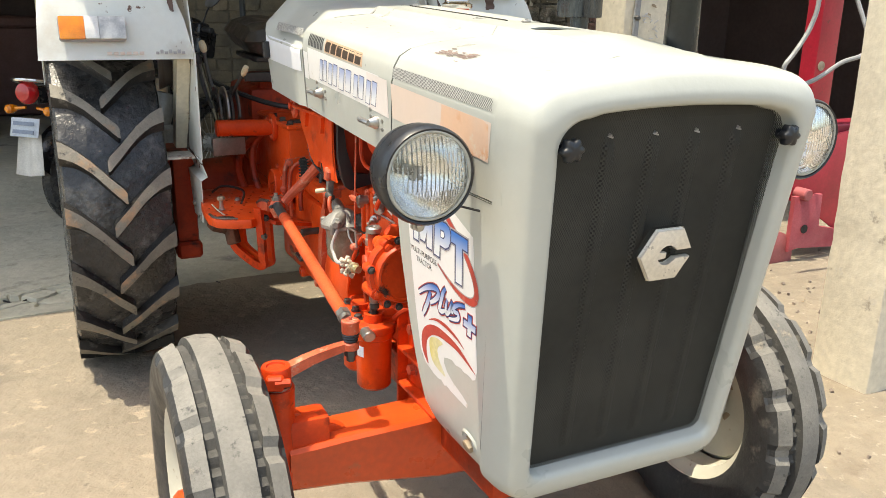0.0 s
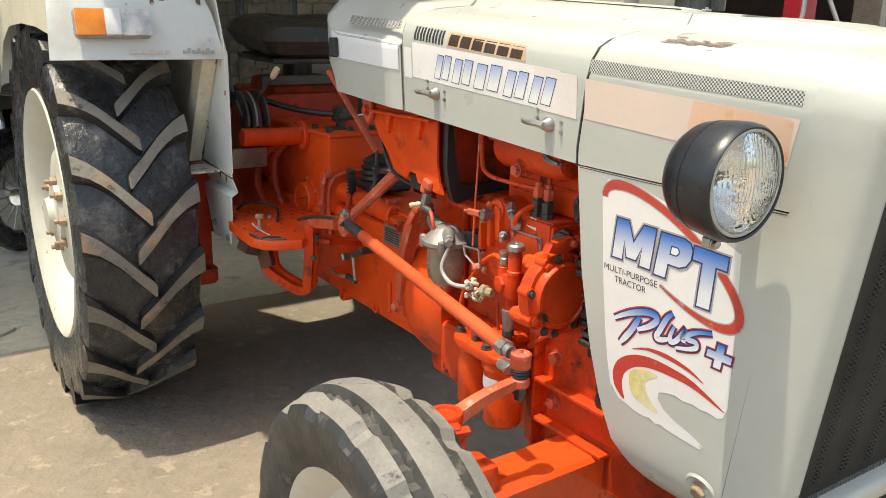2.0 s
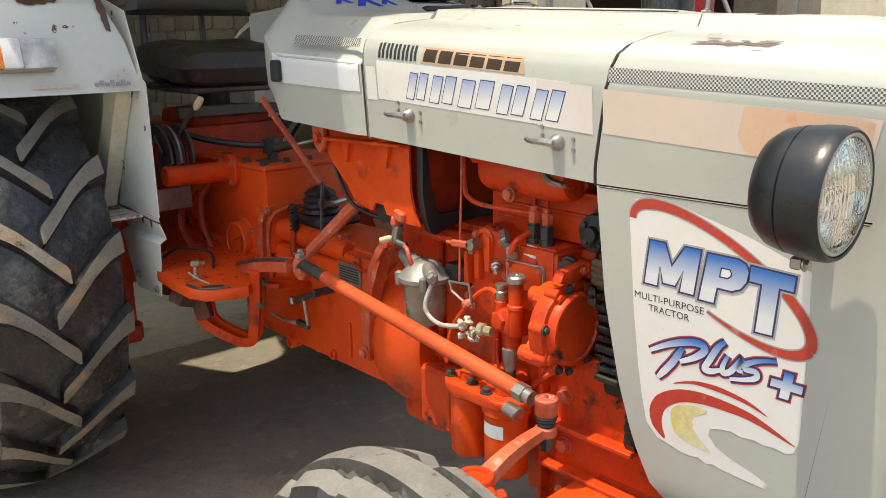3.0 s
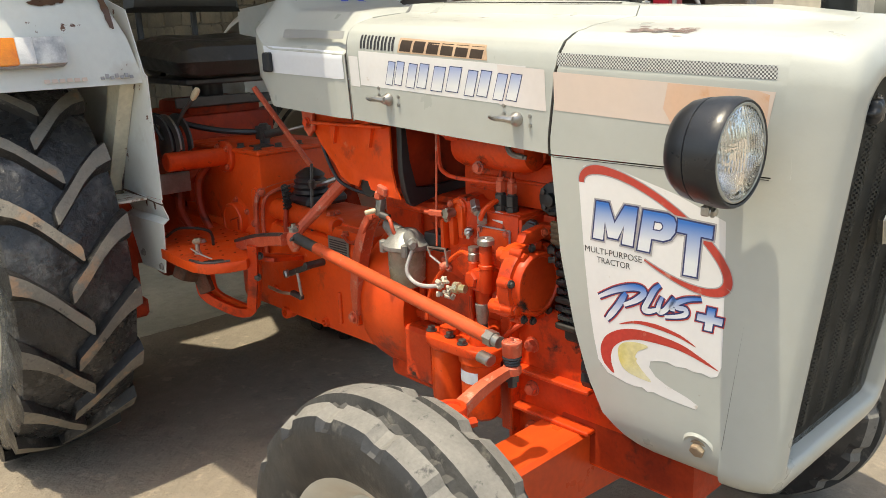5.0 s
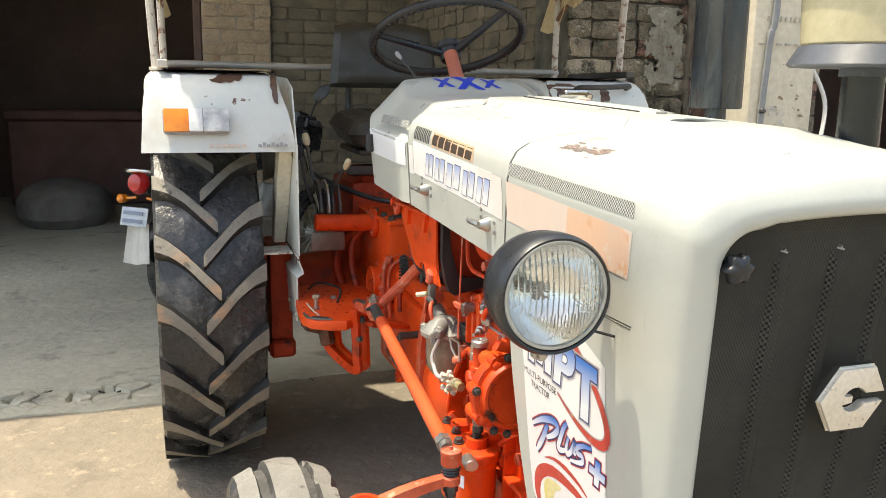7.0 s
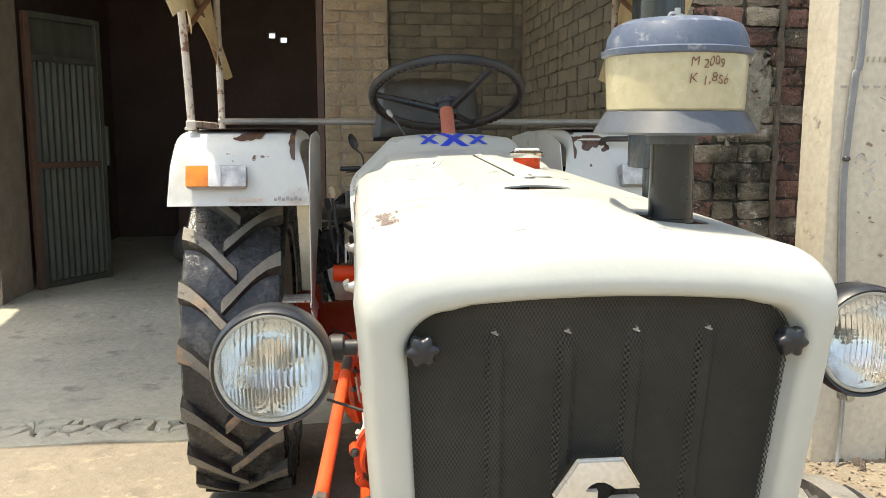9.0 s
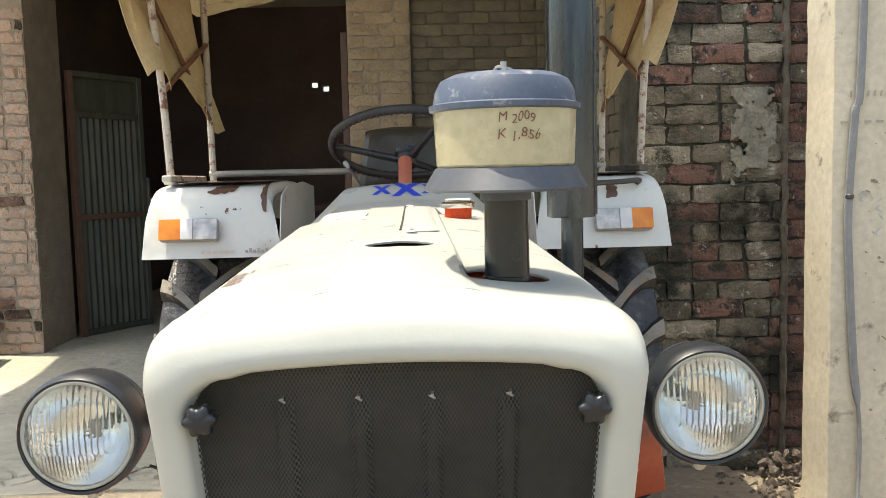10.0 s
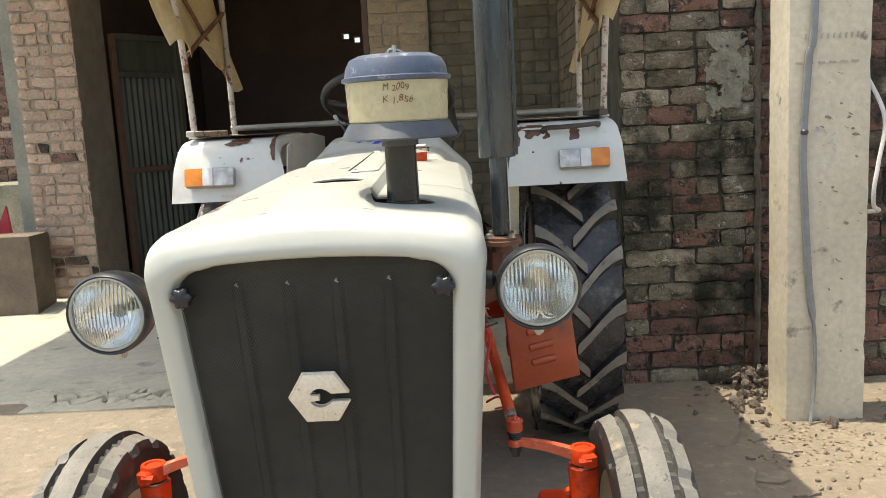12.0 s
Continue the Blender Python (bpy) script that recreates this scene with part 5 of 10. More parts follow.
for (p, q, kn, km) in (((-0.34, 1.87, 0.93), (-0.305, 1.78, 1.055), 0.010, IVORY), ((-0.365, 1.88, 0.93), (-0.40, 1.93, 1.12), 0.012, IVORY), ((-0.39, 1.9, 0.93), (-0.415, 1.95, 1.08), 0.011, BLACK)):
    bm = B()
    tube(bm, [p, Vector(p).lerp(Vector(q), 0.5) + Vector((-0.006, 0.01, 0)), q], 0.006, seg=8)
    lv = part("lever", bm, DARKSTEEL, quad)
    bm = B()
    lathe(bm, q, Vector(q) - Vector(p), [(0.005, -0.012), (kn * 0.9, -0.004), (kn, 0.012), (kn * 0.8, 0.026), (0.002, 0.03)], 14)
    part("lever_knob", bm, km, quad)
FIT[0] = None
pipe("hose", [(-0.30, 2.05, 1.03), (-0.24, 1.95, 1.0), (-0.16, 1.86, 0.972), (-0.10, 1.79, 0.962), (-0.05, 1.755, 0.96)], 0.009, BLACK, label="black rubber hose over the gear cover")
pipe("hose", [(-0.15, 1.87, 0.88), (-0.19, 1.90, 0.82), (-0.20, 1.89, 0.74), (-0.19, 1.86, 0.67)], 0.012, ORANGE_DARK)
pipe("hose", [(-0.15, 1.92, 0.86), (-0.22, 1.95, 0.80), (-0.24, 1.94, 0.73), (-0.23, 1.90, 0.67)], 0.014, ORANGE_DARK)
pipe("wire", [(-0.30, 1.64, 0.685), (-0.28, 1.70, 0.71), (-0.33, 1.77, 0.715), (-0.36, 1.80, 0.69)], 0.004, BLACK)
drum("valve", (-0.075, 1.70, 0.958), (-0.02, 1.68, 0.965), 0.012, DARKSTEEL)
pipe("thin_rod", [(-0.03, 1.68, 0.962), (0.02, 1.64, 0.975), (0.09, 1.60, 0.985)], 0.005, STEEL)
drum("valve", (-0.045, 1.745, 0.92), (-0.045, 1.745, 0.985), 0.015, DARKSTEEL, seg=8)
blk("valve_block", (-0.045, 1.75, 0.958), (0.04, 0.03, 0.04), DARKSTEEL, bevel=0.004)

SET[:] = [0.0, 0.0]
# footplate with a bent front edge and a hanging step loop
bm = B()
fp = [(-0.14, 1.93), (-0.395, 1.90), (-0.418, 1.64), (-0.424, 1.53), (-0.408, 1.482), (-0.365, 1.452), (-0.315, 1.442), (-0.255, 1.50), (-0.205, 1.60), (-0.16, 1.64)]
prism(bm, fp, Matrix.Translation((0, 0, 0.634)), 0.028, bevel=0.004)
foot = part("footplate", bm, ORANGE_BRIGHT, tractor, "worn orange footplate")
bm = B()
for i in range(7):
    for j in range(7):
        x, y = -0.405 + 0.036 * i + (0.018 if j % 2 else 0), 1.53 + 0.045 * j
        if y > 1.62 or x < -0.29:
            rod(bm, (x, y, 0.661), (x, y, 0.6638), 0.0045, 0.003, seg=6)
part("tread_dimples", bm, ORANGE_DARK, foot)["kind"] = "stuff"
bm = B()
prism(bm, rounded(0.055, 0.026, 0.0125, 5), pose(-0.380, 1.495, 0.6605, 0, 0, -25), 0.0022)
part("slot", bm, SEAM, foot, "dark oval slot")
bm = B()
tube(bm, [(-0.416, 1.550, 0.6625), (-0.410, 1.503, 0.6625), (-0.388, 1.476, 0.6625), (-0.350, 1.462, 0.6625)], 0.0045, seg=6)
part("rubbed_edge", bm, DARKSTEEL, foot)
bm = B()
A, C = Vector((-0.246, 1.585, 0.664)), Vector((-0.288, 1.288, 0.736))
prev = None
for k in range(9):
    p = A.lerp(C, k / 8) + Vector((0, 0, 0.006 * math.sin(math.pi * k / 8)))
    w, h = (0.018, 0.015) if k < 7 else (0.016, 0.015)
    rr = [bm.verts.new(p + Vector((a * w, a * 0.003, c * h))) for a, c in ((-1, -1), (1, -1), (1, 1), (-1, 1))]
    if prev:
        bridge(bm, prev, rr)
    else:
        bm.faces.new(rr)
    prev = rr
bm.faces.new(prev)
bmesh.ops.bevel(bm, geom=[e for e in bm.edges if abs((e.verts[0].co - e.verts[1].co).y) > 0.02], offset=0.003, segments=1, affect="EDGES")
part("step_arm", bm, ORANGE_WORN, foot, "worn orange bracket arm")
bm = B()
tube(bm, [A + Vector((-0.016, 0, 0.014)), A.lerp(C, 0.5) + Vector((-0.016, 0, 0.0205)), C + Vector((-0.012, 0, 0.014))], 0.0050, seg=6)
part("rubbed_edge", bm, DARKSTEEL, foot, "rubbed bare steel edge")
for dx, dz, mt in ((0.0, 0.0, ORANGE_BRIGHT), (-0.030, 0.004, ORANGE)):
    bm = B()
    pts = smooth_path([(-0.262 + dx, 1.475 + dx, 0.690 + dz), (-0.250 + dx, 1.505 + dx, 0.61), (-0.238 + dx, 1.545 + dx, 0.52), (-0.230 + dx, 1.572 + dx, 0.485), (-0.240 + dx, 1.600 + dx * 0.5, 0.474), (-0.262 + dx, 1.640, 0.487), (-0.285 + dx, 1.680, 0.510), (-0.292 + dx, 1.695, 0.540), (-0.294 + dx, 1.70, 0.645)], 5)
    prev = None
    for k, p in enumerate(pts):
        d = (pts[min(k + 1, len(pts) - 1)] - pts[max(k - 1, 0)]).normalized()
        side = Vector((-0.75, -0.66, 0)).normalized()
        nrm = d.cross(side).normalized()
        rr = [bm.verts.new(p + side * a * 0.0075 + nrm * c * 0.0125) for a, c in ((-1, -1), (1, -1), (1, 1), (-1, 1))]
        if prev:
            bridge(bm, prev, rr)
        else:
            bm.faces.new(rr)
        prev = rr
    bm.faces.new(prev)
    part("step_loop", bm, mt, foot, "bent flat-bar step loop")
bolts(foot, [(-0.268, 1.455, 0.660), (-0.272, 1.468, 0.600)], (-0.7, -0.7, 0), 0.008, 0.008, DARKSTEEL)
blk("step_web", (-0.20, 1.49, 0.635), (0.14, 0.10, 0.012), ORANGE, rot=(0, 12, 20), bevel=0.003, parent=foot)
bolts(foot, [(-0.372, 1.590, 0.664), (-0.30, 1.70, 0.664)], (0, 0, 1), 0.008, 0.008, STEEL)
drum("stud", (-0.372, 1.590, 0.66), (-0.372, 1.590, 0.705), 0.0065, STEEL, foot)
drum("stud_nut", (-0.372, 1.590, 0.692), (-0.372, 1.590, 0.706), 0.0125, NUT, foot, seg=6)
pipe("wire", [(-0.405, 1.56, 0.690), (-0.395, 1.535, 0.678), (-0.380, 1.50, 0.668)], 0.0022, STEEL, foot)
for c, s, r in (((-0.36, 1.68, 0.595), (0.07, 0.05, 0.05), (10, 20, 15)), ((-0.33, 1.66, 0.560), (0.03, 0.04, 0.06), (-20, 10, 40)), ((-0.28, 1.72, 0.585), (0.09, 0.04, 0.04), (0, 0, -20))):
    bm = B()
    box(bm, c, s, rot=r, bevel=0.008, seg=2)
    part("hanger", bm, FLAKING, foot, "rusty hanger below the footplate")
# brake pedal with a ribbed black pad
ped = pipe("brake_pedal", [(-0.145, 1.50, 0.66), (-0.142, 1.515, 0.70), (-0.128, 1.53, 0.745), (-0.122, 1.53, 0.775)], 0.007, ORANGE_DARK, label="brake pedal with a ribbed black pad")
bm = B()
box(bm, (-0.124, 1.53, 0.785), (0.030, 0.012, 0.072), rot=(-8, 0, 25), bevel=0.006)
for k in range(7):
    box(bm, (-0.127, 1.523, 0.757 + 0.0095 * k), (0.034, 0.008, 0.0045), rot=(-8, 0, 25))
part("pedal_pad", bm, BLACK, ped)

# steering: box, drop arm, drag link, ball joint, arms
bm = B()
box(bm, (-0.06, 1.17, 0.89), (0.12, 0.12, 0.12), bevel=0.02, seg=2)
rod(bm, (-0.10, 1.17, 0.89), (-0.155, 1.18, 0.892), 0.030, seg=20, chamfer=0.004)
part("steering_box", bm, ORANGE_DARK, tractor, "orange steering box")
bm = B()
tube(bm, [(-0.155, 1.185, 0.888), (-0.178, 1.215, 0.853), (-0.212, 1.258, 0.798), (-0.243, 1.284, 0.758), (-0.256, 1.285, 0.742)], (0.0165, 0.0115), seg=10)
part("drop_arm", bm, ORANGE_WORN, tractor, "worn orange steering drop arm")
for sg in (-1, 1):
    bm = B()
    A, C = Vector((sg * 0.285, 1.255, 0.747)), Vector((sg * 0.333, 0.540, 0.675))
    d = (C - A).normalized()
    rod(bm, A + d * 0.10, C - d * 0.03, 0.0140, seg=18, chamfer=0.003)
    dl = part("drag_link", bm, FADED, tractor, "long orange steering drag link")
    bm = B()
    rod(bm, A, A + d * 0.11, 0.013, seg=14)
    part("link_thread", bm, DARKSTEEL, dl, "blackened threaded rod end")
    bm = B()
    rod(bm, C - d * 0.034, C - d * 0.014, 0.0155, seg=6)
    rod(bm, C - d * 0.02, C, 0.012, seg=12)
    part("lock_nut", bm, STEEL, dl)
    bm = B()
    lathe(bm, A - Vector((0, 0, 0.03)), (0, 0, 1), [(0.008, -0.006), (0.013, 0.002), (0.0175, 0.012), (0.0185, 0.030), (0.014, 0.042), (0.0, 0.044)], 18)
    part("link_joint", bm, ORANGE_WORN, dl)
    bm = B()
    lathe(bm, A + Vector((0, 0, 0.012)), (0, 0, 1), [(0.012, 0), (0.0125, 0.008), (0.010, 0.009), (0.010, 0.014), (0.0055, 0.0145), (0.0055, 0.021), (0.0, 0.022)], 6)
    part("castle_nut", bm, STEEL, dl, "worn steel castle nut")
    bm = B()
    tube(bm, [A + Vector((-0.018, -0.004, 0.026)), A + Vector((0, 0, 0.024)), A + Vector((0.016, 0.006, 0.025)), A + Vector((0.020, 0.010, 0.018))], 0.0016, seg=5)
    part("split_pin", bm, STEEL, dl)
    bm = B()
    lathe(bm, A + Vector((sg * 0.010, -0.012, 0.0)), (sg * 0.8, -0.6, 0.0), [(0.005, 0), (0.005, 0.012), (0.003, 0.014), (0.0035, 0.019), (0.0, 0.020)], 8)
    part("grease_nipple", bm, DARKSTEEL, dl)
    bj = Vector((sg * 0.337, 0.508, 0))
    bm = B()
    lathe(bm, bj + Vector((0, 0, 0.661)), (0, 0, 1), [(0.0165, 0.0), (0.0178, 0.003), (0.0178, 0.019), (0.0186, 0.021), (0.0180, 0.026), (0.0150, 0.0275), (0.0140, 0.0255), (0.0085, 0.0262), (0.0075, 0.0275), (0.0035, 0.0275), (0.003, 0.033), (0.0, 0.034)], 26)
    ball = part("ball_joint", bm, ORANGE_WORN, dl, "worn orange ball joint with a grease nipple")
    bm = B()
    lathe(bm, bj + Vector((0, 0, 0.642)), (0, 0, 1), [(0.0125, 0), (0.0150, 0.004), (0.0135, 0.007), (0.0165, 0.010), (0.0150, 0.013), (0.0178, 0.016), (0.0160, 0.020)], 20)
    part("rubber_boot", bm, BLACK, dl)
    bm = B()
    lathe(bm, bj + Vector((0, 0, 0.600)), (0, 0, 1), [(0.006, 0), (0.009, 0.002), (0.0095, 0.012), (0.013, 0.013), (0.013, 0.026)], 6)
    part("castle_nut", bm, DARKSTEEL, dl)
    # arm to the king pin
    kp = Vector((sg * 0.487, 0.512, 0))
    bm = B()
    p0, p1 = bj + Vector((0, 0, 0.636)), kp + Vector((sg * -0.018, 0, 0.600))
    prev = None
    for t in steps(0, 1, 6):
        p = p0.lerp(p1, t) + Vector((0, 0.004 * math.sin(math.pi * t), 0.003 * math.sin(math.pi * t)))
        w = lerp(0.0088, 0.0125, t)
        rr = [bm.verts.new(p + Vector((0, a * w, c * lerp(0.0075, 0.012, t)))) for a, c in ((-1, -1), (1, -1), (1, 1), (-1, 1))]
        if prev:
            bridge(bm, prev, rr)
        else:
            bm.faces.new(rr)
        prev = rr
    bm.faces.new(prev)
    lathe(bm, p0 - Vector((0, 0, 0.010)), (0, 0, 1), [(0.0145, 0), (0.0165, 0.002), (0.0168, 0.014), (0.014, 0.017)], 18)
    bmesh.ops.bevel(bm, geom=[e for e in bm.edges if e.calc_length() > 0.03], offset=0.003, segments=1, affect="EDGES")
    part("steering_arm", bm, ORANGE_WORN, tractor, "worn orange steering arm")
    bm = B()
    lathe(bm, kp + Vector((0, 0, 0.36)), (0, 0, 1), [(0.034, 0.0), (0.040, 0.004), (0.040, 0.04), (0.034, 0.05), (0.031, 0.12), (0.034, 0.20), (0.034, 0.212)], 26)
    box(bm, kp + Vector((sg * -0.05, 0.01, 0.44)), (0.10, 0.07, 0.12), bevel=0.012, seg=2)
    kpo = part("king_pin", bm, ORANGE, tractor, "orange king-pin housing")
    bm = B()
    lathe(bm, kp + Vector((0, 0, 0.564)), (0, 0, 1), [(0.0285, 0), (0.0285, 0.012)], 22)
    part("seal_ring", bm, STEEL, kpo)
    bm = B()
    lathe(bm, kp + Vector((0, 0, 0.578)), (0, 0, 1), [(0.024, 0), (0.0285, 0.003), (0.0290, 0.034), (0.0270, 0.038), (0.0190, 0.038), (0.0175, 0.034), (0.0, 0.035)], 26)
    box(bm, kp + Vector((sg * 0.010, -0.030, 0.594)), (0.034, 0.022, 0.030), rot=(0, 0, sg * 18), bevel=0.005)
    rod(bm, kp + Vector((sg * 0.012, -0.036, 0.596)), kp + Vector((sg * -0.016, -0.042, 0.596)), 0.009, seg=6)
    part("king_cap", bm, ORANGE, kpo, "orange clamp cap with a pinch bolt")
    bm = B()
    rod(bm, kp + Vector((0, 0.02, 0.345)), Vector((sg * 0.62, 0.512, 0.338)), 0.028, 0.022, seg=18)
    part("stub_axle", bm, ORANGE_DARK, kpo)

SET[:] = [0.030, 0.0]
# front axle beam: deep in the middle, with top gussets
bm = B()
prof = [(-0.475, 0.385, 0.475), (-0.36, 0.372, 0.480), (-0.15, 0.336, 0.484), (0, 0.325, 0.486), (0.15, 0.336, 0.484), (0.36, 0.372, 0.480), (0.475, 0.385, 0.475)]
prev = None
for x, z0, z1 in prof:
    rr = [bm.verts.new((x, y, z)) for y, z in ((0.475, z0 + 0.008), (0.483, z0), (0.577, z0), (0.585, z0 + 0.008), (0.585, z1 - 0.008), (0.577, z1), (0.483, z1), (0.475, z1 - 0.008))]
    if prev:
        bridge(bm, prev, rr)
    else:
        bm.faces.new(rr)
    prev = rr
bm.faces.new(prev)
for sg in (-1, 1):
    prism(bm, [(0, 0), (0.13, 0), (0.0, 0.07)], Matrix((( -sg, 0, 0, sg * 0.465), (0, 0, 1, 0.515), (0, 1, 0, 0.474), (0, 0, 0, 1))), 0.03, bevel=0.003)
part("front_axle", bm, mat("fresh_orange_paint", (0.70, 0.085, 0.016), (0.62, 0.07, 0.014), 0.34, scale=5, coat=0.3, spots=[((0.5, 0.10, 0.04), 12, 0.66, 0.72)]), tractor, "bright orange front axle beam")

# front bolster: side plates with gussets and bolts
for sg in (-1, 1):
    bm = B()
    box(bm, (sg * 0.14, 0.50, 0.56), (0.018, 0.42, 0.30), bevel=0.003)
    bol = part("front_bolster", bm, ORANGE, tractor, "orange front support plate with gussets")
    for c, d in (((sg * 0.156, 0.662, 0.56), (0.034, 0.010, 0.32)), ((sg * 0.161, 0.56, 0.573), (0.028, 0.194, 0.009)), ((sg * 0.161, 0.56, 0.488), (0.028, 0.194, 0.009))):
        bm = B()
        box(bm, c, d, bevel=0.002)
        part("gusset", bm, ORANGE, bol)
    bolts(bol, [(sg * 0.149, 0.620, 0.626), (sg * 0.149, 0.620, 0.530), (sg * 0.149, 0.620, 0.441)], (sg, 0, 0), 0.0125, 0.014)
blk("front_crossmember", (0, 0.40, 0.46), (0.30, 0.30, 0.10), ORANGE_DARK, bevel=0.01)
bm = B()
box(bm, (0, 0.30, 0.84), (0.40, 0.16, 0.42), bevel=0.02)
part("radiator_shroud", bm, RADIATOR, tractor, "dark fan shroud")
bm = B()
for k in range(16):
    rod(bm, (-0.185, 0.435, 0.62 + 0.022 * k), (-0.185, 0.455, 0.62 + 0.022 * k), 0.024, seg=10)
part("radiator_hose", bm, BLACK, tractor, "ribbed black hose")

# timing case on the engine's front: a scalloped casting with two bosses and a raised round cover
SET[:] = [0.0, 0.0]
YZ = lambda x: Matrix(((0, 0, 1, x), (-1, 0, 0, 0), (0, 1, 0, 0), (0, 0, 0, 1)))
XZ = lambda y: Matrix(((1, 0, 0, 0), (0, 0, 1, y), (0, 1, 0, 0), (0, 0, 0, 1)))
bm = B()
o = Vector((-0.197, 0.660, 0.747))
lathe(bm, o, (0, -1, 0), [(0.060, 0.050), (0.072, 0.054), (0.074, 0.080), (0.073, 0.084), (0.0645, 0.085), (0.0625, 0.096), (0.059, 0.100), (0.054, 0.1005), (0.052, 0.0965), (0.03, 0.096), (0.0, 0.096)], 44, caps=(True, False))
gc = part("timing_cover", bm, ORANGE, tractor, "round orange timing gear cover")
for a in (10, 55, 82, 118, 168, 212, 240, 262, 300):
    bm = B()
    p = o + Vector((0.073 * math.cos(radians(a)), -0.060, 0.073 * math.sin(radians(a))))
    rod(bm, p, p + Vector((0, -0.028, 0)), 0.0105, seg=12, chamfer=0.002)
    part("cover_lug", bm, ORANGE, gc)
bolts(gc, [o + Vector((0.073 * math.cos(radians(a)), -0.089, 0.073 * math.sin(radians(a)))) for a in (10, 55, 100, 168, 240, 262, 300)], (0, -1, 0), 0.0062, 0.006, DARKSTEEL)
bm = B()
rim = [(x + 0.023, z - 0.008) for x, z in ((-0.170, 0.826), (-0.205, 0.832), (-0.240, 0.829), (-0.262, 0.822), (-0.268, 0.806), (-0.260, 0.790), (-0.257, 0.770), (-0.260, 0.748), (-0.268, 0.734), (-0.285, 0.727), (-0.291, 0.712), (-0.280, 0.698), (-0.255, 0.694), (-0.240, 0.680), (-0.205, 0.668), (-0.165, 0.672), (-0.140, 0.700), (-0.135, 0.790))]
prism(bm, rim, XZ(0.586), 0.036, bevel=0.005)
part("timing_case", bm, ORANGE_BRIGHT, gc, "thick scalloped timing case")
for x, z in ((-0.229, 0.804), (-0.254, 0.707)):
    bm = B()
    rod(bm, (x, 0.634, z - 0.002), (x, 0.578, z), 0.0140, 0.0125, seg=16, chamfer=0.003)
    part("case_boss", bm, ORANGE_BRIGHT, gc)
    bolts(gc, [(x, 0.577, z)], (0, -1, 0), 0.0098, 0.009, ORANGE)
bm = B()
prism(bm, [(-0.236, 0.834), (-0.226, 0.850), (-0.176, 0.856), (-0.163, 0.846), (-0.172, 0.832), (-0.205, 0.826)], XZ(0.568), 0.020, bevel=0.004)
part("lifting_strap", bm, ORANGE, gc)
bolts(gc, [(-0.178, 0.567, 0.844)], (0, -1, 0.2), 0.006, 0.006, ORANGE_WORN)

# black dynamo behind the side panel's edge
bm = B()
lathe(bm, (-0.09, 0.560, 0.905), (-1, 0, 0), [(0.024, 0), (0.033, 0.008), (0.033, 0.050), (0.030, 0.055), (0.030, 0.060), (0.033, 0.062), (0.031, 0.072), (0.014, 0.076), (0.012, 0.086), (0.0, 0.088)], 28)
dyn = part("dynamo", bm, BLACK, tractor, "black dynamo by the radiator")
bolts(dyn, [(-0.162, 0.560 + 0.023 * math.cos(a), 0.905 + 0.023 * math.sin(a)) for a in (0.6, 2.4, 4.2, 5.5)], (-1, 0, 0), 0.006, 0.006, DARKSTEEL)
# radiator's side: a dark stack of pressed tanks and clamps with an old wrapped hose
bm = B()
box(bm, (-0.11, 0.505, 0.765), (0.10, 0.060, 0.270), bevel=0.006)
rad = part("radiator_side", bm, MESHBLACK, tractor, "dark dusty side of the radiator")
stack = random.Random(12)
for k in range(13):
    z = 0.662 + 0.0175 * k
    bm = B()
    box(bm, (-0.145 - stack.uniform(0, 0.006), 0.520 + stack.uniform(-0.003, 0.003), z), (0.05, 0.050, 0.0125), rot=(stack.uniform(-3, 3), 0, 0), bevel=0.003)
    part("tank_rib", bm, SILENCER if k % 3 else MESHBLACK, rad)
for k in range(4):
    bm = B()
    tube(bm, [(-0.168, 0.552, 0.829 + 0.0105 * k), (-0.180, 0.535, 0.831 + 0.0105 * k), (-0.175, 0.505, 0.830 + 0.0105 * k)], 0.0065, seg=8)
    part("hose_wrap", bm, CORD, rad, "frayed brown cord wrapping")
bolts(rad, [(-0.165, 0.550, 0.882), (-0.165, 0.552, 0.808), (-0.165, 0.551, 0.790)], (-0.6, 0.8, 0), 0.0065, 0.012, DARKSTEEL)
# injection pump: cast block with a cover plate, a rounded governor end and stacked unions
bm = B()
box(bm, (-0.127, 0.682, 0.800), (0.112, 0.110, 0.130), bevel=0.006, seg=2)
box(bm, (-0.127, 0.676, 0.860), (0.098, 0.098, 0.016), bevel=0.005, seg=2)
box(bm, (-0.135, 0.630, 0.826), (0.090, 0.020, 0.070), bevel=0.006, seg=2)
box(bm, (-0.13, 0.70, 0.735), (0.09, 0.15, 0.04), bevel=0.010, seg=2)
pump = part("injection_pump", bm, ORANGE, tractor, "orange fuel injection pump")
bm = B()
gov = [(0.730, 0.712), (0.730, 0.862), (0.742, 0.870), (0.760, 0.872), (0.773, 0.884), (0.796, 0.886), (0.816, 0.875), (0.824, 0.858), (0.840, 0.840), (0.847, 0.815), (0.847, 0.735), (0.838, 0.716), (0.800, 0.704)]
prism(bm, [(-y, z) for y, z in gov], YZ(-0.176), 0.09, bevel=0.007)
gvn = part("governor_housing", bm, ORANGE, pump, "rounded cast governor housing")
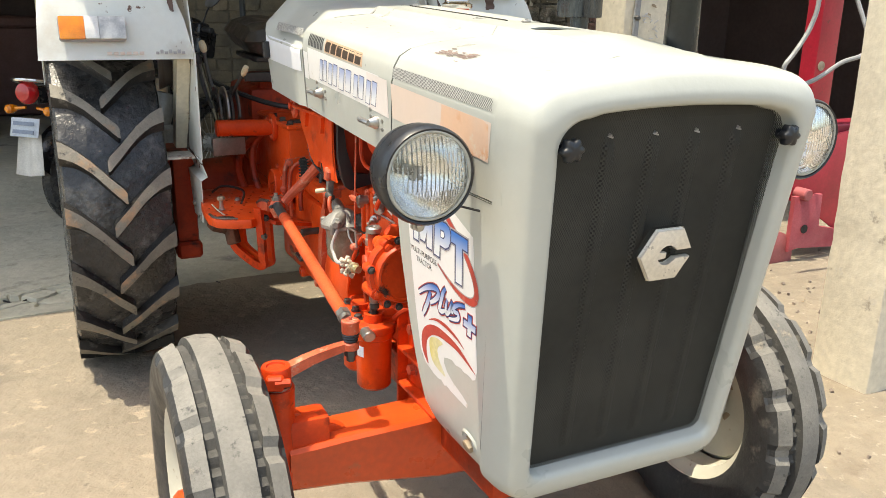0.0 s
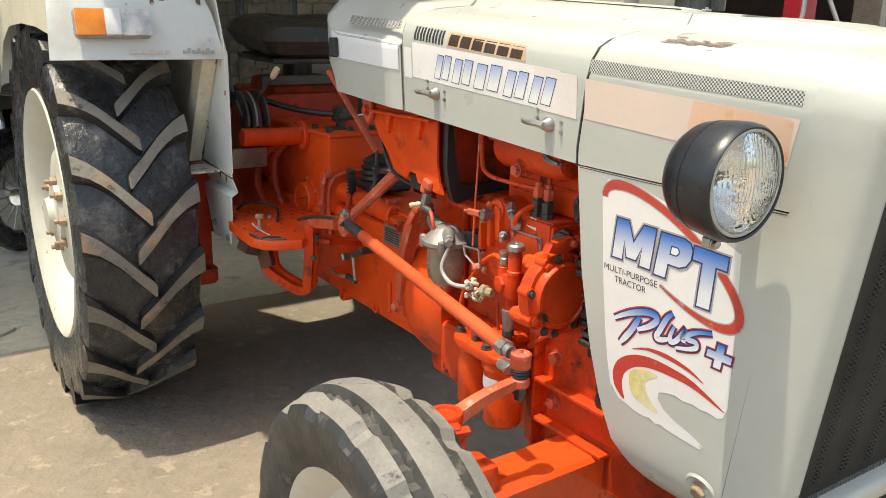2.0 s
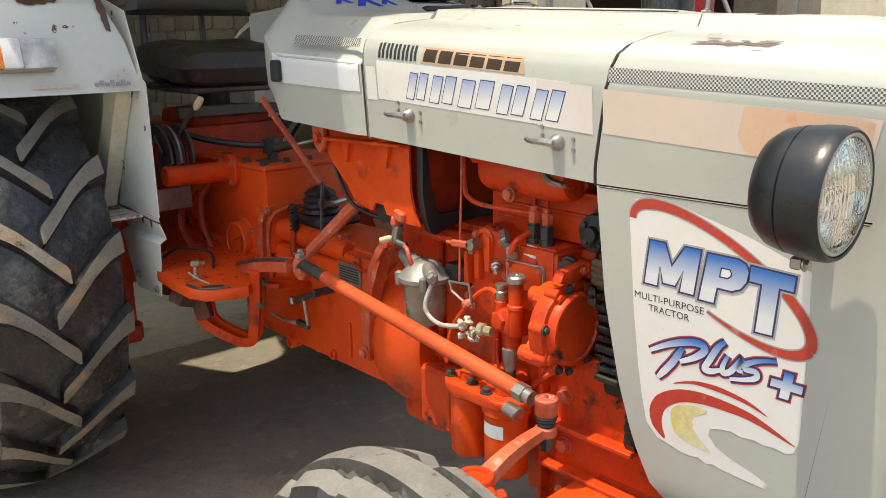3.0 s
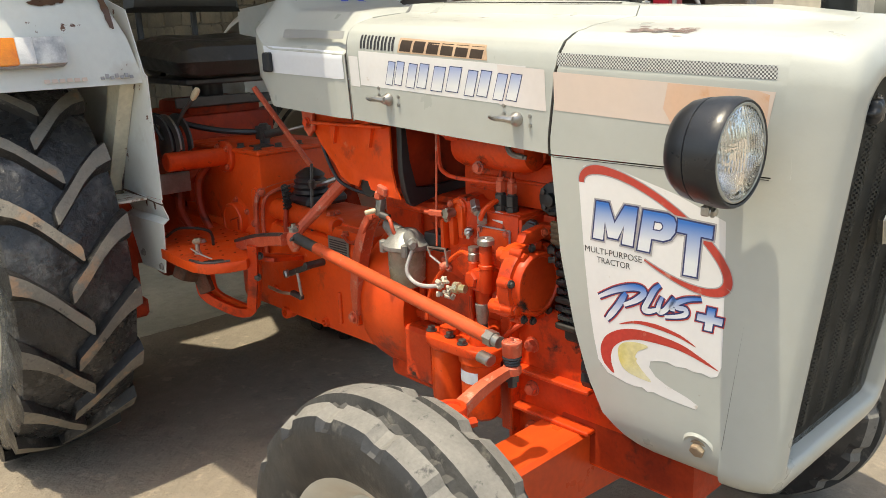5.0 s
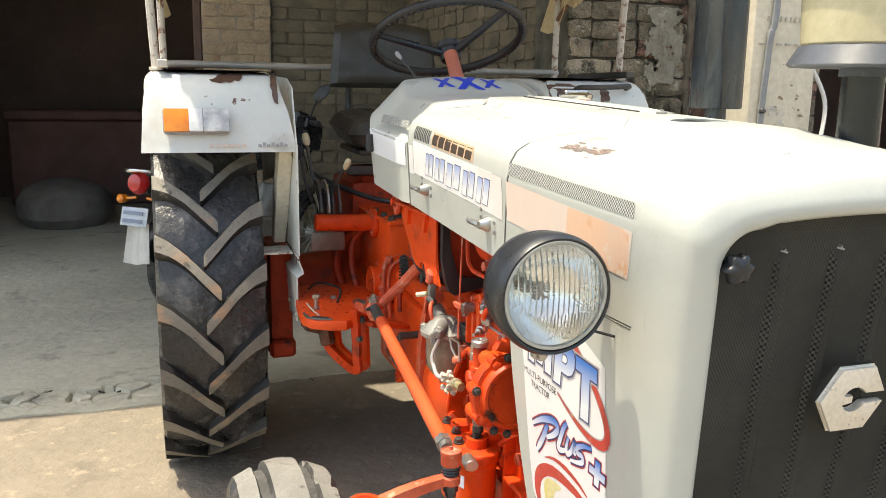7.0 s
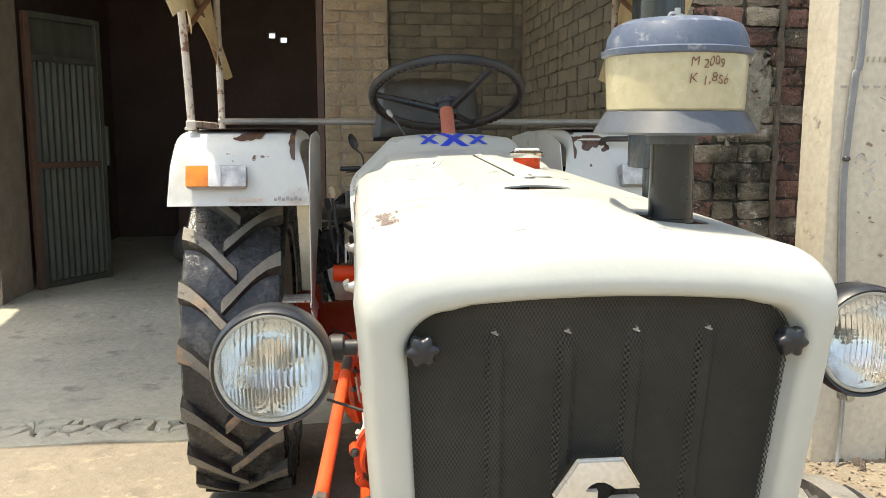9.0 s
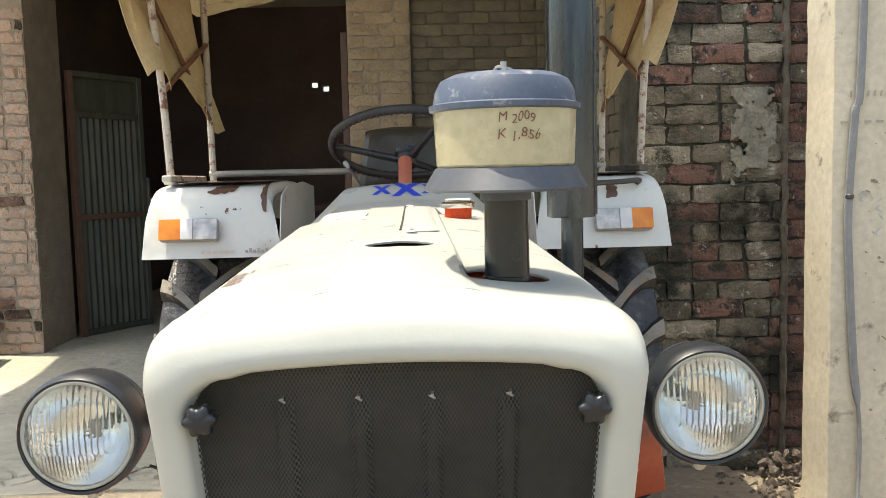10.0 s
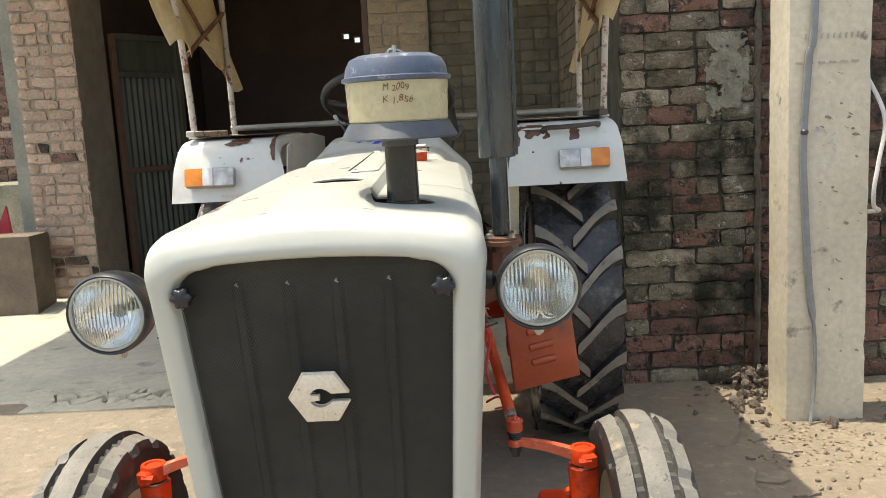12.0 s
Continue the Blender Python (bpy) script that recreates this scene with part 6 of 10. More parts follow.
for pts, x in (([(0.838, 0.770), (0.838, 0.830), (0.829, 0.836), (0.826, 0.770)], -0.192),
               ([(0.812, 0.782), (0.814, 0.838), (0.806, 0.846), (0.800, 0.838), (0.800, 0.782)], -0.190),
               ([(0.775, 0.800), (0.775, 0.866), (0.790, 0.872), (0.794, 0.862), (0.788, 0.800)], -0.187)):
    bm = B()
    prism(bm, [(-y, z) for y, z in pts], YZ(x), 0.022, bevel=0.003)
    part("cast_rib", bm, ORANGE_BRIGHT, gvn)
bm = B()
lathe(bm, (-0.170, 0.794, 0.860), (-1, 0, 0), [(0.022, 0), (0.022, 0.010), (0.019, 0.013), (0.012, 0.013), (0.011, 0.009), (0.0, 0.009)], 22, caps=(True, False))
part("governor_flange", bm, ORANGE_BRIGHT, gvn)
bm = B()
lathe(bm, (-0.168, 0.768, 0.752), (-1, 0, 0), [(0.036, 0), (0.036, 0.012), (0.031, 0.020), (0.012, 0.024), (0.0, 0.024)], 26, caps=(True, False))
part("rack_cap", bm, ORANGE, gvn)
bolts(gvn, [(-0.177, 0.841, 0.742), (-0.177, 0.828, 0.724), (-0.177, 0.752, 0.862), (-0.177, 0.742, 0.800), (-0.184, 0.811, 0.868), (-0.177, 0.745, 0.730)], (-1, 0, 0), 0.0062, 0.006, ORANGE_WORN)
bm = B()
box(bm, (-0.186, 0.687, 0.810), (0.009, 0.080, 0.048), bevel=0.003)
part("pump_cover", bm, ORANGE_BRIGHT, pump, "orange cover plate with chipped edges")
bm = B()
box(bm, (-0.187, 0.687, 0.8355), (0.005, 0.082, 0.002))
box(bm, (-0.187, 0.645, 0.810), (0.005, 0.002, 0.050))
box(bm, (-0.187, 0.729, 0.810), (0.005, 0.002, 0.050))
part("gasket", bm, GREYINK, pump, "pale gasket edge round the cover")
bolts(pump, [(-0.190, 0.722, 0.829), (-0.190, 0.652, 0.829), (-0.190, 0.722, 0.791), (-0.190, 0.652, 0.791)], (-1, 0, 0), 0.0055, 0.005, ORANGE_WORN)
for y in (0.692, 0.662):
    bm = B()
    rod(bm, (-0.160, y, 0.862), (-0.160, y, 0.878), 0.0135, seg=8)
    rod(bm, (-0.160, y, 0.878), (-0.160, y, 0.900), 0.0125, seg=6, chamfer=0.001)
    rod(bm, (-0.160, y, 0.900), (-0.160, y, 0.906), 0.0085, seg=12)
    part("delivery_valve", bm, DARKSTEEL, pump, "blackened steel delivery union")
    bm = B()
    rod(bm, (-0.160, y, 0.904), (-0.160, y, 0.926), 0.0105, seg=6, chamfer=0.001)
    rod(bm, (-0.160, y, 0.926), (-0.160, y, 0.934), 0.007, seg=12)
    part("union_nut", bm, ORANGE_WORN, pump)
pipe("injector_pipe", [(-0.160, 0.692, 0.932), (-0.160, 0.690, 0.948), (-0.160, 0.682, 0.962), (-0.16, 0.665, 0.972)], 0.004, ORANGE_DARK, pump)
pipe("injector_pipe", [(-0.160, 0.662, 0.932), (-0.160, 0.660, 0.950), (-0.160, 0.650, 0.966), (-0.16, 0.63, 0.976)], 0.004, ORANGE_DARK, pump)
pipe("injector_pipe", [(-0.19, 0.838, 1.06), (-0.19, 0.838, 1.00), (-0.19, 0.834, 0.950), (-0.189, 0.822, 0.934), (-0.186, 0.795, 0.926), (-0.172, 0.735, 0.922), (-0.160, 0.695, 0.920)], 0.0046, ORANGE, pump)
pipe("injector_pipe", [(-0.195, 0.712, 0.851), (-0.204, 0.705, 0.858), (-0.198, 0.700, 0.874), (-0.180, 0.695, 0.884), (-0.165, 0.693, 0.888)], 0.0055, ORANGE, pump)
bm = B()
rod(bm, (-0.178, 0.748, 0.880), (-0.194, 0.728, 0.868), 0.0105, seg=6, chamfer=0.002)
rod(bm, (-0.194, 0.728, 0.868), (-0.199, 0.721, 0.863), 0.007, seg=12)
part("union", bm, STEEL, pump, "bare steel banjo union")
bm = B()
rod(bm, (-0.184, 0.722, 0.860), (-0.200, 0.706, 0.847), 0.0115, seg=6, chamfer=0.002)
part("union", bm, ALUMINIUM, pump)
bm = B()
box(bm, (-0.179, 0.680, 0.857), (0.003, 0.030, 0.020), rot=(8, 25, 0), bevel=0.001)
part("tag", bm, mat("paper_tag", (0.66, 0.66, 0.64), rough=0.6), pump, "scuffed white paper tag")
bm = B()
lathe(bm, (-0.184, 0.760, 0.818), (-0.75, -0.66, -0.1), [(0.010, 0), (0.010, 0.010), (0.007, 0.012), (0.007, 0.020), (0.0035, 0.023), (0.0035, 0.040), (0.0, 0.041)], 10)
part("throttle_stop", bm, STEEL, pump)
bm = B()
lathe(bm, (-0.150, 0.620, 0.842), (-0.85, -0.5, 0), [(0.016, 0), (0.016, 0.016), (0.012, 0.018), (0.012, 0.026), (0.015, 0.028), (0.015, 0.036), (0.0, 0.038)], 8)
part("pump_cap", bm, DARKSTEEL, pump, "blackened end cap")
bm = B()
box(bm, (-0.208, 0.826, 0.851), (0.012, 0.050, 0.014), rot=(-4, 0, 0), bevel=0.003)
rod(bm, (-0.206, 0.848, 0.849), (-0.206, 0.866, 0.848), 0.0045, seg=8)
part("lever_bracket", bm, ORANGE_WORN, pump)
bm = B()
box(bm, (-0.205, 0.800, 0.850), (0.016, 0.010, 0.030), rot=(6, 0, 10), bevel=0.003)
rod(bm, (-0.214, 0.799, 0.853), (-0.190, 0.799, 0.853), 0.010, seg=14)
part("throttle_lever", bm, STEEL, pump, "worn steel throttle clevis")
bm = B()
for a, c in (((0.845, 0.778), (0.793, 0.782)), ((0.845, 0.778), (0.838, 0.760)), ((0.838, 0.760), (0.800, 0.744)), ((0.793, 0.782), (0.786, 0.745))):
    rod(bm, (-0.222, *a), (-0.222, *c), 0.0026, seg=6)
box(bm, (-0.214, 0.792, 0.762), (0.014, 0.004, 0.030), bevel=0.001)
part("linkage", bm, STEEL, pump, "rusty bent-strip linkage")
drum("linkage_nut", (-0.212, 0.796, 0.746), (-0.234, 0.796, 0.745), 0.0085, ORANGE_WORN, pump, seg=8)
pipe("throttle_rod", [(-0.205, 0.826, 1.03), (-0.207, 0.826, 0.95), (-0.209, 0.828, 0.87), (-0.210, 0.830, 0.780)], 0.0022, ORANGE_WORN, pump, "thin steel throttle rod")
pipe("overflow_pipe", [(-0.222, 0.722, 0.780), (-0.216, 0.748, 0.782), (-0.215, 0.784, 0.760), (-0.215, 0.823, 0.716), (-0.215, 0.848, 0.680), (-0.218, 0.857, 0.640), (-0.222, 0.858, 0.612)], 0.0046, ORANGE_BRIGHT, pump)
pipe("drip_pipe", [(-0.232, 0.712, 0.700), (-0.232, 0.712, 0.670), (-0.230, 0.708, 0.640)], 0.003, ORANGE_DARK, pump)
pipe("breather_pipe", [(-0.15, 0.640, 0.640), (-0.17, 0.655, 0.625), (-0.175, 0.675, 0.605)], 0.006, ORANGE_DARK, pump)

SET[:] = [0.030, 0.0]
FIT[0] = grown((-0.24, 0.67, 0.75), (0.88, 0.90, 0.95), (-0.218, 0.696, 0.757))
# lift pump: two upright barrels
bm = B()
box(bm, (-0.225, 0.665, 0.755), (0.055, 0.06, 0.05), bevel=0.012, seg=2)
lathe(bm, (-0.245, 0.648, 0.735), (0, 0, 1), [(0.014, 0), (0.0155, 0.003), (0.0155, 0.05), (0.0175, 0.052), (0.0175, 0.058), (0.0145, 0.060), (0.0145, 0.10)], 18)
lathe(bm, (-0.235, 0.695, 0.735), (0, 0, 1), [(0.014, 0), (0.014, 0.055), (0.011, 0.058)], 16)
lathe(bm, (-0.245, 0.688, 0.755), (-1, 0.1, 0), [(0.02, 0), (0.02, 0.008), (0.017, 0.012), (0.0, 0.013)], 6)
lathe(bm, (-0.225, 0.675, 0.70), (0, 0, 1), [(0.018, 0), (0.02, 0.03)], 16)
lp = part("lift_pump", bm, ORANGE, tractor, "orange fuel lift pump with a priming plunger")
bm = B()
lathe(bm, (-0.245, 0.648, 0.835), (0, 0, 1), [(0.012, 0), (0.019, 0.002), (0.0195, 0.012), (0.016, 0.016), (0.006, 0.016), (0.004, 0.013)], 20)
part("primer_cap", bm, STEEL, lp)
bm = B()
lathe(bm, (-0.235, 0.695, 0.793), (0, 0, 1), [(0.012, 0), (0.0135, 0.003), (0.0135, 0.016), (0.011, 0.018), (0.0125, 0.02), (0.0125, 0.03), (0.0, 0.031)], 12)
part("valve_cap", bm, STEEL, lp)
bm = B()
lathe(bm, (-0.235, 0.672, 0.652), (0, 0, 1), [(0.010, 0), (0.012, 0.01), (0.0135, 0.012), (0.0165, 0.05)], 14)
part("settling_cup", bm, ALUMINIUM, lp)
bm = B()
lathe(bm, (-0.235, 0.672, 0.645), (0, 0, 1), [(0.013, 0), (0.013, 0.012)], 14)
part("cup_ring", bm, DARKSTEEL, lp)
FIT[0] = grown((0, 0, 0), (1, 1, 1), (0.0, -0.012, 0.012))
# wrapped white-and-brass pipe unions
bm = B()
lathe(bm, (-0.25, 0.755, 0.735), (0.2, -1, 0), [(0.006, 0), (0.012, 0.003), (0.013, 0.014), (0.009, 0.017), (0.009, 0.030)], 8)
un = part("brass_union", bm, mat("tarnished_brass", (0.42, 0.36, 0.16), (0.5, 0.47, 0.36), 0.35, 0.6, scale=40), tractor, "tarnished brass union wrapped in tape")
bm = B()
rng2 = random.Random(4)
for k in range(22):
    c = Vector((-0.256, 0.772, 0.735)) + Vector((rng2.uniform(-0.01, 0.01), rng2.uniform(-0.018, 0.016), rng2.uniform(-0.024, 0.014)))
    box(bm, c, (0.011, rng2.uniform(0.006, 0.013), rng2.uniform(0.004, 0.010)), rot=(rng2.uniform(0, 90), rng2.uniform(0, 90), 0), bevel=0.002)
part("tape_wrap", bm, mat("dirty_white_tape", (0.62, 0.58, 0.48), (0.5, 0.46, 0.36), 0.7, scale=30), un)

FIT[0] = grown((-0.240, 0.955, 0.705), (1.0, 1.0, 1.14), (-0.203, 0.936, 0.757))
# sediment bowl: cast head, clear bowl, bent pipe
bc = Vector((-0.240, 0.955, 0))
bm = B()
lathe(bm, bc + Vector((0, 0, 0.735)), (0, 0, 1), [(0.050, 0), (0.054, 0.003), (0.054, 0.010), (0.046, 0.016), (0.030, 0.030), (0.022, 0.036), (0.0, 0.038)], 32)
for k in range(4):
    a = radians(45 + 90 * k)
    lathe(bm, bc + Vector((0.051 * math.cos(a), 0.051 * math.sin(a), 0.728)), (0, 0, 1), [(0.008, 0), (0.009, 0.004), (0.009, 0.022), (0.0, 0.026)], 10)
rod(bm, bc + Vector((-0.01, -0.02, 0.760)), bc + Vector((-0.035, -0.06, 0.757)), 0.014, 0.012, seg=14, chamfer=0.002)
rod(bm, bc + Vector((0.0, 0.02, 0.755)), bc + Vector((0.01, 0.075, 0.77)), 0.02, 0.013, seg=14)
sed = part("sediment_bowl", bm, ALUMINIUM, tractor, "cast aluminium fuel sediment bowl")
bm = B()
lathe(bm, bc + Vector((0, 0, 0.656)), (0, 0, 1), [(0.012, 0), (0.028, 0.003), (0.040, 0.018), (0.042, 0.045), (0.042, 0.079)], 32, caps=(True, False))
part("bowl", bm, mat("cloudy_bowl", (0.33, 0.30, 0.22), (0.20, 0.175, 0.12), 0.25, scale=12, coat=0.4), sed, "cloudy fuel bowl")
drum("drain_plug", bc + Vector((0, 0, 0.640)), bc + Vector((0, 0, 0.658)), 0.012, ORANGE_WORN, sed, chamfer=0.002)
drum("union", bc + Vector((-0.034, -0.058, 0.757)), bc + Vector((-0.042, -0.071, 0.756)), 0.011, ALUMINIUM, sed, seg=6)
pipe("fuel_pipe", [bc + Vector((-0.030, -0.055, 0.745)), bc + Vector((-0.045, -0.05, 0.71)), bc + Vector((-0.045, -0.065, 0.69)), bc + Vector((-0.052, -0.11, 0.688)), (-0.288, 0.79, 0.698)], 0.0042, mat("grey_fuel_hose", (0.5, 0.5, 0.48), rough=0.5), sed)
blk("relay", bc + Vector((0.045, -0.07, 0.752)), (0.05, 0.07, 0.035), BLACK, bevel=0.006, parent=sed)
FIT[0] = grown((0, 0, 0), (1, 1, 1), (-0.010, -0.034, 0.028))
# fuel tap and pipes above
blk("fuel_tap", (-0.20, 1.045, 0.842), (0.017, 0.017, 0.042), ALUMINIUM, rot=(15, 0, 0), bevel=0.004)
drum("tap_handle", (-0.210, 1.05, 0.835), (-0.232, 1.062, 0.831), 0.0058, IVORY, chamfer=0.002)
blk("tap_union", (-0.20, 1.04, 0.870), (0.014, 0.014, 0.02), ORANGE_WORN, bevel=0.004)
drum("tap_union", (-0.205, 1.01, 0.822), (-0.21, 1.035, 0.828), 0.0085, DARKSTEEL, chamfer=0.002)
pipe("fuel_pipe", [(-0.21, 1.01, 0.824), (-0.22, 0.99, 0.822), (-0.222, 0.98, 0.805), (-0.215, 0.975, 0.782)], 0.0045, ORANGE_WORN)
FIT[0] = None
SET[:] = [0.0, 0.0]
pipe("fuel_pipe", [(-0.17, 0.97, 0.845), (-0.175, 0.92, 0.842), (-0.185, 0.87, 0.845)], 0.0065, ORANGE)
pipe("fuel_pipe", [(-0.15, 1.24, 0.725), (-0.17, 1.19, 0.72), (-0.19, 1.12, 0.745), (-0.205, 1.06, 0.795), (-0.208, 1.035, 0.815)], 0.0038, ORANGE_DARK)
pipe("column_rod", [(-0.165, 1.58, 1.085), (-0.12, 1.52, 0.975), (-0.080, 1.466, 0.876)], 0.0078, ORANGE_WORN, label="worn orange control rod")
pipe("column_rod", [(-0.078, 1.463, 0.878), (-0.092, 1.452, 0.80), (-0.105, 1.443, 0.70), (-0.12, 1.435, 0.60)], 0.0045, DARKSTEEL)
drum("rod_clamp", (-0.086, 1.455, 0.812), (-0.090, 1.452, 0.836), 0.011, DARKSTEEL, seg=8)
bm = B()
tube(bm, [(-0.088, 1.455, 0.822), (-0.05, 1.44, 0.825), (-0.02, 1.40, 0.85), (-0.02, 1.38, 0.90)], 0.008, seg=8)
part("shift_link", bm, STEEL, tractor)
bm = B()
prism(bm, [(-1.035, 0.805), (-1.060, 0.802), (-1.085, 0.77), (-1.112, 0.70), (-1.128, 0.63), (-1.135, 0.55), (-1.155, 0.55), (-1.160, 0.62), (-1.148, 0.68), (-1.125, 0.745), (-1.100, 0.79), (-1.072, 0.822), (-1.04, 0.825)], Matrix(((0, 0, 1, -0.20), (-1, 0, 0, 0), (0, 1, 0, 0), (0, 0, 0, 1))), 0.03, bevel=0.003)
rb = part("bell_rib", bm, ORANGE_WORN, tractor, "curved orange casting rib")
bolts(rb, [(-0.203, 1.145, 0.545), (-0.203, 1.05, 0.815)], (-1, 0, 0), 0.012, 0.010)
bm = B()
box(bm, (-0.02, 1.54, 0.765), (0.14, 0.13, 0.03), bevel=0.01)
lathe(bm, (-0.032, 1.542, 0.778), (0, 0, 1), [(0.045, 0), (0.052, 0.008), (0.046, 0.016), (0.050, 0.024), (0.043, 0.032), (0.047, 0.040), (0.039, 0.048), (0.042, 0.056), (0.034, 0.064), (0.015, 0.075)], 24)
part("boot", bm, BLACK, tractor, "black ribbed rubber boot")
# data plate with engraved rows
bm = B()
box(bm, (-0.1275, 1.295, 0.681), (0.003, 0.088, 0.052), bevel=0.001)
dp = part("data_plate", bm, PLATEGREY, tractor, "grey riveted data plate with unreadable rows")
bm = B()
for k in range(6):
    box(bm, (-0.1295, 1.295, 0.698 - 0.0065 * k), (0.001, 0.072, 0.0028))
part("data_rows", bm, BLACKINK, dp)
SET[:] = [0.030, 0.0]
FIT[0] = grown((-0.235, 0.755, 0.585), (1.1, 1.12, 0.95), (-0.212, 0.752, 0.604))
# twin oil filters
bm = B()
prism(bm, rounded(0.085, 0.175, 0.04, 5), Matrix.Translation((-0.235, 0.755, 0.585)), 0.020, bevel=0.004)
rod(bm, (-0.235, 0.715, 0.60), (-0.235, 0.715, 0.625), 0.02, seg=16)
rod(bm, (-0.235, 0.795, 0.60), (-0.235, 0.795, 0.62), 0.02, seg=16)
box(bm, (-0.185, 0.755, 0.60), (0.08, 0.08, 0.045), bevel=0.01)
oil = part("filter_head", bm, ORANGE, tractor, "orange twin oil filter head")
bolts(oil, [(-0.235, 0.715, 0.624), (-0.25, 0.78, 0.606), (-0.262, 0.735, 0.606), (-0.25, 0.83, 0.606)], (0, 0, 1), 0.008, 0.010, DARKSTEEL)
drum("banjo_bolt", (-0.265, 0.66, 0.592), (-0.262, 0.69, 0.594), 0.013, STEEL, oil, chamfer=0.002)
for y, z in ((0.795, 0.445), (0.715, 0.435)):
    bm = B()
    lathe(bm, (-0.235, y, z), (0, 0, 1), [(0.012, 0.0), (0.030, 0.002), (0.036, 0.010), (0.037, 0.13), (0.041, 0.134), (0.041, 0.15)], 28)
    c = part("filter_canister", bm, ORANGE_BRIGHT, oil, "orange filter canister")
    drum("drain_nut", (-0.235, y, z - 0.012), (-0.235, y, z + 0.002), 0.008, ORANGE_DARK, oil, seg=6, chamfer=0.001)
bm = B()
for k in range(8):
    a0, a1 = radians(215 - 9 * k), radians(215 - 9 * (k + 1))
    r = 0.0376
    bm.faces.new([bm.verts.new((-0.235 + r * math.cos(a), 0.715 + r * math.sin(a), z)) for a, z in ((a0, 0.525), (a1, 0.525), (a1, 0.552), (a0, 0.552))])
part("filter_label", bm, mat("pale_blue_label", (0.62, 0.68, 0.75), rough=0.5), oil, "pale torn paper label")

FIT[0] = None
SET[:] = [0.0, 0.0]
# orange shield under the bonnet with a top rail and gussets
bm = B()
sh = [(1.275, 1.07), (0.955, 1.06), (0.955, 0.93), (0.945, 0.893), (0.930, 0.868), (0.96, 0.868), (1.010, 0.876), (1.030, 0.878), (1.038, 0.898), (1.066, 0.898), (1.075, 0.880), (1.105, 0.884), (1.137, 0.897), (1.156, 0.922), (1.21, 0.967), (1.235, 1.00), (1.26, 1.03)]
prism(bm, [(-y, z) for y, z in sh], Matrix(((0, 0, 1, -0.220), (-1, 0, 0, 0), (0, 1, 0, 0), (0, 0, 0, 1))), 0.005, bevel=0.001)
shield = part("side_shield", bm, ORANGE_BRIGHT, tractor, "orange sheet-metal side shield")
bm = B()
box(bm, (-0.231, 1.085, 1.021), (0.024, 0.26, 0.007), rot=(-1, 0, 0), bevel=0.002)
for y in (1.035, 1.165):
    prism(bm, [(0, 0), (0.03, 0), (0.018, -0.045)], Matrix(((0, 0, 1, -0.229), (-1, 0, 0, y), (0, 1, 0, 1.019), (0, 0, 0, 1))), 0.009)
part("shield_rail", bm, ORANGE_BRIGHT, shield)
bm = B()
prism(bm, [(-y, z) for y, z in ((1.262, 1.06), (1.215, 1.05), (1.218, 1.0), (1.235, 0.985), (1.252, 1.0))], Matrix(((0, 0, 1, -0.236), (-1, 0, 0, 0), (0, 1, 0, 0), (0, 0, 0, 1))), 0.012, bevel=0.003)
lug = part("shield_lug", bm, ORANGE_WORN, shield)
bolts(shield, [(-0.237, 1.234, 1.018)], (-1, 0, 0), 0.010, 0.008, ORANGE)
# Solid dark disc behind the notch; its colour stands in for the shaded gap.
bm = B()
lathe(bm, (-0.205, 1.050, 0.884), (-1, 0, 0), [(0.026, 0), (0.026, 0.006), (0.0, 0.006)], 18)
part("shield_hole", bm, SEAM, shield)
bm = B()
box(bm, (-0.222, 0.985, 0.882), (0.014, 0.032, 0.022), rot=(12, 0, 0), bevel=0.004)
box(bm, (-0.215, 1.008, 0.868), (0.018, 0.018, 0.02), rot=(12, 0, 20), bevel=0.004)
part("drain_boss", bm, ORANGE_WORN, shield)
pipe("shield_cable", [(-0.205, 1.235, 0.985), (-0.205, 1.214, 0.942), (-0.205, 1.19, 0.905), (-0.206, 1.160, 0.880), (-0.206, 1.10, 0.866), (-0.203, 1.04, 0.862)], 0.0042, BLACK, shield, "black cable under the shield")
blk("fuel_tank", (0.0, 1.085, 0.995), (0.39, 0.29, 0.23), ORANGE_DARK, bevel=0.02, label="dark red fuel tank under the bonnet")
bm = B()
prism(bm, [(-0.216, 1.06), (-0.206, 1.06), (-0.195, 0.95), (-0.180, 0.888), (-0.14, 0.884), (-0.02, 0.890), (-0.02, 0.868), (-0.12, 0.862), (-0.186, 0.848), (-0.198, 0.856), (-0.210, 0.885), (-0.216, 0.93)], pose(0, 0.938, 0, 90, 0, 0), 0.016, bevel=0.002)
part("tank_strap", bm, BLACK, tractor, "black rubber tank cradle")
SET[:] = [0.0, 0.0]
# linkage by the clutch: a flat lever on a shaft, an upright rod and a lower pull rod
bm = B()
rod(bm, (-0.12, 1.372, 0.628), (-0.185, 1.372, 0.628), 0.010, seg=14, chamfer=0.002)
box(bm, (-0.170, 1.418, 0.607), (0.012, 0.110, 0.016), rot=(-22, 0, 0), bevel=0.003)
clu = part("clutch_lever", bm, DARKSTEEL, tractor, "greasy steel clutch lever")
pipe("upright_rod", [(-0.172, 1.432, 0.604), (-0.172, 1.424, 0.565), (-0.172, 1.418, 0.532)], 0.0042, STEEL, clu)
pipe("pull_rod", [(-0.15, 1.62, 0.512), (-0.172, 1.52, 0.522), (-0.172, 1.462, 0.530)], 0.0048, NUT, clu)
bm = B()
box(bm, (-0.172, 1.440, 0.531), (0.016, 0.050, 0.014), rot=(6, 0, 0), bevel=0.003)
part("clevis", bm, DARKSTEEL, clu)
bm = B()
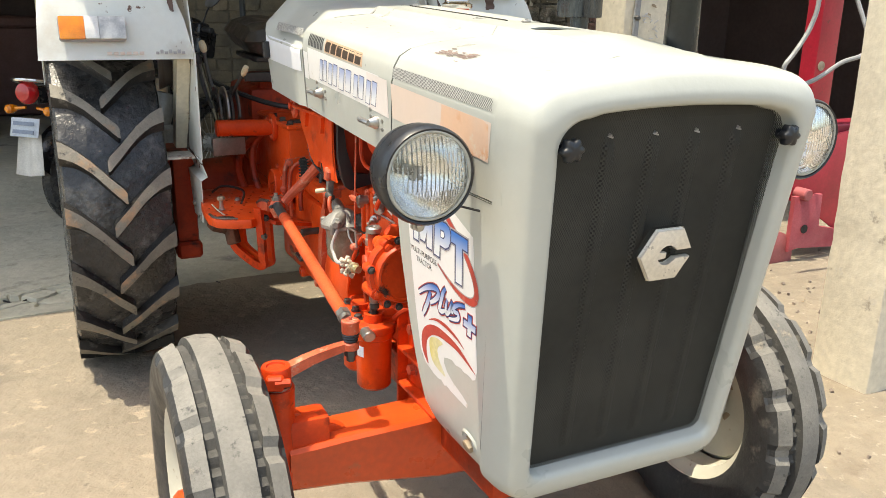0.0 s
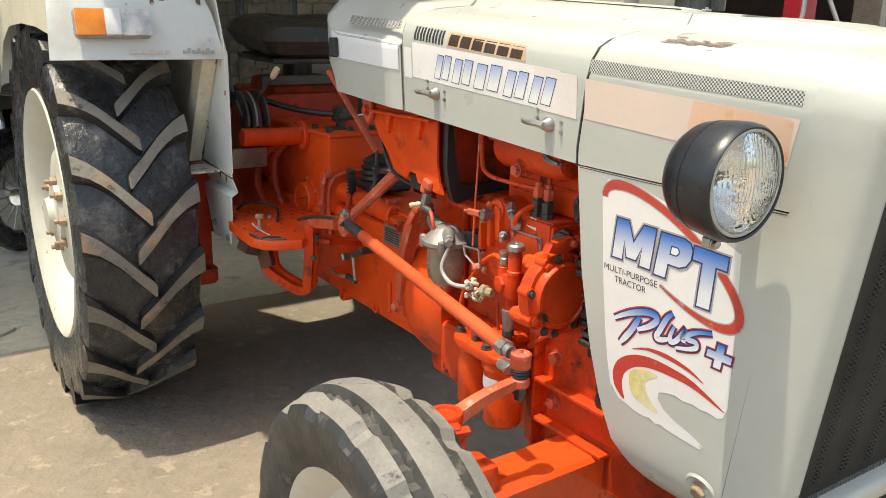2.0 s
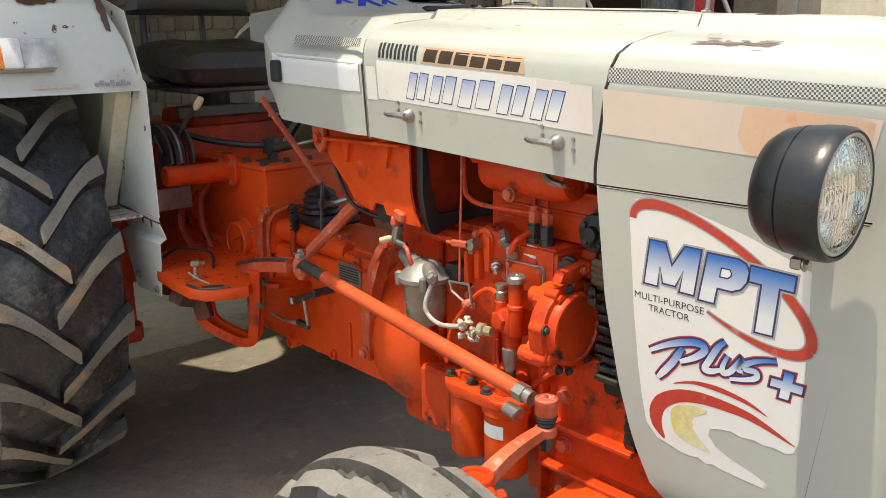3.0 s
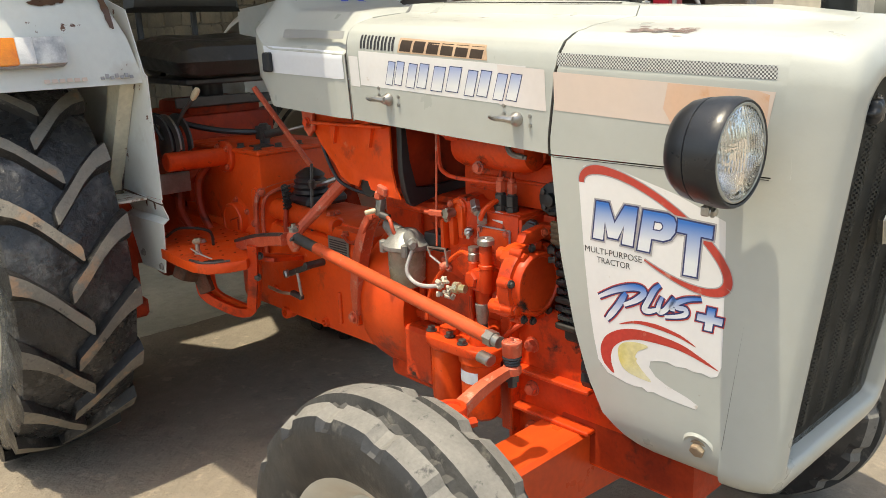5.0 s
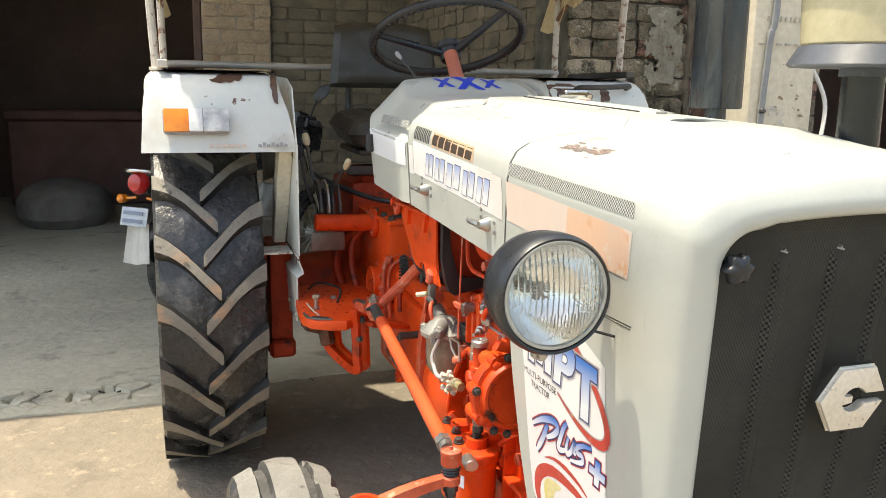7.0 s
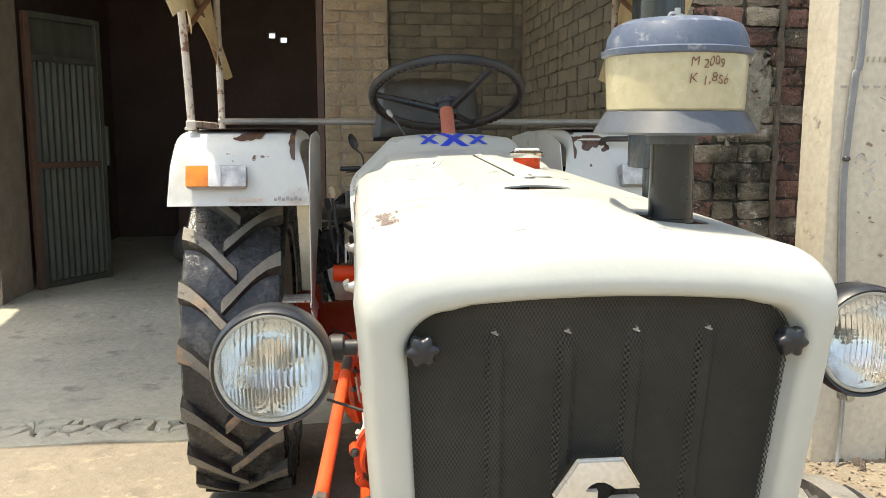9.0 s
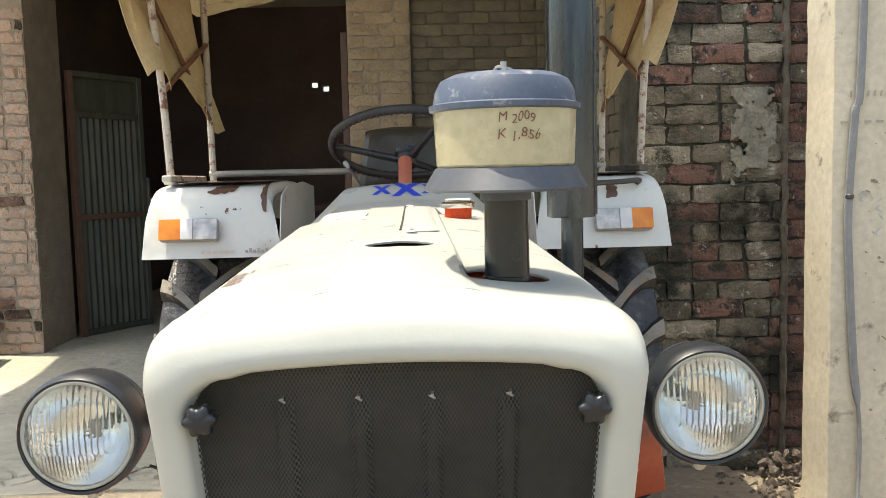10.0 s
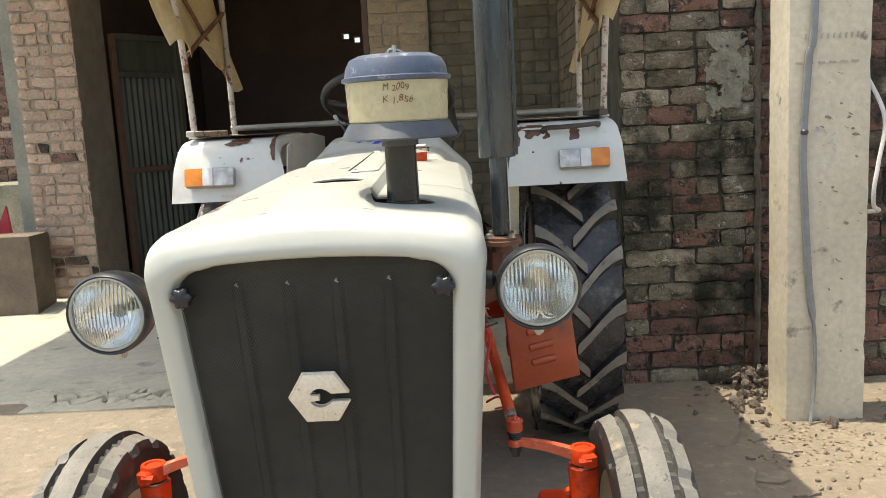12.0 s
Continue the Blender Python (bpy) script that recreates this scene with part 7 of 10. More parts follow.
box(bm, (-0.172, 1.485, 0.583), (0.016, 0.016, 0.022), rot=(-22, 0, 0), bevel=0.004)
part("lever_end", bm, STEEL, clu)
SET[:] = [0.044, 0.015]

# ---- exhaust and air cleaner ----
bm = B()
prism(bm, rounded(0.088, 0.10, 0.030, 5), Matrix.Translation((0.333, 0.76, 1.292)), 1.25, bevel=0.003)
box(bm, (0.333 + 0.046, 0.76, 1.92), (0.010, 0.012, 1.25))
exh = part("silencer", bm, SILENCER, tractor, "tall blue-grey upright silencer")
drum("exhaust_pipe", (0.335, 0.76, 1.10), (0.335, 0.76, 1.30), 0.0215, SILENCER, exh)
bm = B()
lathe(bm, (0.335, 0.76, 1.085), (0, 0, 1), [(0.022, -0.05), (0.03, -0.03), (0.024, -0.006), (0.05, -0.006), (0.05, 0.004), (0.046, 0.006), (0.046, 0.012), (0.03, 0.014)], 24)
part("exhaust_flange", bm, mat("rusty_iron", (0.20, 0.10, 0.065), (0.13, 0.06, 0.04), 0.8, 0.2, scale=20, bump=(90, 0.002)), exh, "rusty exhaust flange")
bolts(exh, [(0.335 + 0.037 * math.cos(a), 0.76 + 0.037 * math.sin(a), 1.097) for a in (0.6, 2.2, 3.8, 5.4)], (0, 0, 1), 0.008, 0.010, STEEL)
pipe("exhaust_manifold", [(0.335, 0.76, 1.06), (0.325, 0.76, 0.99), (0.25, 0.76, 0.95), (0.15, 0.76, 0.95)], 0.035, mat("scaled_iron", (0.10, 0.05, 0.035), (0.16, 0.08, 0.05), 0.8, scale=20), label="rusty exhaust manifold")
AC = Vector((0.146, 0.19, 0))
bm = B()
lathe(bm, AC + Vector((0, 0, 1.235)), (0, 0, 1), [(0.030, 0), (0.030, 0.022), (0.0285, 0.023), (0.0275, 0.10), (0.0275, 0.118)], 32)
ac = part("air_cleaner", bm, PIPEBLACK, tractor, "black intake pipe with a yellowed oil-bath air cleaner")
bm = B()
lathe(bm, AC + Vector((0, 0, 1.352)), (0, 0, 1), [(0.032, 0), (0.032, 0.010), (0.040, 0.012)], 32, caps=(True, False))
part("pipe_collar", bm, SKIRTGREY, ac)
bm = B()
lathe(bm, AC + Vector((0, 0, 1.362)), (0, 0, 1), [(0.034, 0.010), (0.100, 0.002), (0.103, 0.005), (0.088, 0.030), (0.080, 0.033)], 14, caps=(False, False))
part("skirt", bm, SKIRTGREY, ac, "grey faceted rubber skirt")
bm = B()
lathe(bm, AC + Vector((0, 0, 1.392)), (0, 0, 1), [(0.06, 0.0), (0.082, 0.0), (0.0855, 0.004), (0.0885, 0.07), (0.0885, 0.074)], 48, caps=(True, True))
part("bowl", bm, BOWLPLASTIC, ac, "yellowed translucent plastic bowl with handwriting")
bm = B()
lathe(bm, AC + Vector((0, 0, 1.462)), (0, 0, 1), [(0.089, -0.002), (0.0935, 0.0), (0.094, 0.006), (0.0885, 0.008), (0.0865, 0.022), (0.079, 0.036), (0.064, 0.043), (0.03, 0.045), (0.0, 0.045)], 48, caps=(False, False))
part("lid", bm, CAPBLUE, ac, "faded blue domed lid")
bm = B()
tube(bm, [AC + Vector((-0.012, 0, 1.507)), AC + Vector((-0.008, 0, 1.515)), AC + Vector((0.006, 0, 1.513)), AC + Vector((0.014, 0, 1.508))], 0.0025, seg=6)
rod(bm, AC + Vector((0, 0, 1.50)), AC + Vector((0, 0, 1.522)), 0.004, seg=8)
part("wing_nut", bm, STEEL, ac)

# side toolbox with pressed louvres, right of the engine
bm = B()
tbm = pose(0.425, 0.79, 0.815, 4, -8, 0)
prism(bm, [(-0.088, -0.100), (0.080, -0.086), (0.084, 0.088), (-0.078, 0.096)], tbm @ Matrix(((1, 0, 0, 0), (0, 0, 1, -0.05), (0, 1, 0, 0), (0, 0, 0, 1))), 0.10, bevel=0.006)
tb = part("toolbox", bm, mat("faded_orange_paint", (0.44, 0.095, 0.04), (0.36, 0.075, 0.032), 0.5, scale=6, spots=[((0.10, 0.05, 0.035), 16, 0.62, 0.70), ((0.16, 0.05, 0.03), 4, 0.55, 0.72)]), tractor, "faded orange battery box with three pressed louvres")
for k in range(3):
    bm = B()
    rod(bm, (-0.034, -0.050, 0.050 - 0.040 * k), (0.030, -0.050, 0.055 - 0.040 * k), 0.0095, seg=12, chamfer=0.004)
    bm.transform(tbm)
    part("louvre", bm, tb.data.materials[0], tb)
pipe("wire", [(0.27, 0.42, 0.98), (0.29, 0.45, 0.93), (0.28, 0.45, 0.86), (0.295, 0.46, 0.80)], 0.003, mat("red_wire", (0.5, 0.02, 0.04), rough=0.4))
pipe("wire", [(0.28, 0.8, 0.66), (0.31, 0.78, 0.68), (0.33, 0.8, 0.65), (0.30, 0.8, 0.64)], 0.003, mat("pink_wire", (0.45, 0.06, 0.10), rough=0.4))

SET[:] = [0.044, 0.0155]
# ---- driver's place ----
bm = B()
rod(bm, (0, 1.34, 1.22), (0.0, 1.505, 1.415), 0.019, seg=18)
col = part("steering_column", bm, mat("column_orange", (0.52, 0.17, 0.11), (0.46, 0.14, 0.09), 0.5, scale=12), tractor, "orange steering column")
SW = Matrix.Translation((0.006, 1.545, 1.457)) @ Matrix.Rotation(radians(-25), 4, "X")
bm = B()
torus(bm, SW.translation, SW.to_3x3() @ Vector((0, 0, 1)), 0.213, 0.0125, 72, 12)
wheel = part("steering_wheel", bm, BLACK, tractor, "black three-spoke steering wheel with a ribbed rim")
bm = B()
for k in range(72):
    a = 2 * math.pi * k / 72
    p = SW @ Vector((0.213 * math.cos(a), 0.213 * math.sin(a), -0.009))
    box(bm, p, (0.007, 0.011, 0.012), rot=(-25, 0, math.degrees(a)), bevel=0.002)
part("finger_grip", bm, BLACK, wheel)
bm = B()
for a in (62, 182, 302):
    p = SW @ Vector((0.205 * math.cos(radians(a)), 0.205 * math.sin(radians(a)), 0))
    q = SW @ Vector((0.02 * math.cos(radians(a)), 0.02 * math.sin(radians(a)), -0.045))
    rod(bm, q, p, 0.0115, 0.0085, seg=10)
part("spoke", bm, LAMPBLACK, wheel)
bm = B()
lathe(bm, SW @ Vector((0, 0, -0.066)), SW.to_3x3() @ Vector((0, 0, 1)), [(0.026, 0), (0.029, 0.006), (0.029, 0.03), (0.034, 0.036), (0.034, 0.05), (0.028, 0.054), (0.0, 0.056)], 26)
part("hub", bm, LAMPBLACK, wheel)
lev = pipe("gear_lever", [(-0.10, 1.42, 1.30), (-0.13, 1.44, 1.36), (-0.155, 1.46, 1.395)], 0.003, DARKSTEEL)
bm = B()
lathe(bm, (-0.157, 1.462, 1.398), (-0.5, 0.3, 0.7), [(0.003, -0.004), (0.006, 0.004), (0.007, 0.014), (0.005, 0.02), (0.0, 0.022)], 14)
part("lever_knob", bm, mat("grey_knob", (0.4, 0.4, 0.42), rough=0.4), lev)


def cushion(name, c, s, rot, material, label, parent, sag=0.012, taper=0.0):
    b = B()
    g = []
    n = 18

    def f(u, v, sgn):
        x, y = (u - 0.5) * s[0] * (1 - taper * v), (v - 0.5) * s[1] - 0.5 * taper * s[1] * abs(2 * u - 1) ** 3 * v
        e = max(abs(u - 0.5), 0) * 2
        e2 = abs(v - 0.5) * 2
        k = (1 - e ** 6) ** 0.5 * (1 - e2 ** 6) ** 0.5
        z = sgn * s[2] / 2 * k + 0.006 * noise.noise((x * 14, y * 14, sgn)) * k
        if sgn > 0:
            z -= sag * math.exp(-((x / (s[0] * 0.3)) ** 2 + (y / (s[1] * 0.3)) ** 2))
        return pose(*c, *rot) @ Vector((x, y, z))
    for sgn in (-1, 1):
        surface(b, lambda u, v: f(u, v, sgn), steps(0, 1, n), steps(0, 1, n))
    bmesh.ops.remove_doubles(b, verts=b.verts[:], dist=0.0005)
    return part(name, b, material, parent, label)


bm = B()
box(bm, (0.0, 2.15, 1.10), (0.30, 0.32, 0.02), bevel=0.005)
rod(bm, (0, 2.15, 0.98), (0, 2.15, 1.10), 0.05, seg=16)
box(bm, (0.0, 2.02, 1.035), (0.34, 0.02, 0.03), bevel=0.004)
seat = part("seat", bm, DARKSTEEL, tractor, "black vinyl driver's seat on a steel pan")
cushion("seat_cushion", (0.02, 2.12, 1.175), (0.43, 0.37, 0.12), (4, 0, 0), VINYL, "creased black vinyl seat cushion", seat)
cushion("backrest", (0.02, 2.31, 1.43), (0.42, 0.24, 0.09), (80, 0, 0), VINYL, "black vinyl backrest", seat, sag=0.004, taper=0.14)
for sx in (-0.10, 0.10):
    bm = B()
    tube(bm, [(sx, 2.25, 1.11), (sx, 2.36, 1.13), (sx, 2.385, 1.22), (sx, 2.385, 1.36)], 0.011, seg=8)
    part("seat_bracket", bm, DARKSTEEL, seat)
bm = B()
box(bm, (-0.06, 2.00, 1.04), (0.26, 0.01, 0.03), bevel=0.002)
part("seat_rail", bm, DARKSTEEL, seat)

# filler cap behind the bonnet
bm = B()
lathe(bm, (0.123, 0.985, 1.262), (0, 0, 1), [(0.03, 0), (0.03, 0.042)], 22)
fcap = part("filler_neck", bm, ORANGE, tractor, "orange filler neck with a chrome cap")
bm = B()
lathe(bm, (0.123, 0.985, 1.303), (0, 0, 1), [(0.036, 0), (0.038, 0.003), (0.038, 0.010), (0.03, 0.014), (0.0, 0.015)], 26)
box(bm, (0.123, 0.985, 1.319), (0.06, 0.012, 0.008), bevel=0.003)
part("filler_cap", bm, CHROME, fcap)


SET[:] = [0.019, 0.0]
# ---- fenders ----
def fender(sg):
    """Sheet-steel mudguard: sloped front apron, arched top, inner wall and outer skirt."""
    b = B()
    # apron and top, from the lower front lip up and back over the wheel
    prof = [(1.735, 1.128), (1.738, 1.14), (1.752, 1.20), (1.775, 1.28), (1.79, 1.315), (1.815, 1.338), (1.86, 1.352), (2.0, 1.362), (2.28, 1.366), (2.55, 1.35), (2.75, 1.29), (2.90, 1.16), (2.98, 0.98)]
    path = smooth_path([Vector((0, y, z)) for y, z in prof], 4)
    xs_lo, xs_hi = 0.396, 0.832

    def pt(k, u):
        p = path[int(k)]
        t = min(max((p.z - 1.128) / 0.20, 0), 1) if p.y < 1.9 else 1
        xi = lerp(xs_lo, 0.432, t)
        xo = lerp(xs_hi, 0.818, t)
        x = lerp(xi, xo, u)
        r = 0.035
        dz = 0.0
        e = min((x - xi), (xo - x))
        if e < r and t > 0.6:
            dz = -(r - math.sqrt(max(r * r - (r - e) ** 2, 0))) * (t - 0.6) / 0.4
        return Vector((sg * x, p.y + (-dz * 0.2 if p.y < 1.86 else 0), p.z + dz))
    us = [0, 0.006, 0.015, 0.03, 0.05, 0.08] + steps(0.12, 0.88, 12) + [0.92, 0.95, 0.97, 0.985, 0.994, 1]
    surface(b, pt, list(range(len(path))), us)
    shell(b, 0.003)
    fe = part("fender", b, FENDER, tractor, "white mudguard with rust and an indicator lamp")
    # outer skirt
    b = B()
    def skirt(y, v):
        z1 = table([(1.76, 1.30), (1.80, 1.315), (2.0, 1.33), (2.28, 1.335), (2.55, 1.32), (2.75, 1.26), (2.88, 1.14)], y)
        return Vector((sg * 0.815, y, z1 - 0.13 * v))
    surface(b, skirt, steps(1.80, 2.88, 16), [0, 0.5, 1])
    shell(b, 0.003)
    part("skirt", b, CREAM, fe, "cream outer skirt")
    # inner wall beside the wheel, with a joggled fold and a drooping lower leaf
    b = B()
    outline = [(1.706, 1.146), (1.722, 1.155), (1.79, 1.315), (1.9, 1.345), (2.28, 1.36), (2.6, 1.34), (2.6, 0.95), (2.28, 1.0), (2.02, 0.87), (1.945, 0.819), (1.706, 0.819)]
    prism(b, [(-y, z) for y, z in outline], Matrix(((0, 0, 1, sg * 0.402), (-1, 0, 0, 0), (0, 1, 0, 0), (0, 0, 0, 1))), 0.003)
    part("inner_wall", b, FENDER, fe, "white inner mudguard plate, rusty along its fold")
    b = B()
    rows = [(0.819, 0.402, 1.706, 1.945), (0.800, 0.398, 1.705, 1.942), (0.772, 0.388, 1.703, 1.939), (0.763, 0.388, 1.703, 1.938), (0.753, 0.410, 1.696, 1.933), (0.700, 0.408, 1.706, 1.905), (0.650, 0.406, 1.716, 1.883), (0.612, 0.405, 1.724, 1.863)]
    surface(b, lambda r, v: Vector((sg * (rows[int(r)][1] + 0.002 * math.sin(v * 7 + r)), lerp(rows[int(r)][2], rows[int(r)][3], v), rows[int(r)][0])), list(range(len(rows))), steps(0, 1, 8))
    shell(b, 0.003)
    part("lower_leaf", b, FENDER, fe, "white folded lower leaf of the mudguard plate")
    b = B()
    tube(b, [(sg * 0.4045, 1.948, 0.822), (sg * 0.4045, 1.86, 0.817), (sg * 0.4035, 1.78, 0.811), (sg * 0.402, 1.704, 0.806)], 0.003, seg=6)
    part("fold", b, FLAKING, fe, "line of rust along the fold")
    for z0, y0 in ((0.815, 1.868), (0.814, 1.80), (0.809, 1.75)):
        b = B()
        prism(b, [(-y0 - 0.006, 0), (-y0 + 0.006, 0), (-y0 + 0.002, -0.022), (-y0 - 0.003, -0.016)], Matrix(((0, 0, 1, sg * 0.4045), (-1, 0, 0, 0), (0, 1, 0, z0), (0, 0, 0, 1))), 0.0015)
        part("rust_run", b, FLAKING, fe)
    b = B()
    prism(b, [(-y, z + 0.019) for y, z in ((1.765, 1.122), (1.855, 1.122), (1.872, 1.090), (1.876, 1.050), (1.925, 0.985), (1.968, 0.930), (1.975, 0.88), (2.010, 0.805), (1.955, 0.800), (1.885, 0.925), (1.815, 1.045), (1.785, 1.095))], Matrix(((0, 0, 1, sg * 0.404 - (0.040 if sg < 0 else 0)), (-1, 0, 0, 0), (0, 1, 0, 0), (0, 0, 0, 1))), 0.040, bevel=0.004)
    st = part("stiffener", b, CREAM, fe, "cream bent stiffener on the mudguard plate")
    b = B()
    tube(b, [(sg * 0.405, y, z + 0.019) for y, z in ((1.768, 1.120), (1.824, 1.045), (1.894, 0.925), (1.952, 0.800))], 0.003, seg=6)
    part("seam", b, RUST, st)
    b = B()
    box(b, (sg * 0.455, 1.84, 0.815), (0.09, 0.12, 0.006))
    part("shelf", b, RUSTPOST, fe)
    for (y, z) in ((1.849, 0.651), (1.738, 0.629)):
        b = B()
        hexbolt(b, (sg * 0.4085, y, z), (sg * 1, 0, 0), 0.008, 0.007)
        part("bolt", b, STEEL, fe)
    # indicator lamp: amber outside, clear inside
    b = B()
    tl = pose(sg * 0.68, 1.748, 1.213, 90 - 14, 0, 0)
    prism(b, rounded(0.182, 0.072, 0.010, 4), tl @ Matrix.Translation((0, 0, 0.002)), 0.020, bevel=0.003)
    il = part("indicator", b, mat("grey_lamp_base", (0.34, 0.34, 0.35), rough=0.35), fe, "amber and clear indicator lamp")
    for (x0, x1, mt, nm, dp) in ((0.022, 0.089, AMBER, "amber_lens", 0.030), (-0.016, 0.0215, CLEARLENS, "clear_lens", 0.034), (-0.089, -0.0165, mat("ribbed_clear_lens", (0.42, 0.43, 0.45), (0.80, 0.80, 0.78), 0.12, scale=24, coat=0.5), "clear_lens", 0.030)):
        b = B()
        prism(b, rounded(x1 - x0, 0.064, 0.003, 2), tl @ Matrix.Translation((sg * (x0 + x1) / 2, 0, 0.012)), dp - 0.008, bevel=0.001)
        part(nm, b, mt, il)
    # brown worn top, board between the posts
    b = B()
    surface(b, lambda u, v: Vector((sg * lerp(0.45, 0.765, u), lerp(1.835, 2.45, v), 1.3595 + 0.006 * math.sin(min(max((lerp(1.835, 2.45, v) - 1.84) / 0.44, 0), 1) * 1.57) + 0.003)), steps(0, 1, 8), steps(0, 1, 10))
    part("top_wear", b, BROWN, fe, "brown peeling paint on the mudguard's top")
    b = B()
    bend = [(1.764, 1.24), (1.775, 1.28), (1.79, 1.315), (1.815, 1.338), (1.86, 1.352), (1.92, 1.358)]
    surface(b, lambda u, v: Vector((sg * lerp(0.445, 0.70 if sg > 0 else 0.64, u), table([(k / 5, q[0]) for k, q in enumerate(bend)], v) - 0.0035, table([(k / 5, q[1]) for k, q in enumerate(bend)], v) + 0.0035)), steps(0, 1, 130), steps(0, 1, 70))
    gone = []
    for f in b.faces:
        c = f.calc_center_median()
        reach = (0.15 - 1.1 * max(abs(c.x) - 0.46, 0) - 1.9 * max(1.335 - c.z, 0)) if sg > 0 else (-0.16 - 0.3 * max(abs(c.x) - 0.46, 0) - 7.0 * max(1.335 - c.z, 0) + 0.5 * max(0.475 - abs(c.x), 0) / 0.03)
        if noise.noise((c.x * 16, c.y * 9, c.z * 16)) * 0.5 + noise.noise((c.x * 50, c.y * 30, c.z * 50)) * 0.16 > reach:
            gone.append(f)
    bmesh.ops.delete(b, geom=gone, context="FACES")
    part("paint_wear", b, BROWN, fe, "brown rust where the white paint has peeled")
    b = B()
    box(b, (sg * 0.765, 2.03, 1.378), (0.03, 0.44, 0.022), bevel=0.003)
    part("top_rail", b, DARKSTEEL if sg > 0 else RUSTPOST, fe)
    return fe


fl, fr = fender(-1), fender(1)
# worn lettering strip on the left apron, too faded to read
bm = B()
fm = pose(-0.47, 1.7355, 1.146, 90 - 14, 0, 0)
for k in range(7):
    box(bm, fm @ Vector((-0.035 + 0.0125 * k, 0.004 if k % 2 else 0.0, 0.004)), (0.009, 0.002, 0.011 if k % 2 else 0.008), rot=(-14, 0, 0))
part("faded_lettering", bm, GREYINK, fl)
bm = B()
for k in range(6):
    box(bm, fm @ Vector((-0.17 + 0.018 * k, 0.0, 0.004)), (0.013, 0.001, 0.009), rot=(-14, 0, 0))
part("faded_lettering", bm, PEACH, fl)
bm = B()
tube(bm, [(0.54, 1.80, 1.31), (0.545, 1.765, 1.33), (0.60, 1.755, 1.332), (0.68, 1.755, 1.335), (0.735, 1.765, 1.338), (0.74, 1.80, 1.33)], 0.009, seg=8)
part("grab_handle", bm, DARKSTEEL, fr, "dark grab handle")

# canopy: leaning posts, cross bars and a slack cream cover
bm = B()
rod(bm, (-0.77, 2.38, 1.396), (0.77, 2.38, 1.396), 0.013, seg=12)
canopy = part("canopy_frame", bm, mat("worn_pale_rail", (0.46, 0.45, 0.41), (0.36, 0.34, 0.31), 0.45, 0.3, scale=12), tractor, "rail across the mudguards carrying the canopy posts")
for sg in (-1, 1):
    for y, x0, x1, zt in ((1.92, 0.782, 0.815, 2.08), (2.38, 0.756, 0.765, 2.08)):
        bm = B()
        tube(bm, [(sg * x0, y, 1.355), (sg * lerp(x0, x1, 0.45), y, 1.67), (sg * x1, y - (0.05 if y < 2 else 0), zt)], 0.0125, seg=10)
        part("post", bm, RUSTPOST, canopy, "flaking white and rust canopy post")
        bm = B()
        box(bm, (sg * x0, y, 1.365), (0.04, 0.04, 0.01), bevel=0.002)
        part("post_foot", bm, RUSTPOST, canopy)
    bm = B()
    rod(bm, (sg * 0.798, 1.92, 1.66), (sg * 0.752, 2.34, 1.88), 0.009, seg=8)
    rod(bm, (sg * 0.758, 2.38, 1.60), (sg * 0.82, 1.88, 2.0), 0.009, seg=8)
    part("brace", bm, mat("rusty_bar", (0.16, 0.08, 0.05), (0.25, 0.13, 0.08), 0.7, scale=25), canopy)
    # hanging side flap with an uneven hem
    bm = B()

    def flap(u, v):
        y = lerp(1.80, 2.46, u)
        hem = 1.70 - 0.10 * max(0, u - 0.45) / 0.4 + 0.03 * math.sin(u * 19)
        z = lerp(2.08, hem, v)
        return Vector((sg * (lerp(0.90, 0.80, v) - 0.07 * u + 0.02 * math.sin(u * 13 + v * 3)), y, z))
    surface(bm, flap, steps(0, 1, 20), steps(0, 1, 12))
    shell(bm, 0.002)
    part("canopy_flap", bm, CANVAS, canopy, "stained cream canvas flap")
# Cover is out of view; its rear edge dips to pass a sun patch.
bm = B()
surface(bm, lambda u, v: Vector((lerp(-0.90, 0.88, u), lerp(1.13, 2.80 - 0.32 * math.exp(-((u - 0.33) / 0.11) ** 4) + 0.06 * noise.noise((u * 15, 0, 3)), v), 2.08 + 0.10 * math.sin(math.pi * u) - 0.025 * math.sin(math.pi * v * 3) * math.sin(math.pi * u))), steps(0, 1, 48), steps(0, 1, 24))
shell(bm, 0.003)
part("canopy_cover", bm, CANVAS, canopy, "cream canvas canopy cover")

SET[:] = [0.0, 0.0]
# ---- bonnet fittings and printed stickers ----
LIFT = 0.0013


def on_left(u, v, lift=LIFT):
    """(y, z) on the left flank of the bonnet to a place just proud of it."""
    lift = 0.0005 + 0.3 * (lift - LIFT)
    if v < 0.555:
        return lopsided(Vector((-(panel_x(u, v) + lift), u, v)))
    return lopsided(Vector((-(skin_x(u, v) + lift), u, v)))


def patch(name, quad, material, parent, lift=LIFT, n=(16, 5), label=""):
    """A printed rectangle on the flank: quad of (y, z): rear-top, front-top, front-bottom, rear-bottom."""
    b = B()
    (a, c, d, e) = [Vector(q) for q in quad]
    surface(b, lambda s, t: on_left(*(a.lerp(c, s)).lerp(e.lerp(d, s), t), lift), steps(0, 1, n[0]), steps(0, 1, n[1]))
    return part(name, b, material, parent, label)


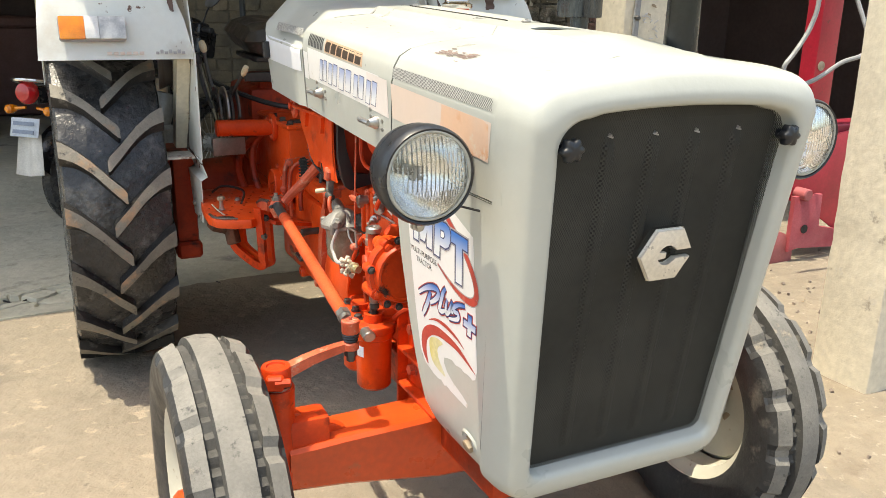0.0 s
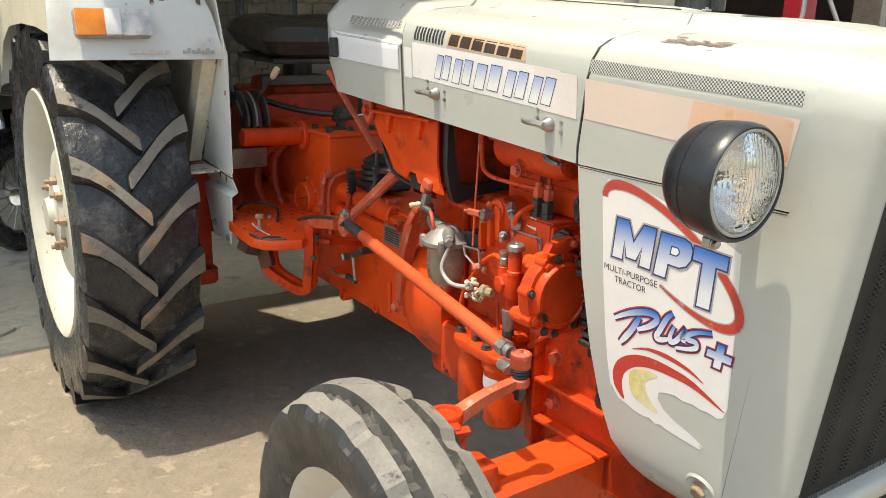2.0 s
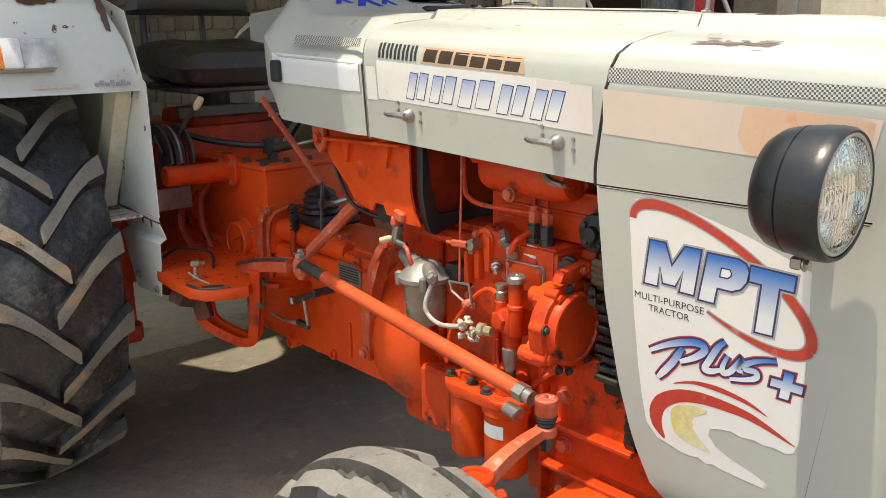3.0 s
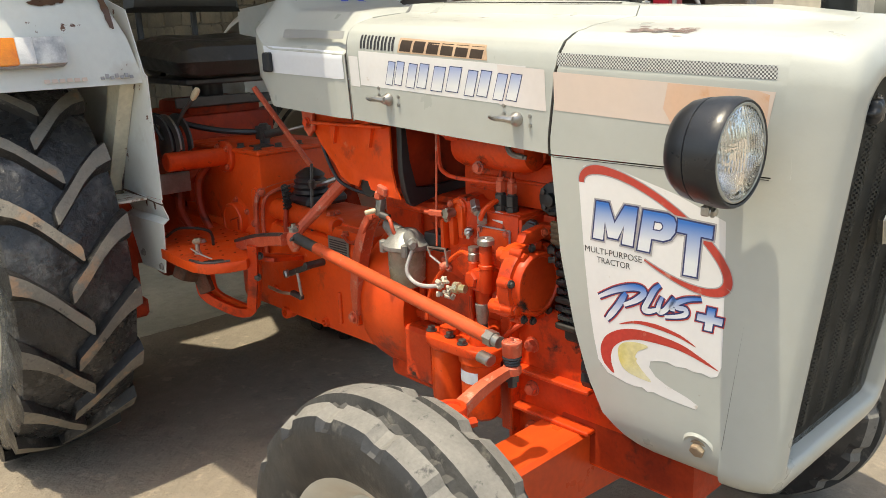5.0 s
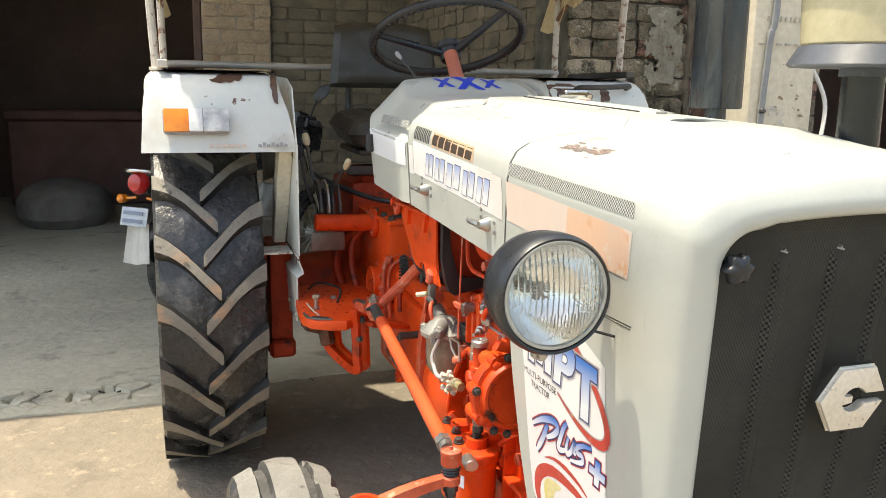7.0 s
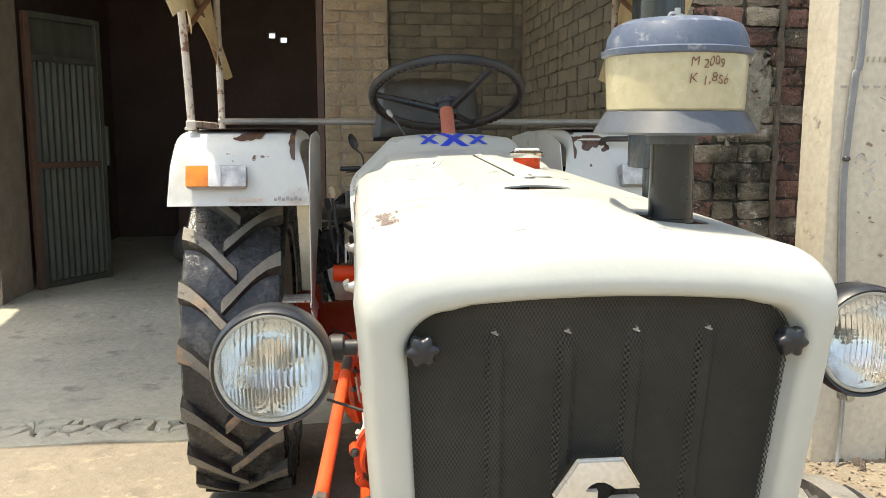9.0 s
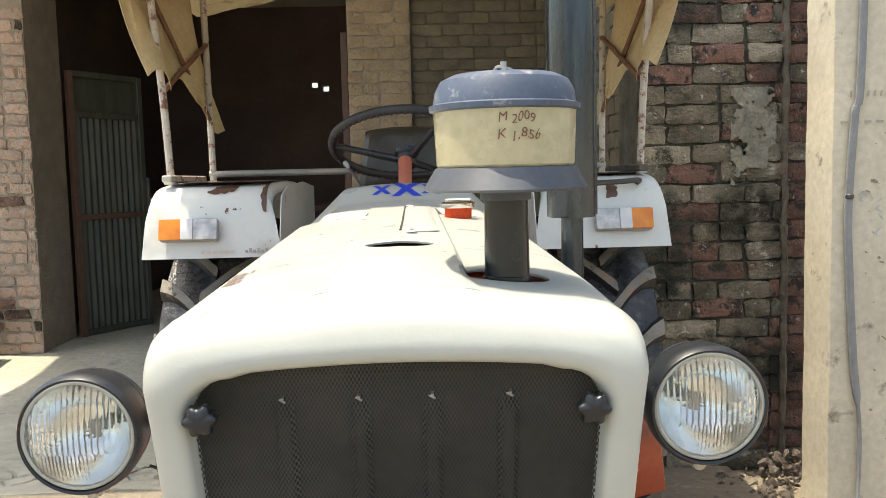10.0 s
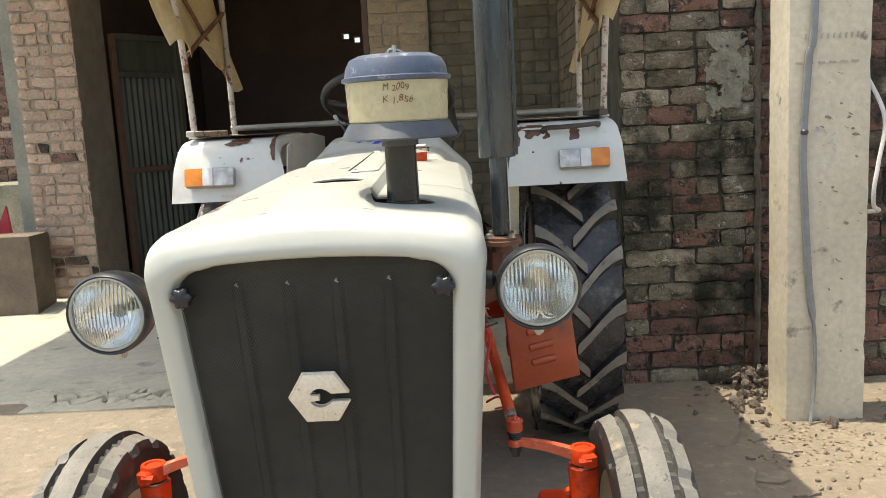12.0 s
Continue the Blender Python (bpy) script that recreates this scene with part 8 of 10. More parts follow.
def shape(name, pts, material, parent, lift=LIFT, label=""):
    """A printed flat shape on the flat side panel, from an outline of (y, z)."""
    b = B()
    vs = [b.verts.new(on_left(y, z, lift)) for y, z in pts]
    for tri in tessellate_polygon([[Vector((y, z, 0)) for y, z in pts]]):
        b.faces.new([vs[i] for i in tri])
    return part(name, b, material, parent, label)


def band(name, spine, widths, material, parent, lift):
    """A curved stripe along a spine of (y, z) with a width at each end and middle."""
    path = smooth_path([Vector((0, *p)) for p in spine], 8)
    b = B()
    prev = None
    n = len(path) - 1
    for k, p in enumerate(path):
        d = (path[min(k + 1, n)] - path[max(k - 1, 0)]).normalized()
        nrm = Vector((0, -d.z, d.y))
        w = table([(i / (len(widths) - 1), x) for i, x in enumerate(widths)], k / n) / 2
        row = [b.verts.new(on_left(q.y, q.z, lift)) for q in (p + nrm * w, p - nrm * w)]
        if prev:
            b.faces.new((prev[0], prev[1], row[1], row[0]))
        prev = row
    return part(name, b, material, parent)


def letters(name, body, y, z, size, material, parent, lift, width=None, shear=0.0, bold=0.0, slope=0.0, label=""):
    """Lettering that reads from rear to front along the flank."""
    ob = text(name, body, Matrix.Identity(4), size, material, parent, label, shear=shear, bold=bold, depth=0.0, width=width)
    for v in ob.data.vertices:
        yy = y - v.co.x
        v.co = on_left(yy, z + v.co.y + slope * v.co.x, lift)
    return ob


# upper stripes
patch("checker_stripe", ((0.468, 1.176), (0.100, 1.158), (0.100, 1.140), (0.468, 1.156)), CHECKER, bonnet_front, n=(24, 4), label="black and white checker stripe")
patch("peach_stripe", ((0.476, 1.146), (0.100, 1.124), (0.112, 1.064), (0.476, 1.083)), PEACH, bonnet_front, n=(24, 4), label="sun-faded peach stripe")
shape("peach_end", [(0.262, 1.1325), (0.20, 1.1292), (0.125, 1.1252), (0.108, 1.120), (0.112, 1.072), (0.120, 1.0655), (0.20, 1.0695), (0.256, 1.0722), (0.27, 1.095)], PEACH_DEEP, bonnet_front, LIFT + 0.0007)
patch("checker_stripe", ((1.27, 1.232), (1.045, 1.222), (1.045, 1.206), (1.27, 1.213)), CHECKER, dash, n=(8, 3))
patch("sticker_panel", ((1.026, 1.172), (0.996, 1.170), (0.996, 1.108), (1.026, 1.110)), STICKER, bonnet_rear, n=(4, 4))
patch("sticker_panel", ((0.992, 1.182), (0.535, 1.154), (0.535, 1.085), (0.992, 1.112)), STICKER, bonnet_rear, n=(24, 5), label="white model sticker panel, yellowed at one end")
patch("sticker_panel", ((0.60, 1.1565), (0.494, 1.149), (0.494, 1.080), (0.60, 1.0875)), STICKER_OLD, bonnet_rear, LIFT + 0.0006, n=(6, 5))
# model name drawn as plain slanted blocks, pale blue at the top
def swollen(poly, d):
    """An outline grown outwards by d."""
    area = sum(p[0] * q[1] - q[0] * p[1] for p, q in zip(poly, poly[1:] + poly[:1]))
    sgn = 1 if area > 0 else -1
    out = []
    n = len(poly)
    for k in range(n):
        p, c, q = Vector(poly[k - 1]), Vector(poly[k]), Vector(poly[(k + 1) % n])
        e, f = (c - p).normalized(), (q - c).normalized()
        n1, n2 = Vector((e.y, -e.x)) * sgn, Vector((f.y, -f.x)) * sgn
        m = (n1 + n2)
        m = m / max(m.length_squared * 0.5, 0.35)
        out.append(tuple(c + m * d))
    return out


for y0, w in ((0.900, 0.052), (0.838, 0.062), (0.766, 0.080), (0.676, 0.062), (0.604, 0.060)):
    z0 = 1.1605 - 0.066 * (0.900 - y0)
    for a, c in ((0.0, 0.36), (0.52, 0.90)):
        quad = [(y0 - w * a - 0.006, z0), (y0 - w * c - 0.006, z0 - 0.002), (y0 - w * c + 0.010, z0 - 0.046), (y0 - w * a + 0.010, z0 - 0.044)]
        shape("block_outline", swollen(quad, 0.0015), NAVY, bonnet_rear, LIFT + 0.0014)
        shape("block_face", quad, PALETOP, bonnet_rear, LIFT + 0.0020)
# maker's lettering: dark blocks on a tan ground
patch("tan_panel", ((0.862, 1.206), (0.628, 1.190), (0.624, 1.163), (0.868, 1.178)), TAN, bonnet_rear, LIFT + 0.0004, n=(14, 4))
y = 0.857
for k in range(6):
    z = 1.2015 - 0.066 * (0.857 - y)
    patch("print_bar", ((y - 0.001, z), (y - 0.033, z - 0.002), (y - 0.027, z - 0.023), (y + 0.005, z - 0.021)), INK, bonnet_rear, LIFT + 0.001, n=(3, 3))
    y -= 0.0385
y = 0.985
for k in range(5):
    z = 1.2135 - 0.066 * (0.985 - y)
    patch("print_bar", ((y, z), (y - 0.0065, z), (y - 0.0045, z - 0.027), (y + 0.002, z - 0.027)), BLACKINK, bonnet_rear, LIFT + 0.0006, n=(2, 4))
    patch("print_bar", ((y - 0.0105, z), (y - 0.017, z), (y - 0.015, z - 0.027), (y - 0.0085, z - 0.027)), BLACKINK, bonnet_rear, LIFT + 0.0006, n=(2, 4))
    y -= 0.0225
# pale band on the dashboard cowl
def on_dash(u, v, lift=0.002):
    best = None
    for k in range(40):
        s = -1 + 0.6 * k / 39
        p = dash_point(s, (u - 1.04) / 0.4)
        if best is None or abs(p.z - v) < abs(best.z - v):
            best = p
    return Vector((best.x - lift, u, v))


bm = B()
surface(bm, lambda s, t: on_dash(lerp(1.34, 1.045, s), lerp(1.196 - 0.015 * s, 1.135 - 0.012 * s, t)), steps(0, 1, 10), steps(0, 1, 6))
part("sticker_panel", bm, PALEBLUE, dash, "pale sticker band on the cowl")
# blue zigzag sticker on top of the cowl
bm = B()
def on_top(x, y):
    return Vector((x, y, dash_top(x, y) + 0.0015))


def dash_top(x, y):
    lo, hi = 0.0, 0.72
    for _ in range(20):
        m = (lo + hi) / 2
        if abs(dash_point(m, (y - 1.04) / 0.4).x) < abs(x):
            lo = m
        else:
            hi = m
    return dash_point(lo, (y - 1.04) / 0.4).z


for cx, s in ((-0.062, 0.65), (0.004, 1.0), (0.070, 0.65)):
    for dx in (-1, 1):
        pts = [(-0.035 * s * dx, 0.05 * s), (-0.015 * s * dx, 0.05 * s), (0.035 * s * dx, -0.05 * s), (0.015 * s * dx, -0.05 * s)]
        rows = [[on_top(cx + 1.15 * lerp(lerp(pts[0][0], pts[1][0], u), lerp(pts[3][0], pts[2][0], u), t), 1.378 + 0.75 * lerp(pts[0][1], pts[3][1], t)) for u in (0, 1)] for t in steps(0, 1, 6)]
        vv = [[bm.verts.new(p) for p in r] for r in rows]
        for a, c in zip(vv, vv[1:]):
            bm.faces.new((a[0], a[1], c[1], c[0]))
part("zigzag_sticker", bm, ROYAL, dash, "blue tribal zigzag sticker")

# decal on the side panel
pan = side_panels[-1]
shape("decal_ground", [(0.430, 0.975), (0.418, 0.995), (0.395, 0.999), (0.355, 0.996), (0.25, 0.968), (0.166, 0.936), (0.165, 0.84), (0.166, 0.752), (0.167, 0.704), (0.174, 0.686), (0.184, 0.681), (0.200, 0.684), (0.215, 0.682), (0.228, 0.685), (0.247, 0.682), (0.262, 0.686), (0.277, 0.683), (0.293, 0.678), (0.295, 0.667), (0.283, 0.653), (0.261, 0.643), (0.227, 0.634), (0.205, 0.625), (0.209, 0.617), (0.251, 0.619), (0.275, 0.621), (0.288, 0.624), (0.298, 0.620), (0.310, 0.626), (0.323, 0.623), (0.34, 0.624), (0.379, 0.633), (0.398, 0.653), (0.406, 0.69), (0.414, 0.744), (0.422, 0.83)], STICKER, pan, LIFT, "white decal with a torn lower edge")
ell = []
for k in range(61):
    a = 2 * math.pi * k / 60
    u, v = 0.148 * math.cos(a), 0.052 * math.sin(a)
    th = radians(-29)
    ell.append((0.292 - (u * math.cos(th) - v * math.sin(th)), 0.906 + (u * math.sin(th) + v * math.cos(th))))
for arc, ws in ((ell[:33], (0.015, 0.013, 0.011, 0.012, 0.015, 0.010)), (ell[46:], (0.002, 0.006, 0.010, 0.013, 0.015))):
    band("ring_edge", arc, [w + 0.004 for w in ws], GREYINK, pan, LIFT + 0.0005)
    band("red_ring", arc, list(ws), REDINK, pan, LIFT + 0.0008)
GLYPHS = (
    (((0.394, 0.938), (0.315, 0.937), (0.325, 0.872), (0.403, 0.874)), [(0, 0), (0, 1), (0.30, 1), (0.5, 0.50), (0.70, 1), (1, 1), (1, 0), (0.74, 0), (0.74, 0.50), (0.62, 0.10), (0.38, 0.10), (0.26, 0.50), (0.26, 0)]),
    (((0.304, 0.935), (0.244, 0.934), (0.256, 0.867), (0.316, 0.868)), [(0, 0), (0, 1), (0.72, 1), (0.9, 0.94), (1, 0.80), (1, 0.58), (0.9, 0.42), (0.72, 0.34), (0.36, 0.34), (0.36, 0)]),
    (((0.243, 0.929), (0.185, 0.926), (0.193, 0.842), (0.251, 0.842)), [(0, 0.77), (0, 1), (1, 1), (1, 0.77), (0.68, 0.77), (0.68, 0), (0.30, 0), (0.30, 0.77)]),
)


def in_quad(quad, pts):
    tl, tr, br, bl = [Vector(q) for q in quad]
    return [tuple((bl.lerp(br, u)).lerp(tl.lerp(tr, u), v)) for u, v in pts]


for quad, pts in GLYPHS:
    poly = in_quad(quad, pts)
    shape("letter_edge", swollen(poly, 0.0052), GREYINK, pan, LIFT + 0.0011)
    shape("letter_outline", swollen(poly, 0.0026), NAVY, pan, LIFT + 0.0014)
    shape("letter", poly, BLUETOP, pan, LIFT + 0.0017, "bold italic letter, blue fading to white")
eye = in_quad(GLYPHS[1][0], [(0.36, 0.56), (0.36, 0.78), (0.58, 0.78), (0.65, 0.70), (0.65, 0.63), (0.58, 0.56)])
shape("letter_outline", eye, NAVY, pan, LIFT + 0.0020)
shape("letter_eye", swollen(eye, -0.002), STICKER, pan, LIFT + 0.0023)
letters("small_print", "MULTI-PURPOSE", 0.420, 0.848, 0.0150, BLACKINK, pan, LIFT + 0.0012, width=0.112, bold=0.0, slope=-0.01)
letters("small_print", "TRACTOR", 0.396, 0.832, 0.0150, BLACKINK, pan, LIFT + 0.0012, width=0.066, bold=0.0, slope=-0.01)
# brush-script word in five strokes
STROKES = (
    ([(0.393, 0.771), (0.361, 0.789), (0.328, 0.801), (0.309, 0.802), (0.305, 0.794), (0.320, 0.780), (0.343, 0.767)], 0.0105),
    ([(0.339, 0.789), (0.356, 0.761), (0.379, 0.732)], 0.0105),
    ([(0.274, 0.816), (0.285, 0.805), (0.297, 0.783), (0.304, 0.768), (0.294, 0.767), (0.280, 0.773)], 0.0095),
    ([(0.270, 0.797), (0.277, 0.780), (0.276, 0.770), (0.265, 0.776), (0.249, 0.798), (0.255, 0.782), (0.248, 0.780)], 0.0085),
    ([(0.202, 0.808), (0.226, 0.802), (0.244, 0.792), (0.244, 0.785), (0.230, 0.785), (0.229, 0.777), (0.243, 0.770), (0.266, 0.764)], 0.0080),
)
for extra, mt, nm, up in ((0.0085, REDINK, "script_edge", 0.0011), (0.0050, NAVY, "script_outline", 0.0015), (0.0, BLUETOP, "script_stroke", 0.0019)):
    for spine, w in STROKES:
        band(nm, spine, [w * 0.55 + extra, w + extra, w + extra, w + extra, w * 0.6 + extra], mt, pan, LIFT + up)
cross = [(-0.3, -1), (0.3, -1), (0.3, -0.3), (1, -0.3), (1, 0.3), (0.3, 0.3), (0.3, 1), (-0.3, 1), (-0.3, 0.3), (-1, 0.3), (-1, -0.3), (-0.3, -0.3)]
cross = [(0.188 - 0.021 * x - 0.003 * y, 0.778 + 0.019 * y) for x, y in cross]
shape("plus_edge", swollen(cross, 0.0038), REDINK, pan, LIFT + 0.0011)
shape("plus_outline", swollen(cross, 0.0024), NAVY, pan, LIFT + 0.0014)
shape("plus_sign", cross, BLUETOP, pan, LIFT + 0.0017)
band("red_swoosh", [(0.366, 0.636), (0.379, 0.655), (0.381, 0.675), (0.372, 0.694), (0.348, 0.711), (0.315, 0.720), (0.274, 0.721), (0.230, 0.716), (0.172, 0.696)], [0.003, 0.018, 0.023, 0.023, 0.020, 0.018, 0.015, 0.011, 0.001], REDINK, pan, LIFT + 0.0006)
band("red_swoosh", [(0.353, 0.730), (0.321, 0.741), (0.283, 0.743), (0.241, 0.737), (0.211, 0.726)], [0.001, 0.005, 0.008, 0.006, 0.001], REDINK, pan, LIFT + 0.0006)
band("yellow_swoosh", [(0.298, 0.703), (0.322, 0.696), (0.337, 0.682), (0.334, 0.663), (0.316, 0.651), (0.292, 0.641)], [0.003, 0.018, 0.038, 0.036, 0.020, 0.002], YELLOWINK, pan, LIFT + 0.0005)
# worn bare patch on the shoulder, small scratches
FIT[0] = lopsided
bm = B()
rng3 = random.Random(9)
for k in range(90):
    yy = 0.300 + rng3.uniform(-0.050, 0.050)
    aa = 0.2185 + (yy - 0.30) * 0.03 + rng3.gauss(0, 0.0065)
    ln, wd = rng3.uniform(0.004, 0.014), rng3.uniform(0.0012, 0.0035)
    q = [(-aa, yy - ln), (-aa + wd, yy - ln * 0.3), (-aa + wd * 0.6, yy + ln), (-aa - wd * 0.5, yy + ln * 0.4)]
    bm.faces.new([bm.verts.new((x, y_, bonnet_top(abs(x), y_) + 0.0015)) for x, y_ in q])
part("bare_patch", bm, mat("scraped_primer", (0.27, 0.19, 0.165), (0.15, 0.13, 0.12), 0.6, scale=45), bonnet_front, "rusty scraped patch on the bonnet's shoulder")
bm = B()
for k in range(18):
    yy = rng3.uniform(0.55, 0.95)
    aa = rng3.uniform(0.06, 0.21)
    ln, wd = rng3.uniform(0.004, 0.02), rng3.uniform(0.001, 0.003)
    q = [(-aa, yy - ln), (-aa + wd, yy), (-aa, yy + ln), (-aa - wd, yy)]
    bm.faces.new([bm.verts.new((x, y_, bonnet_top(abs(x), y_) + 0.0015)) for x, y_ in q])
part("bare_patch", bm, mat("rubbed_grey_paint", (0.30, 0.29, 0.27), (0.38, 0.35, 0.31), 0.6, scale=60), bonnet_rear, "faint grey scuffs on the rear bonnet")
# slot down the raised centre of the rear bonnet, with two small clips
bm = B()
tube(bm, [(x, y, bonnet_top(0, y) + 0.0005) for x, y in ((0.006, 1.01), (0.004, 0.90), (0.002, 0.75), (0.000, 0.62), (-0.002, 0.53))], 0.0018, seg=6)
part("slot_seam", bm, SEAM, bonnet_rear, "dark slot in the bonnet's raised centre")
bm = B()
surface(bm, lambda u, v: Vector((lerp(0.004, 0.060, u), lerp(0.515, 1.015, v), bonnet_top(0, lerp(0.515, 1.015, v)) + 0.005 * (1 - (2 * u - 1) ** 4) * (1 - (2 * v - 1) ** 8))), steps(0, 1, 10), steps(0, 1, 12))
part("raised_strip", bm, WHITE, bonnet_rear, "white raised strip")
for y in (1.00, 0.490):
    bm = B()
    box(bm, (0.016, y, bonnet_top(0, y) + 0.002), (0.018, 0.009, 0.004), bevel=0.0015)
    rod(bm, (0.016, y, bonnet_top(0, y) + 0.003), (0.016, y, bonnet_top(0, y) + 0.007), 0.003, seg=8)
    part("clip", bm, STEEL, bonnet_rear, "small steel clip")
FIT[0] = None
# bonnet catches
for (y, z) in ((0.905, 1.085), (0.560, 1.064)):
    p = on_left(y, z, 0.0)
    bm = B()
    lathe(bm, p, (-1, 0, 0), [(0.013, 0), (0.013, 0.005), (0.010, 0.010), (0.007, 0.018)], 20)
    c = part("bonnet_catch", bm, STEEL, bonnet_rear, "dull steel bonnet catch")
    bm = B()
    q = p + Vector((-0.018, 0, 0))
    tube(bm, [q + Vector((0, -0.006, 0.0)), q + Vector((-0.004, 0.016, 0.002)), q + Vector((-0.004, 0.034, 0.001)), q + Vector((-0.001, 0.048, 0.003))], (0.0065, 0.0035), seg=8)
    part("catch_lever", bm, STEEL, bonnet_rear)
    for dy, dz in ((-0.03, 0.006), (-0.03, -0.010), (0.03, 0.022), (0.03, 0.008)):
        bm = B()
        rod(bm, p + Vector((0.001, dy, dz)), p + Vector((-0.003, dy, dz)), 0.0035, seg=8)
        part("rivet", bm, STEEL, bonnet_rear)
# side catch on the dashboard cowl
bm = B()
box(bm, on_dash(1.318, 1.158, 0.008), (0.016, 0.028, 0.045), bevel=0.004)
part("cowl_catch", bm, LAMPBLACK, dash, "dark rubber cowl catch")
# handwriting on the air cleaner bowl
for body, z, w, x0 in (("M 2009", 1.401, 0.043, 0.120), ("K 1,856", 1.3815, 0.050, 0.119)):
    ob = text("handwriting", body, Matrix.Identity(4), 0.0155, BROWNINK, ac, shear=0.12, depth=0.0, width=w)
    for v in ob.data.vertices:
        a = (x0 + v.co.x - AC.x + 0.01) / 0.0885
        rr = 0.0879 + 0.0011
        v.co = Vector((AC.x + rr * math.sin(a), AC.y - rr * math.cos(a), z + v.co.y + 0.0022 * math.sin(v.co.x * 260) + 0.03 * v.co.x))

# ---- things round the tractor ----
# sheet-steel door leaf, swung into the room; drawn along x from its hinge
door = thing("door_leaf", (-2.82, 6.02, 0.09), "half-open green-grey corrugated steel door in a dark doorway", "door")
FIT[0] = lambda p: Vector((-2.82, 6.02, 0.09)) + Matrix.Rotation(radians(58), 3, "Z") @ p
bm = B()
surface(bm, lambda x, z: Vector((x, 0.010 * math.sin(x * 2 * math.pi / 0.062), z)), steps(0.04, 0.68, 84), [0.05, 0.7, 1.3, 1.83])
shell(bm, 0.002)
part("sheet", bm, DOORSTEEL, door)
bm = B()
box(bm, (0.36, 0.004, 2.02), (0.66, 0.004, 0.32))
part("top_panel", bm, DOORSTEEL, door)
FRAME_RUST = mat("rusty_door_frame", (0.16, 0.085, 0.06), (0.11, 0.065, 0.045), 0.7, scale=9)
for c, d, m in (((0.02, -0.02, 1.1), (0.05, 0.05, 2.2), FRAME_RUST), ((0.70, -0.02, 1.1), (0.05, 0.05, 2.2), DOORSTEEL), ((0.36, -0.022, 2.18), (0.63, 0.04, 0.05), DOORSTEEL), ((0.36, -0.022, 1.85), (0.63, 0.04, 0.05), DOORSTEEL), ((0.36, -0.022, 1.00), (0.63, 0.03, 0.05), FRAME_RUST), ((0.36, -0.022, 0.03), (0.63, 0.04, 0.05), DOORSTEEL)):
    bm = B()
    box(bm, c, d, bevel=0.004)
    part("door_rail", bm, m, door)
bm = B()
box(bm, (0.735, -0.05, 1.15), (0.03, 0.03, 0.34), bevel=0.006)
part("latch", bm, DOORSTEEL, door)
FIT[0] = None
bm = B()
box(bm, (-0.50, 5.50, 1.2), (0.05, 0.10, 2.5), bevel=0.004)
tagged(link("trim", bm, mat("rusty_jamb", (0.13, 0.075, 0.055), (0.09, 0.055, 0.045), 0.7, scale=9)), "rust-brown steel door jamb", "door frame", kind="structure")

# parked motorcycle behind the rear wheel, drawn with x to its right and y forward from the tail lamp
moto = thing("motorcycle", (-0.65, 4.17, 0), "parked black motorcycle with a red tail lamp and white flap", "motorcycle")
FIT[0] = lambda p: Vector((-0.916, 3.90, 0.012)) + Matrix.Rotation(radians(-45.5), 3, "Z") @ p


def moto_wheel(name, f, R, r):
    b = B()
    torus(b, (0, f, R + r), (1, 0, 0), R, r, 44, 10)
    w = part(name, b, RUBBER, moto)
    b = B()
    torus(b, (0, f, R + r), (1, 0, 0), R - r * 0.9, 0.014, 40, 8)
    part("rim", b, CHROME, w)
    b = B()
    lathe(b, (-0.045, f, R + r), (1, 0, 0), [(0.03, 0), (0.065, 0.01), (0.065, 0.08), (0.03, 0.09)], 20)
    part("hub", b, ALUMINIUM, w)
    for k in range(16):
        a = 2 * math.pi * k / 16
        b = B()
        rod(b, (0, f, R + r), (0, f + (R - r) * math.cos(a), R + r + (R - r) * math.sin(a)), 0.003, seg=5)
        part("wire_spoke", b, STEEL, w)


moto_wheel("rear_wheel", 0.36, 0.245, 0.05)
moto_wheel("front_wheel", 1.60, 0.255, 0.042)
cushion("saddle", (0.0, 0.46, 0.80), (0.26, 0.72, 0.11), (3, 0, 0), VINYL, "black saddle", moto, sag=0.0)
for name, f0, arc, R, wide in (("rear_mudguard", 0.36, (0.25, 1.75), 0.335, 0.075), ("front_mudguard", 1.60, (0.9, 2.4), 0.325, 0.06)):
    bm = B()
    surface(bm, lambda a, v: Vector((v * wide, f0 - R * math.cos(a), 0.30 + R * math.sin(a) - 0.02 * v * v)), steps(*arc, 16), [-1, -0.6, 0, 0.6, 1])
    shell(bm, 0.003)
    part(name, bm, MOTOBLACK, moto)
bm = B()
tube(bm, [(-0.12, 0.62, 0.80), (-0.13, 0.25, 0.81), (-0.10, 0.04, 0.85), (0, -0.01, 0.86), (0.10, 0.04, 0.85), (0.13, 0.25, 0.81), (0.12, 0.62, 0.80)], 0.010, seg=8)
part("grab_rail", bm, CHROME, moto)
bm = B()
lathe(bm, (0, 0.03, 0.79), (0, -1, 0.12), [(0.05, -0.03), (0.062, 0.0), (0.060, 0.022), (0.045, 0.040), (0.0, 0.046)], 24)
part("tail_lamp", bm, REDLENS, moto, "round red tail lamp")
bm = B()
box(bm, (0, 0.08, 0.775), (0.11, 0.10, 0.09), bevel=0.02, seg=2)
part("lamp_bracket", bm, MOTOBLACK, moto)
for sx in (-0.13, 0.13):
    bm = B()
    rod(bm, (sx * 0.3, 0.04, 0.71), (sx, 0.03, 0.70), 0.008, seg=8)
    lathe(bm, (sx, 0.03, 0.70), (0, -1, 0), [(0.016, -0.03), (0.026, 0.0), (0.024, 0.022), (0.012, 0.034), (0.0, 0.036)], 16)
    part("indicator", bm, AMBER, moto)
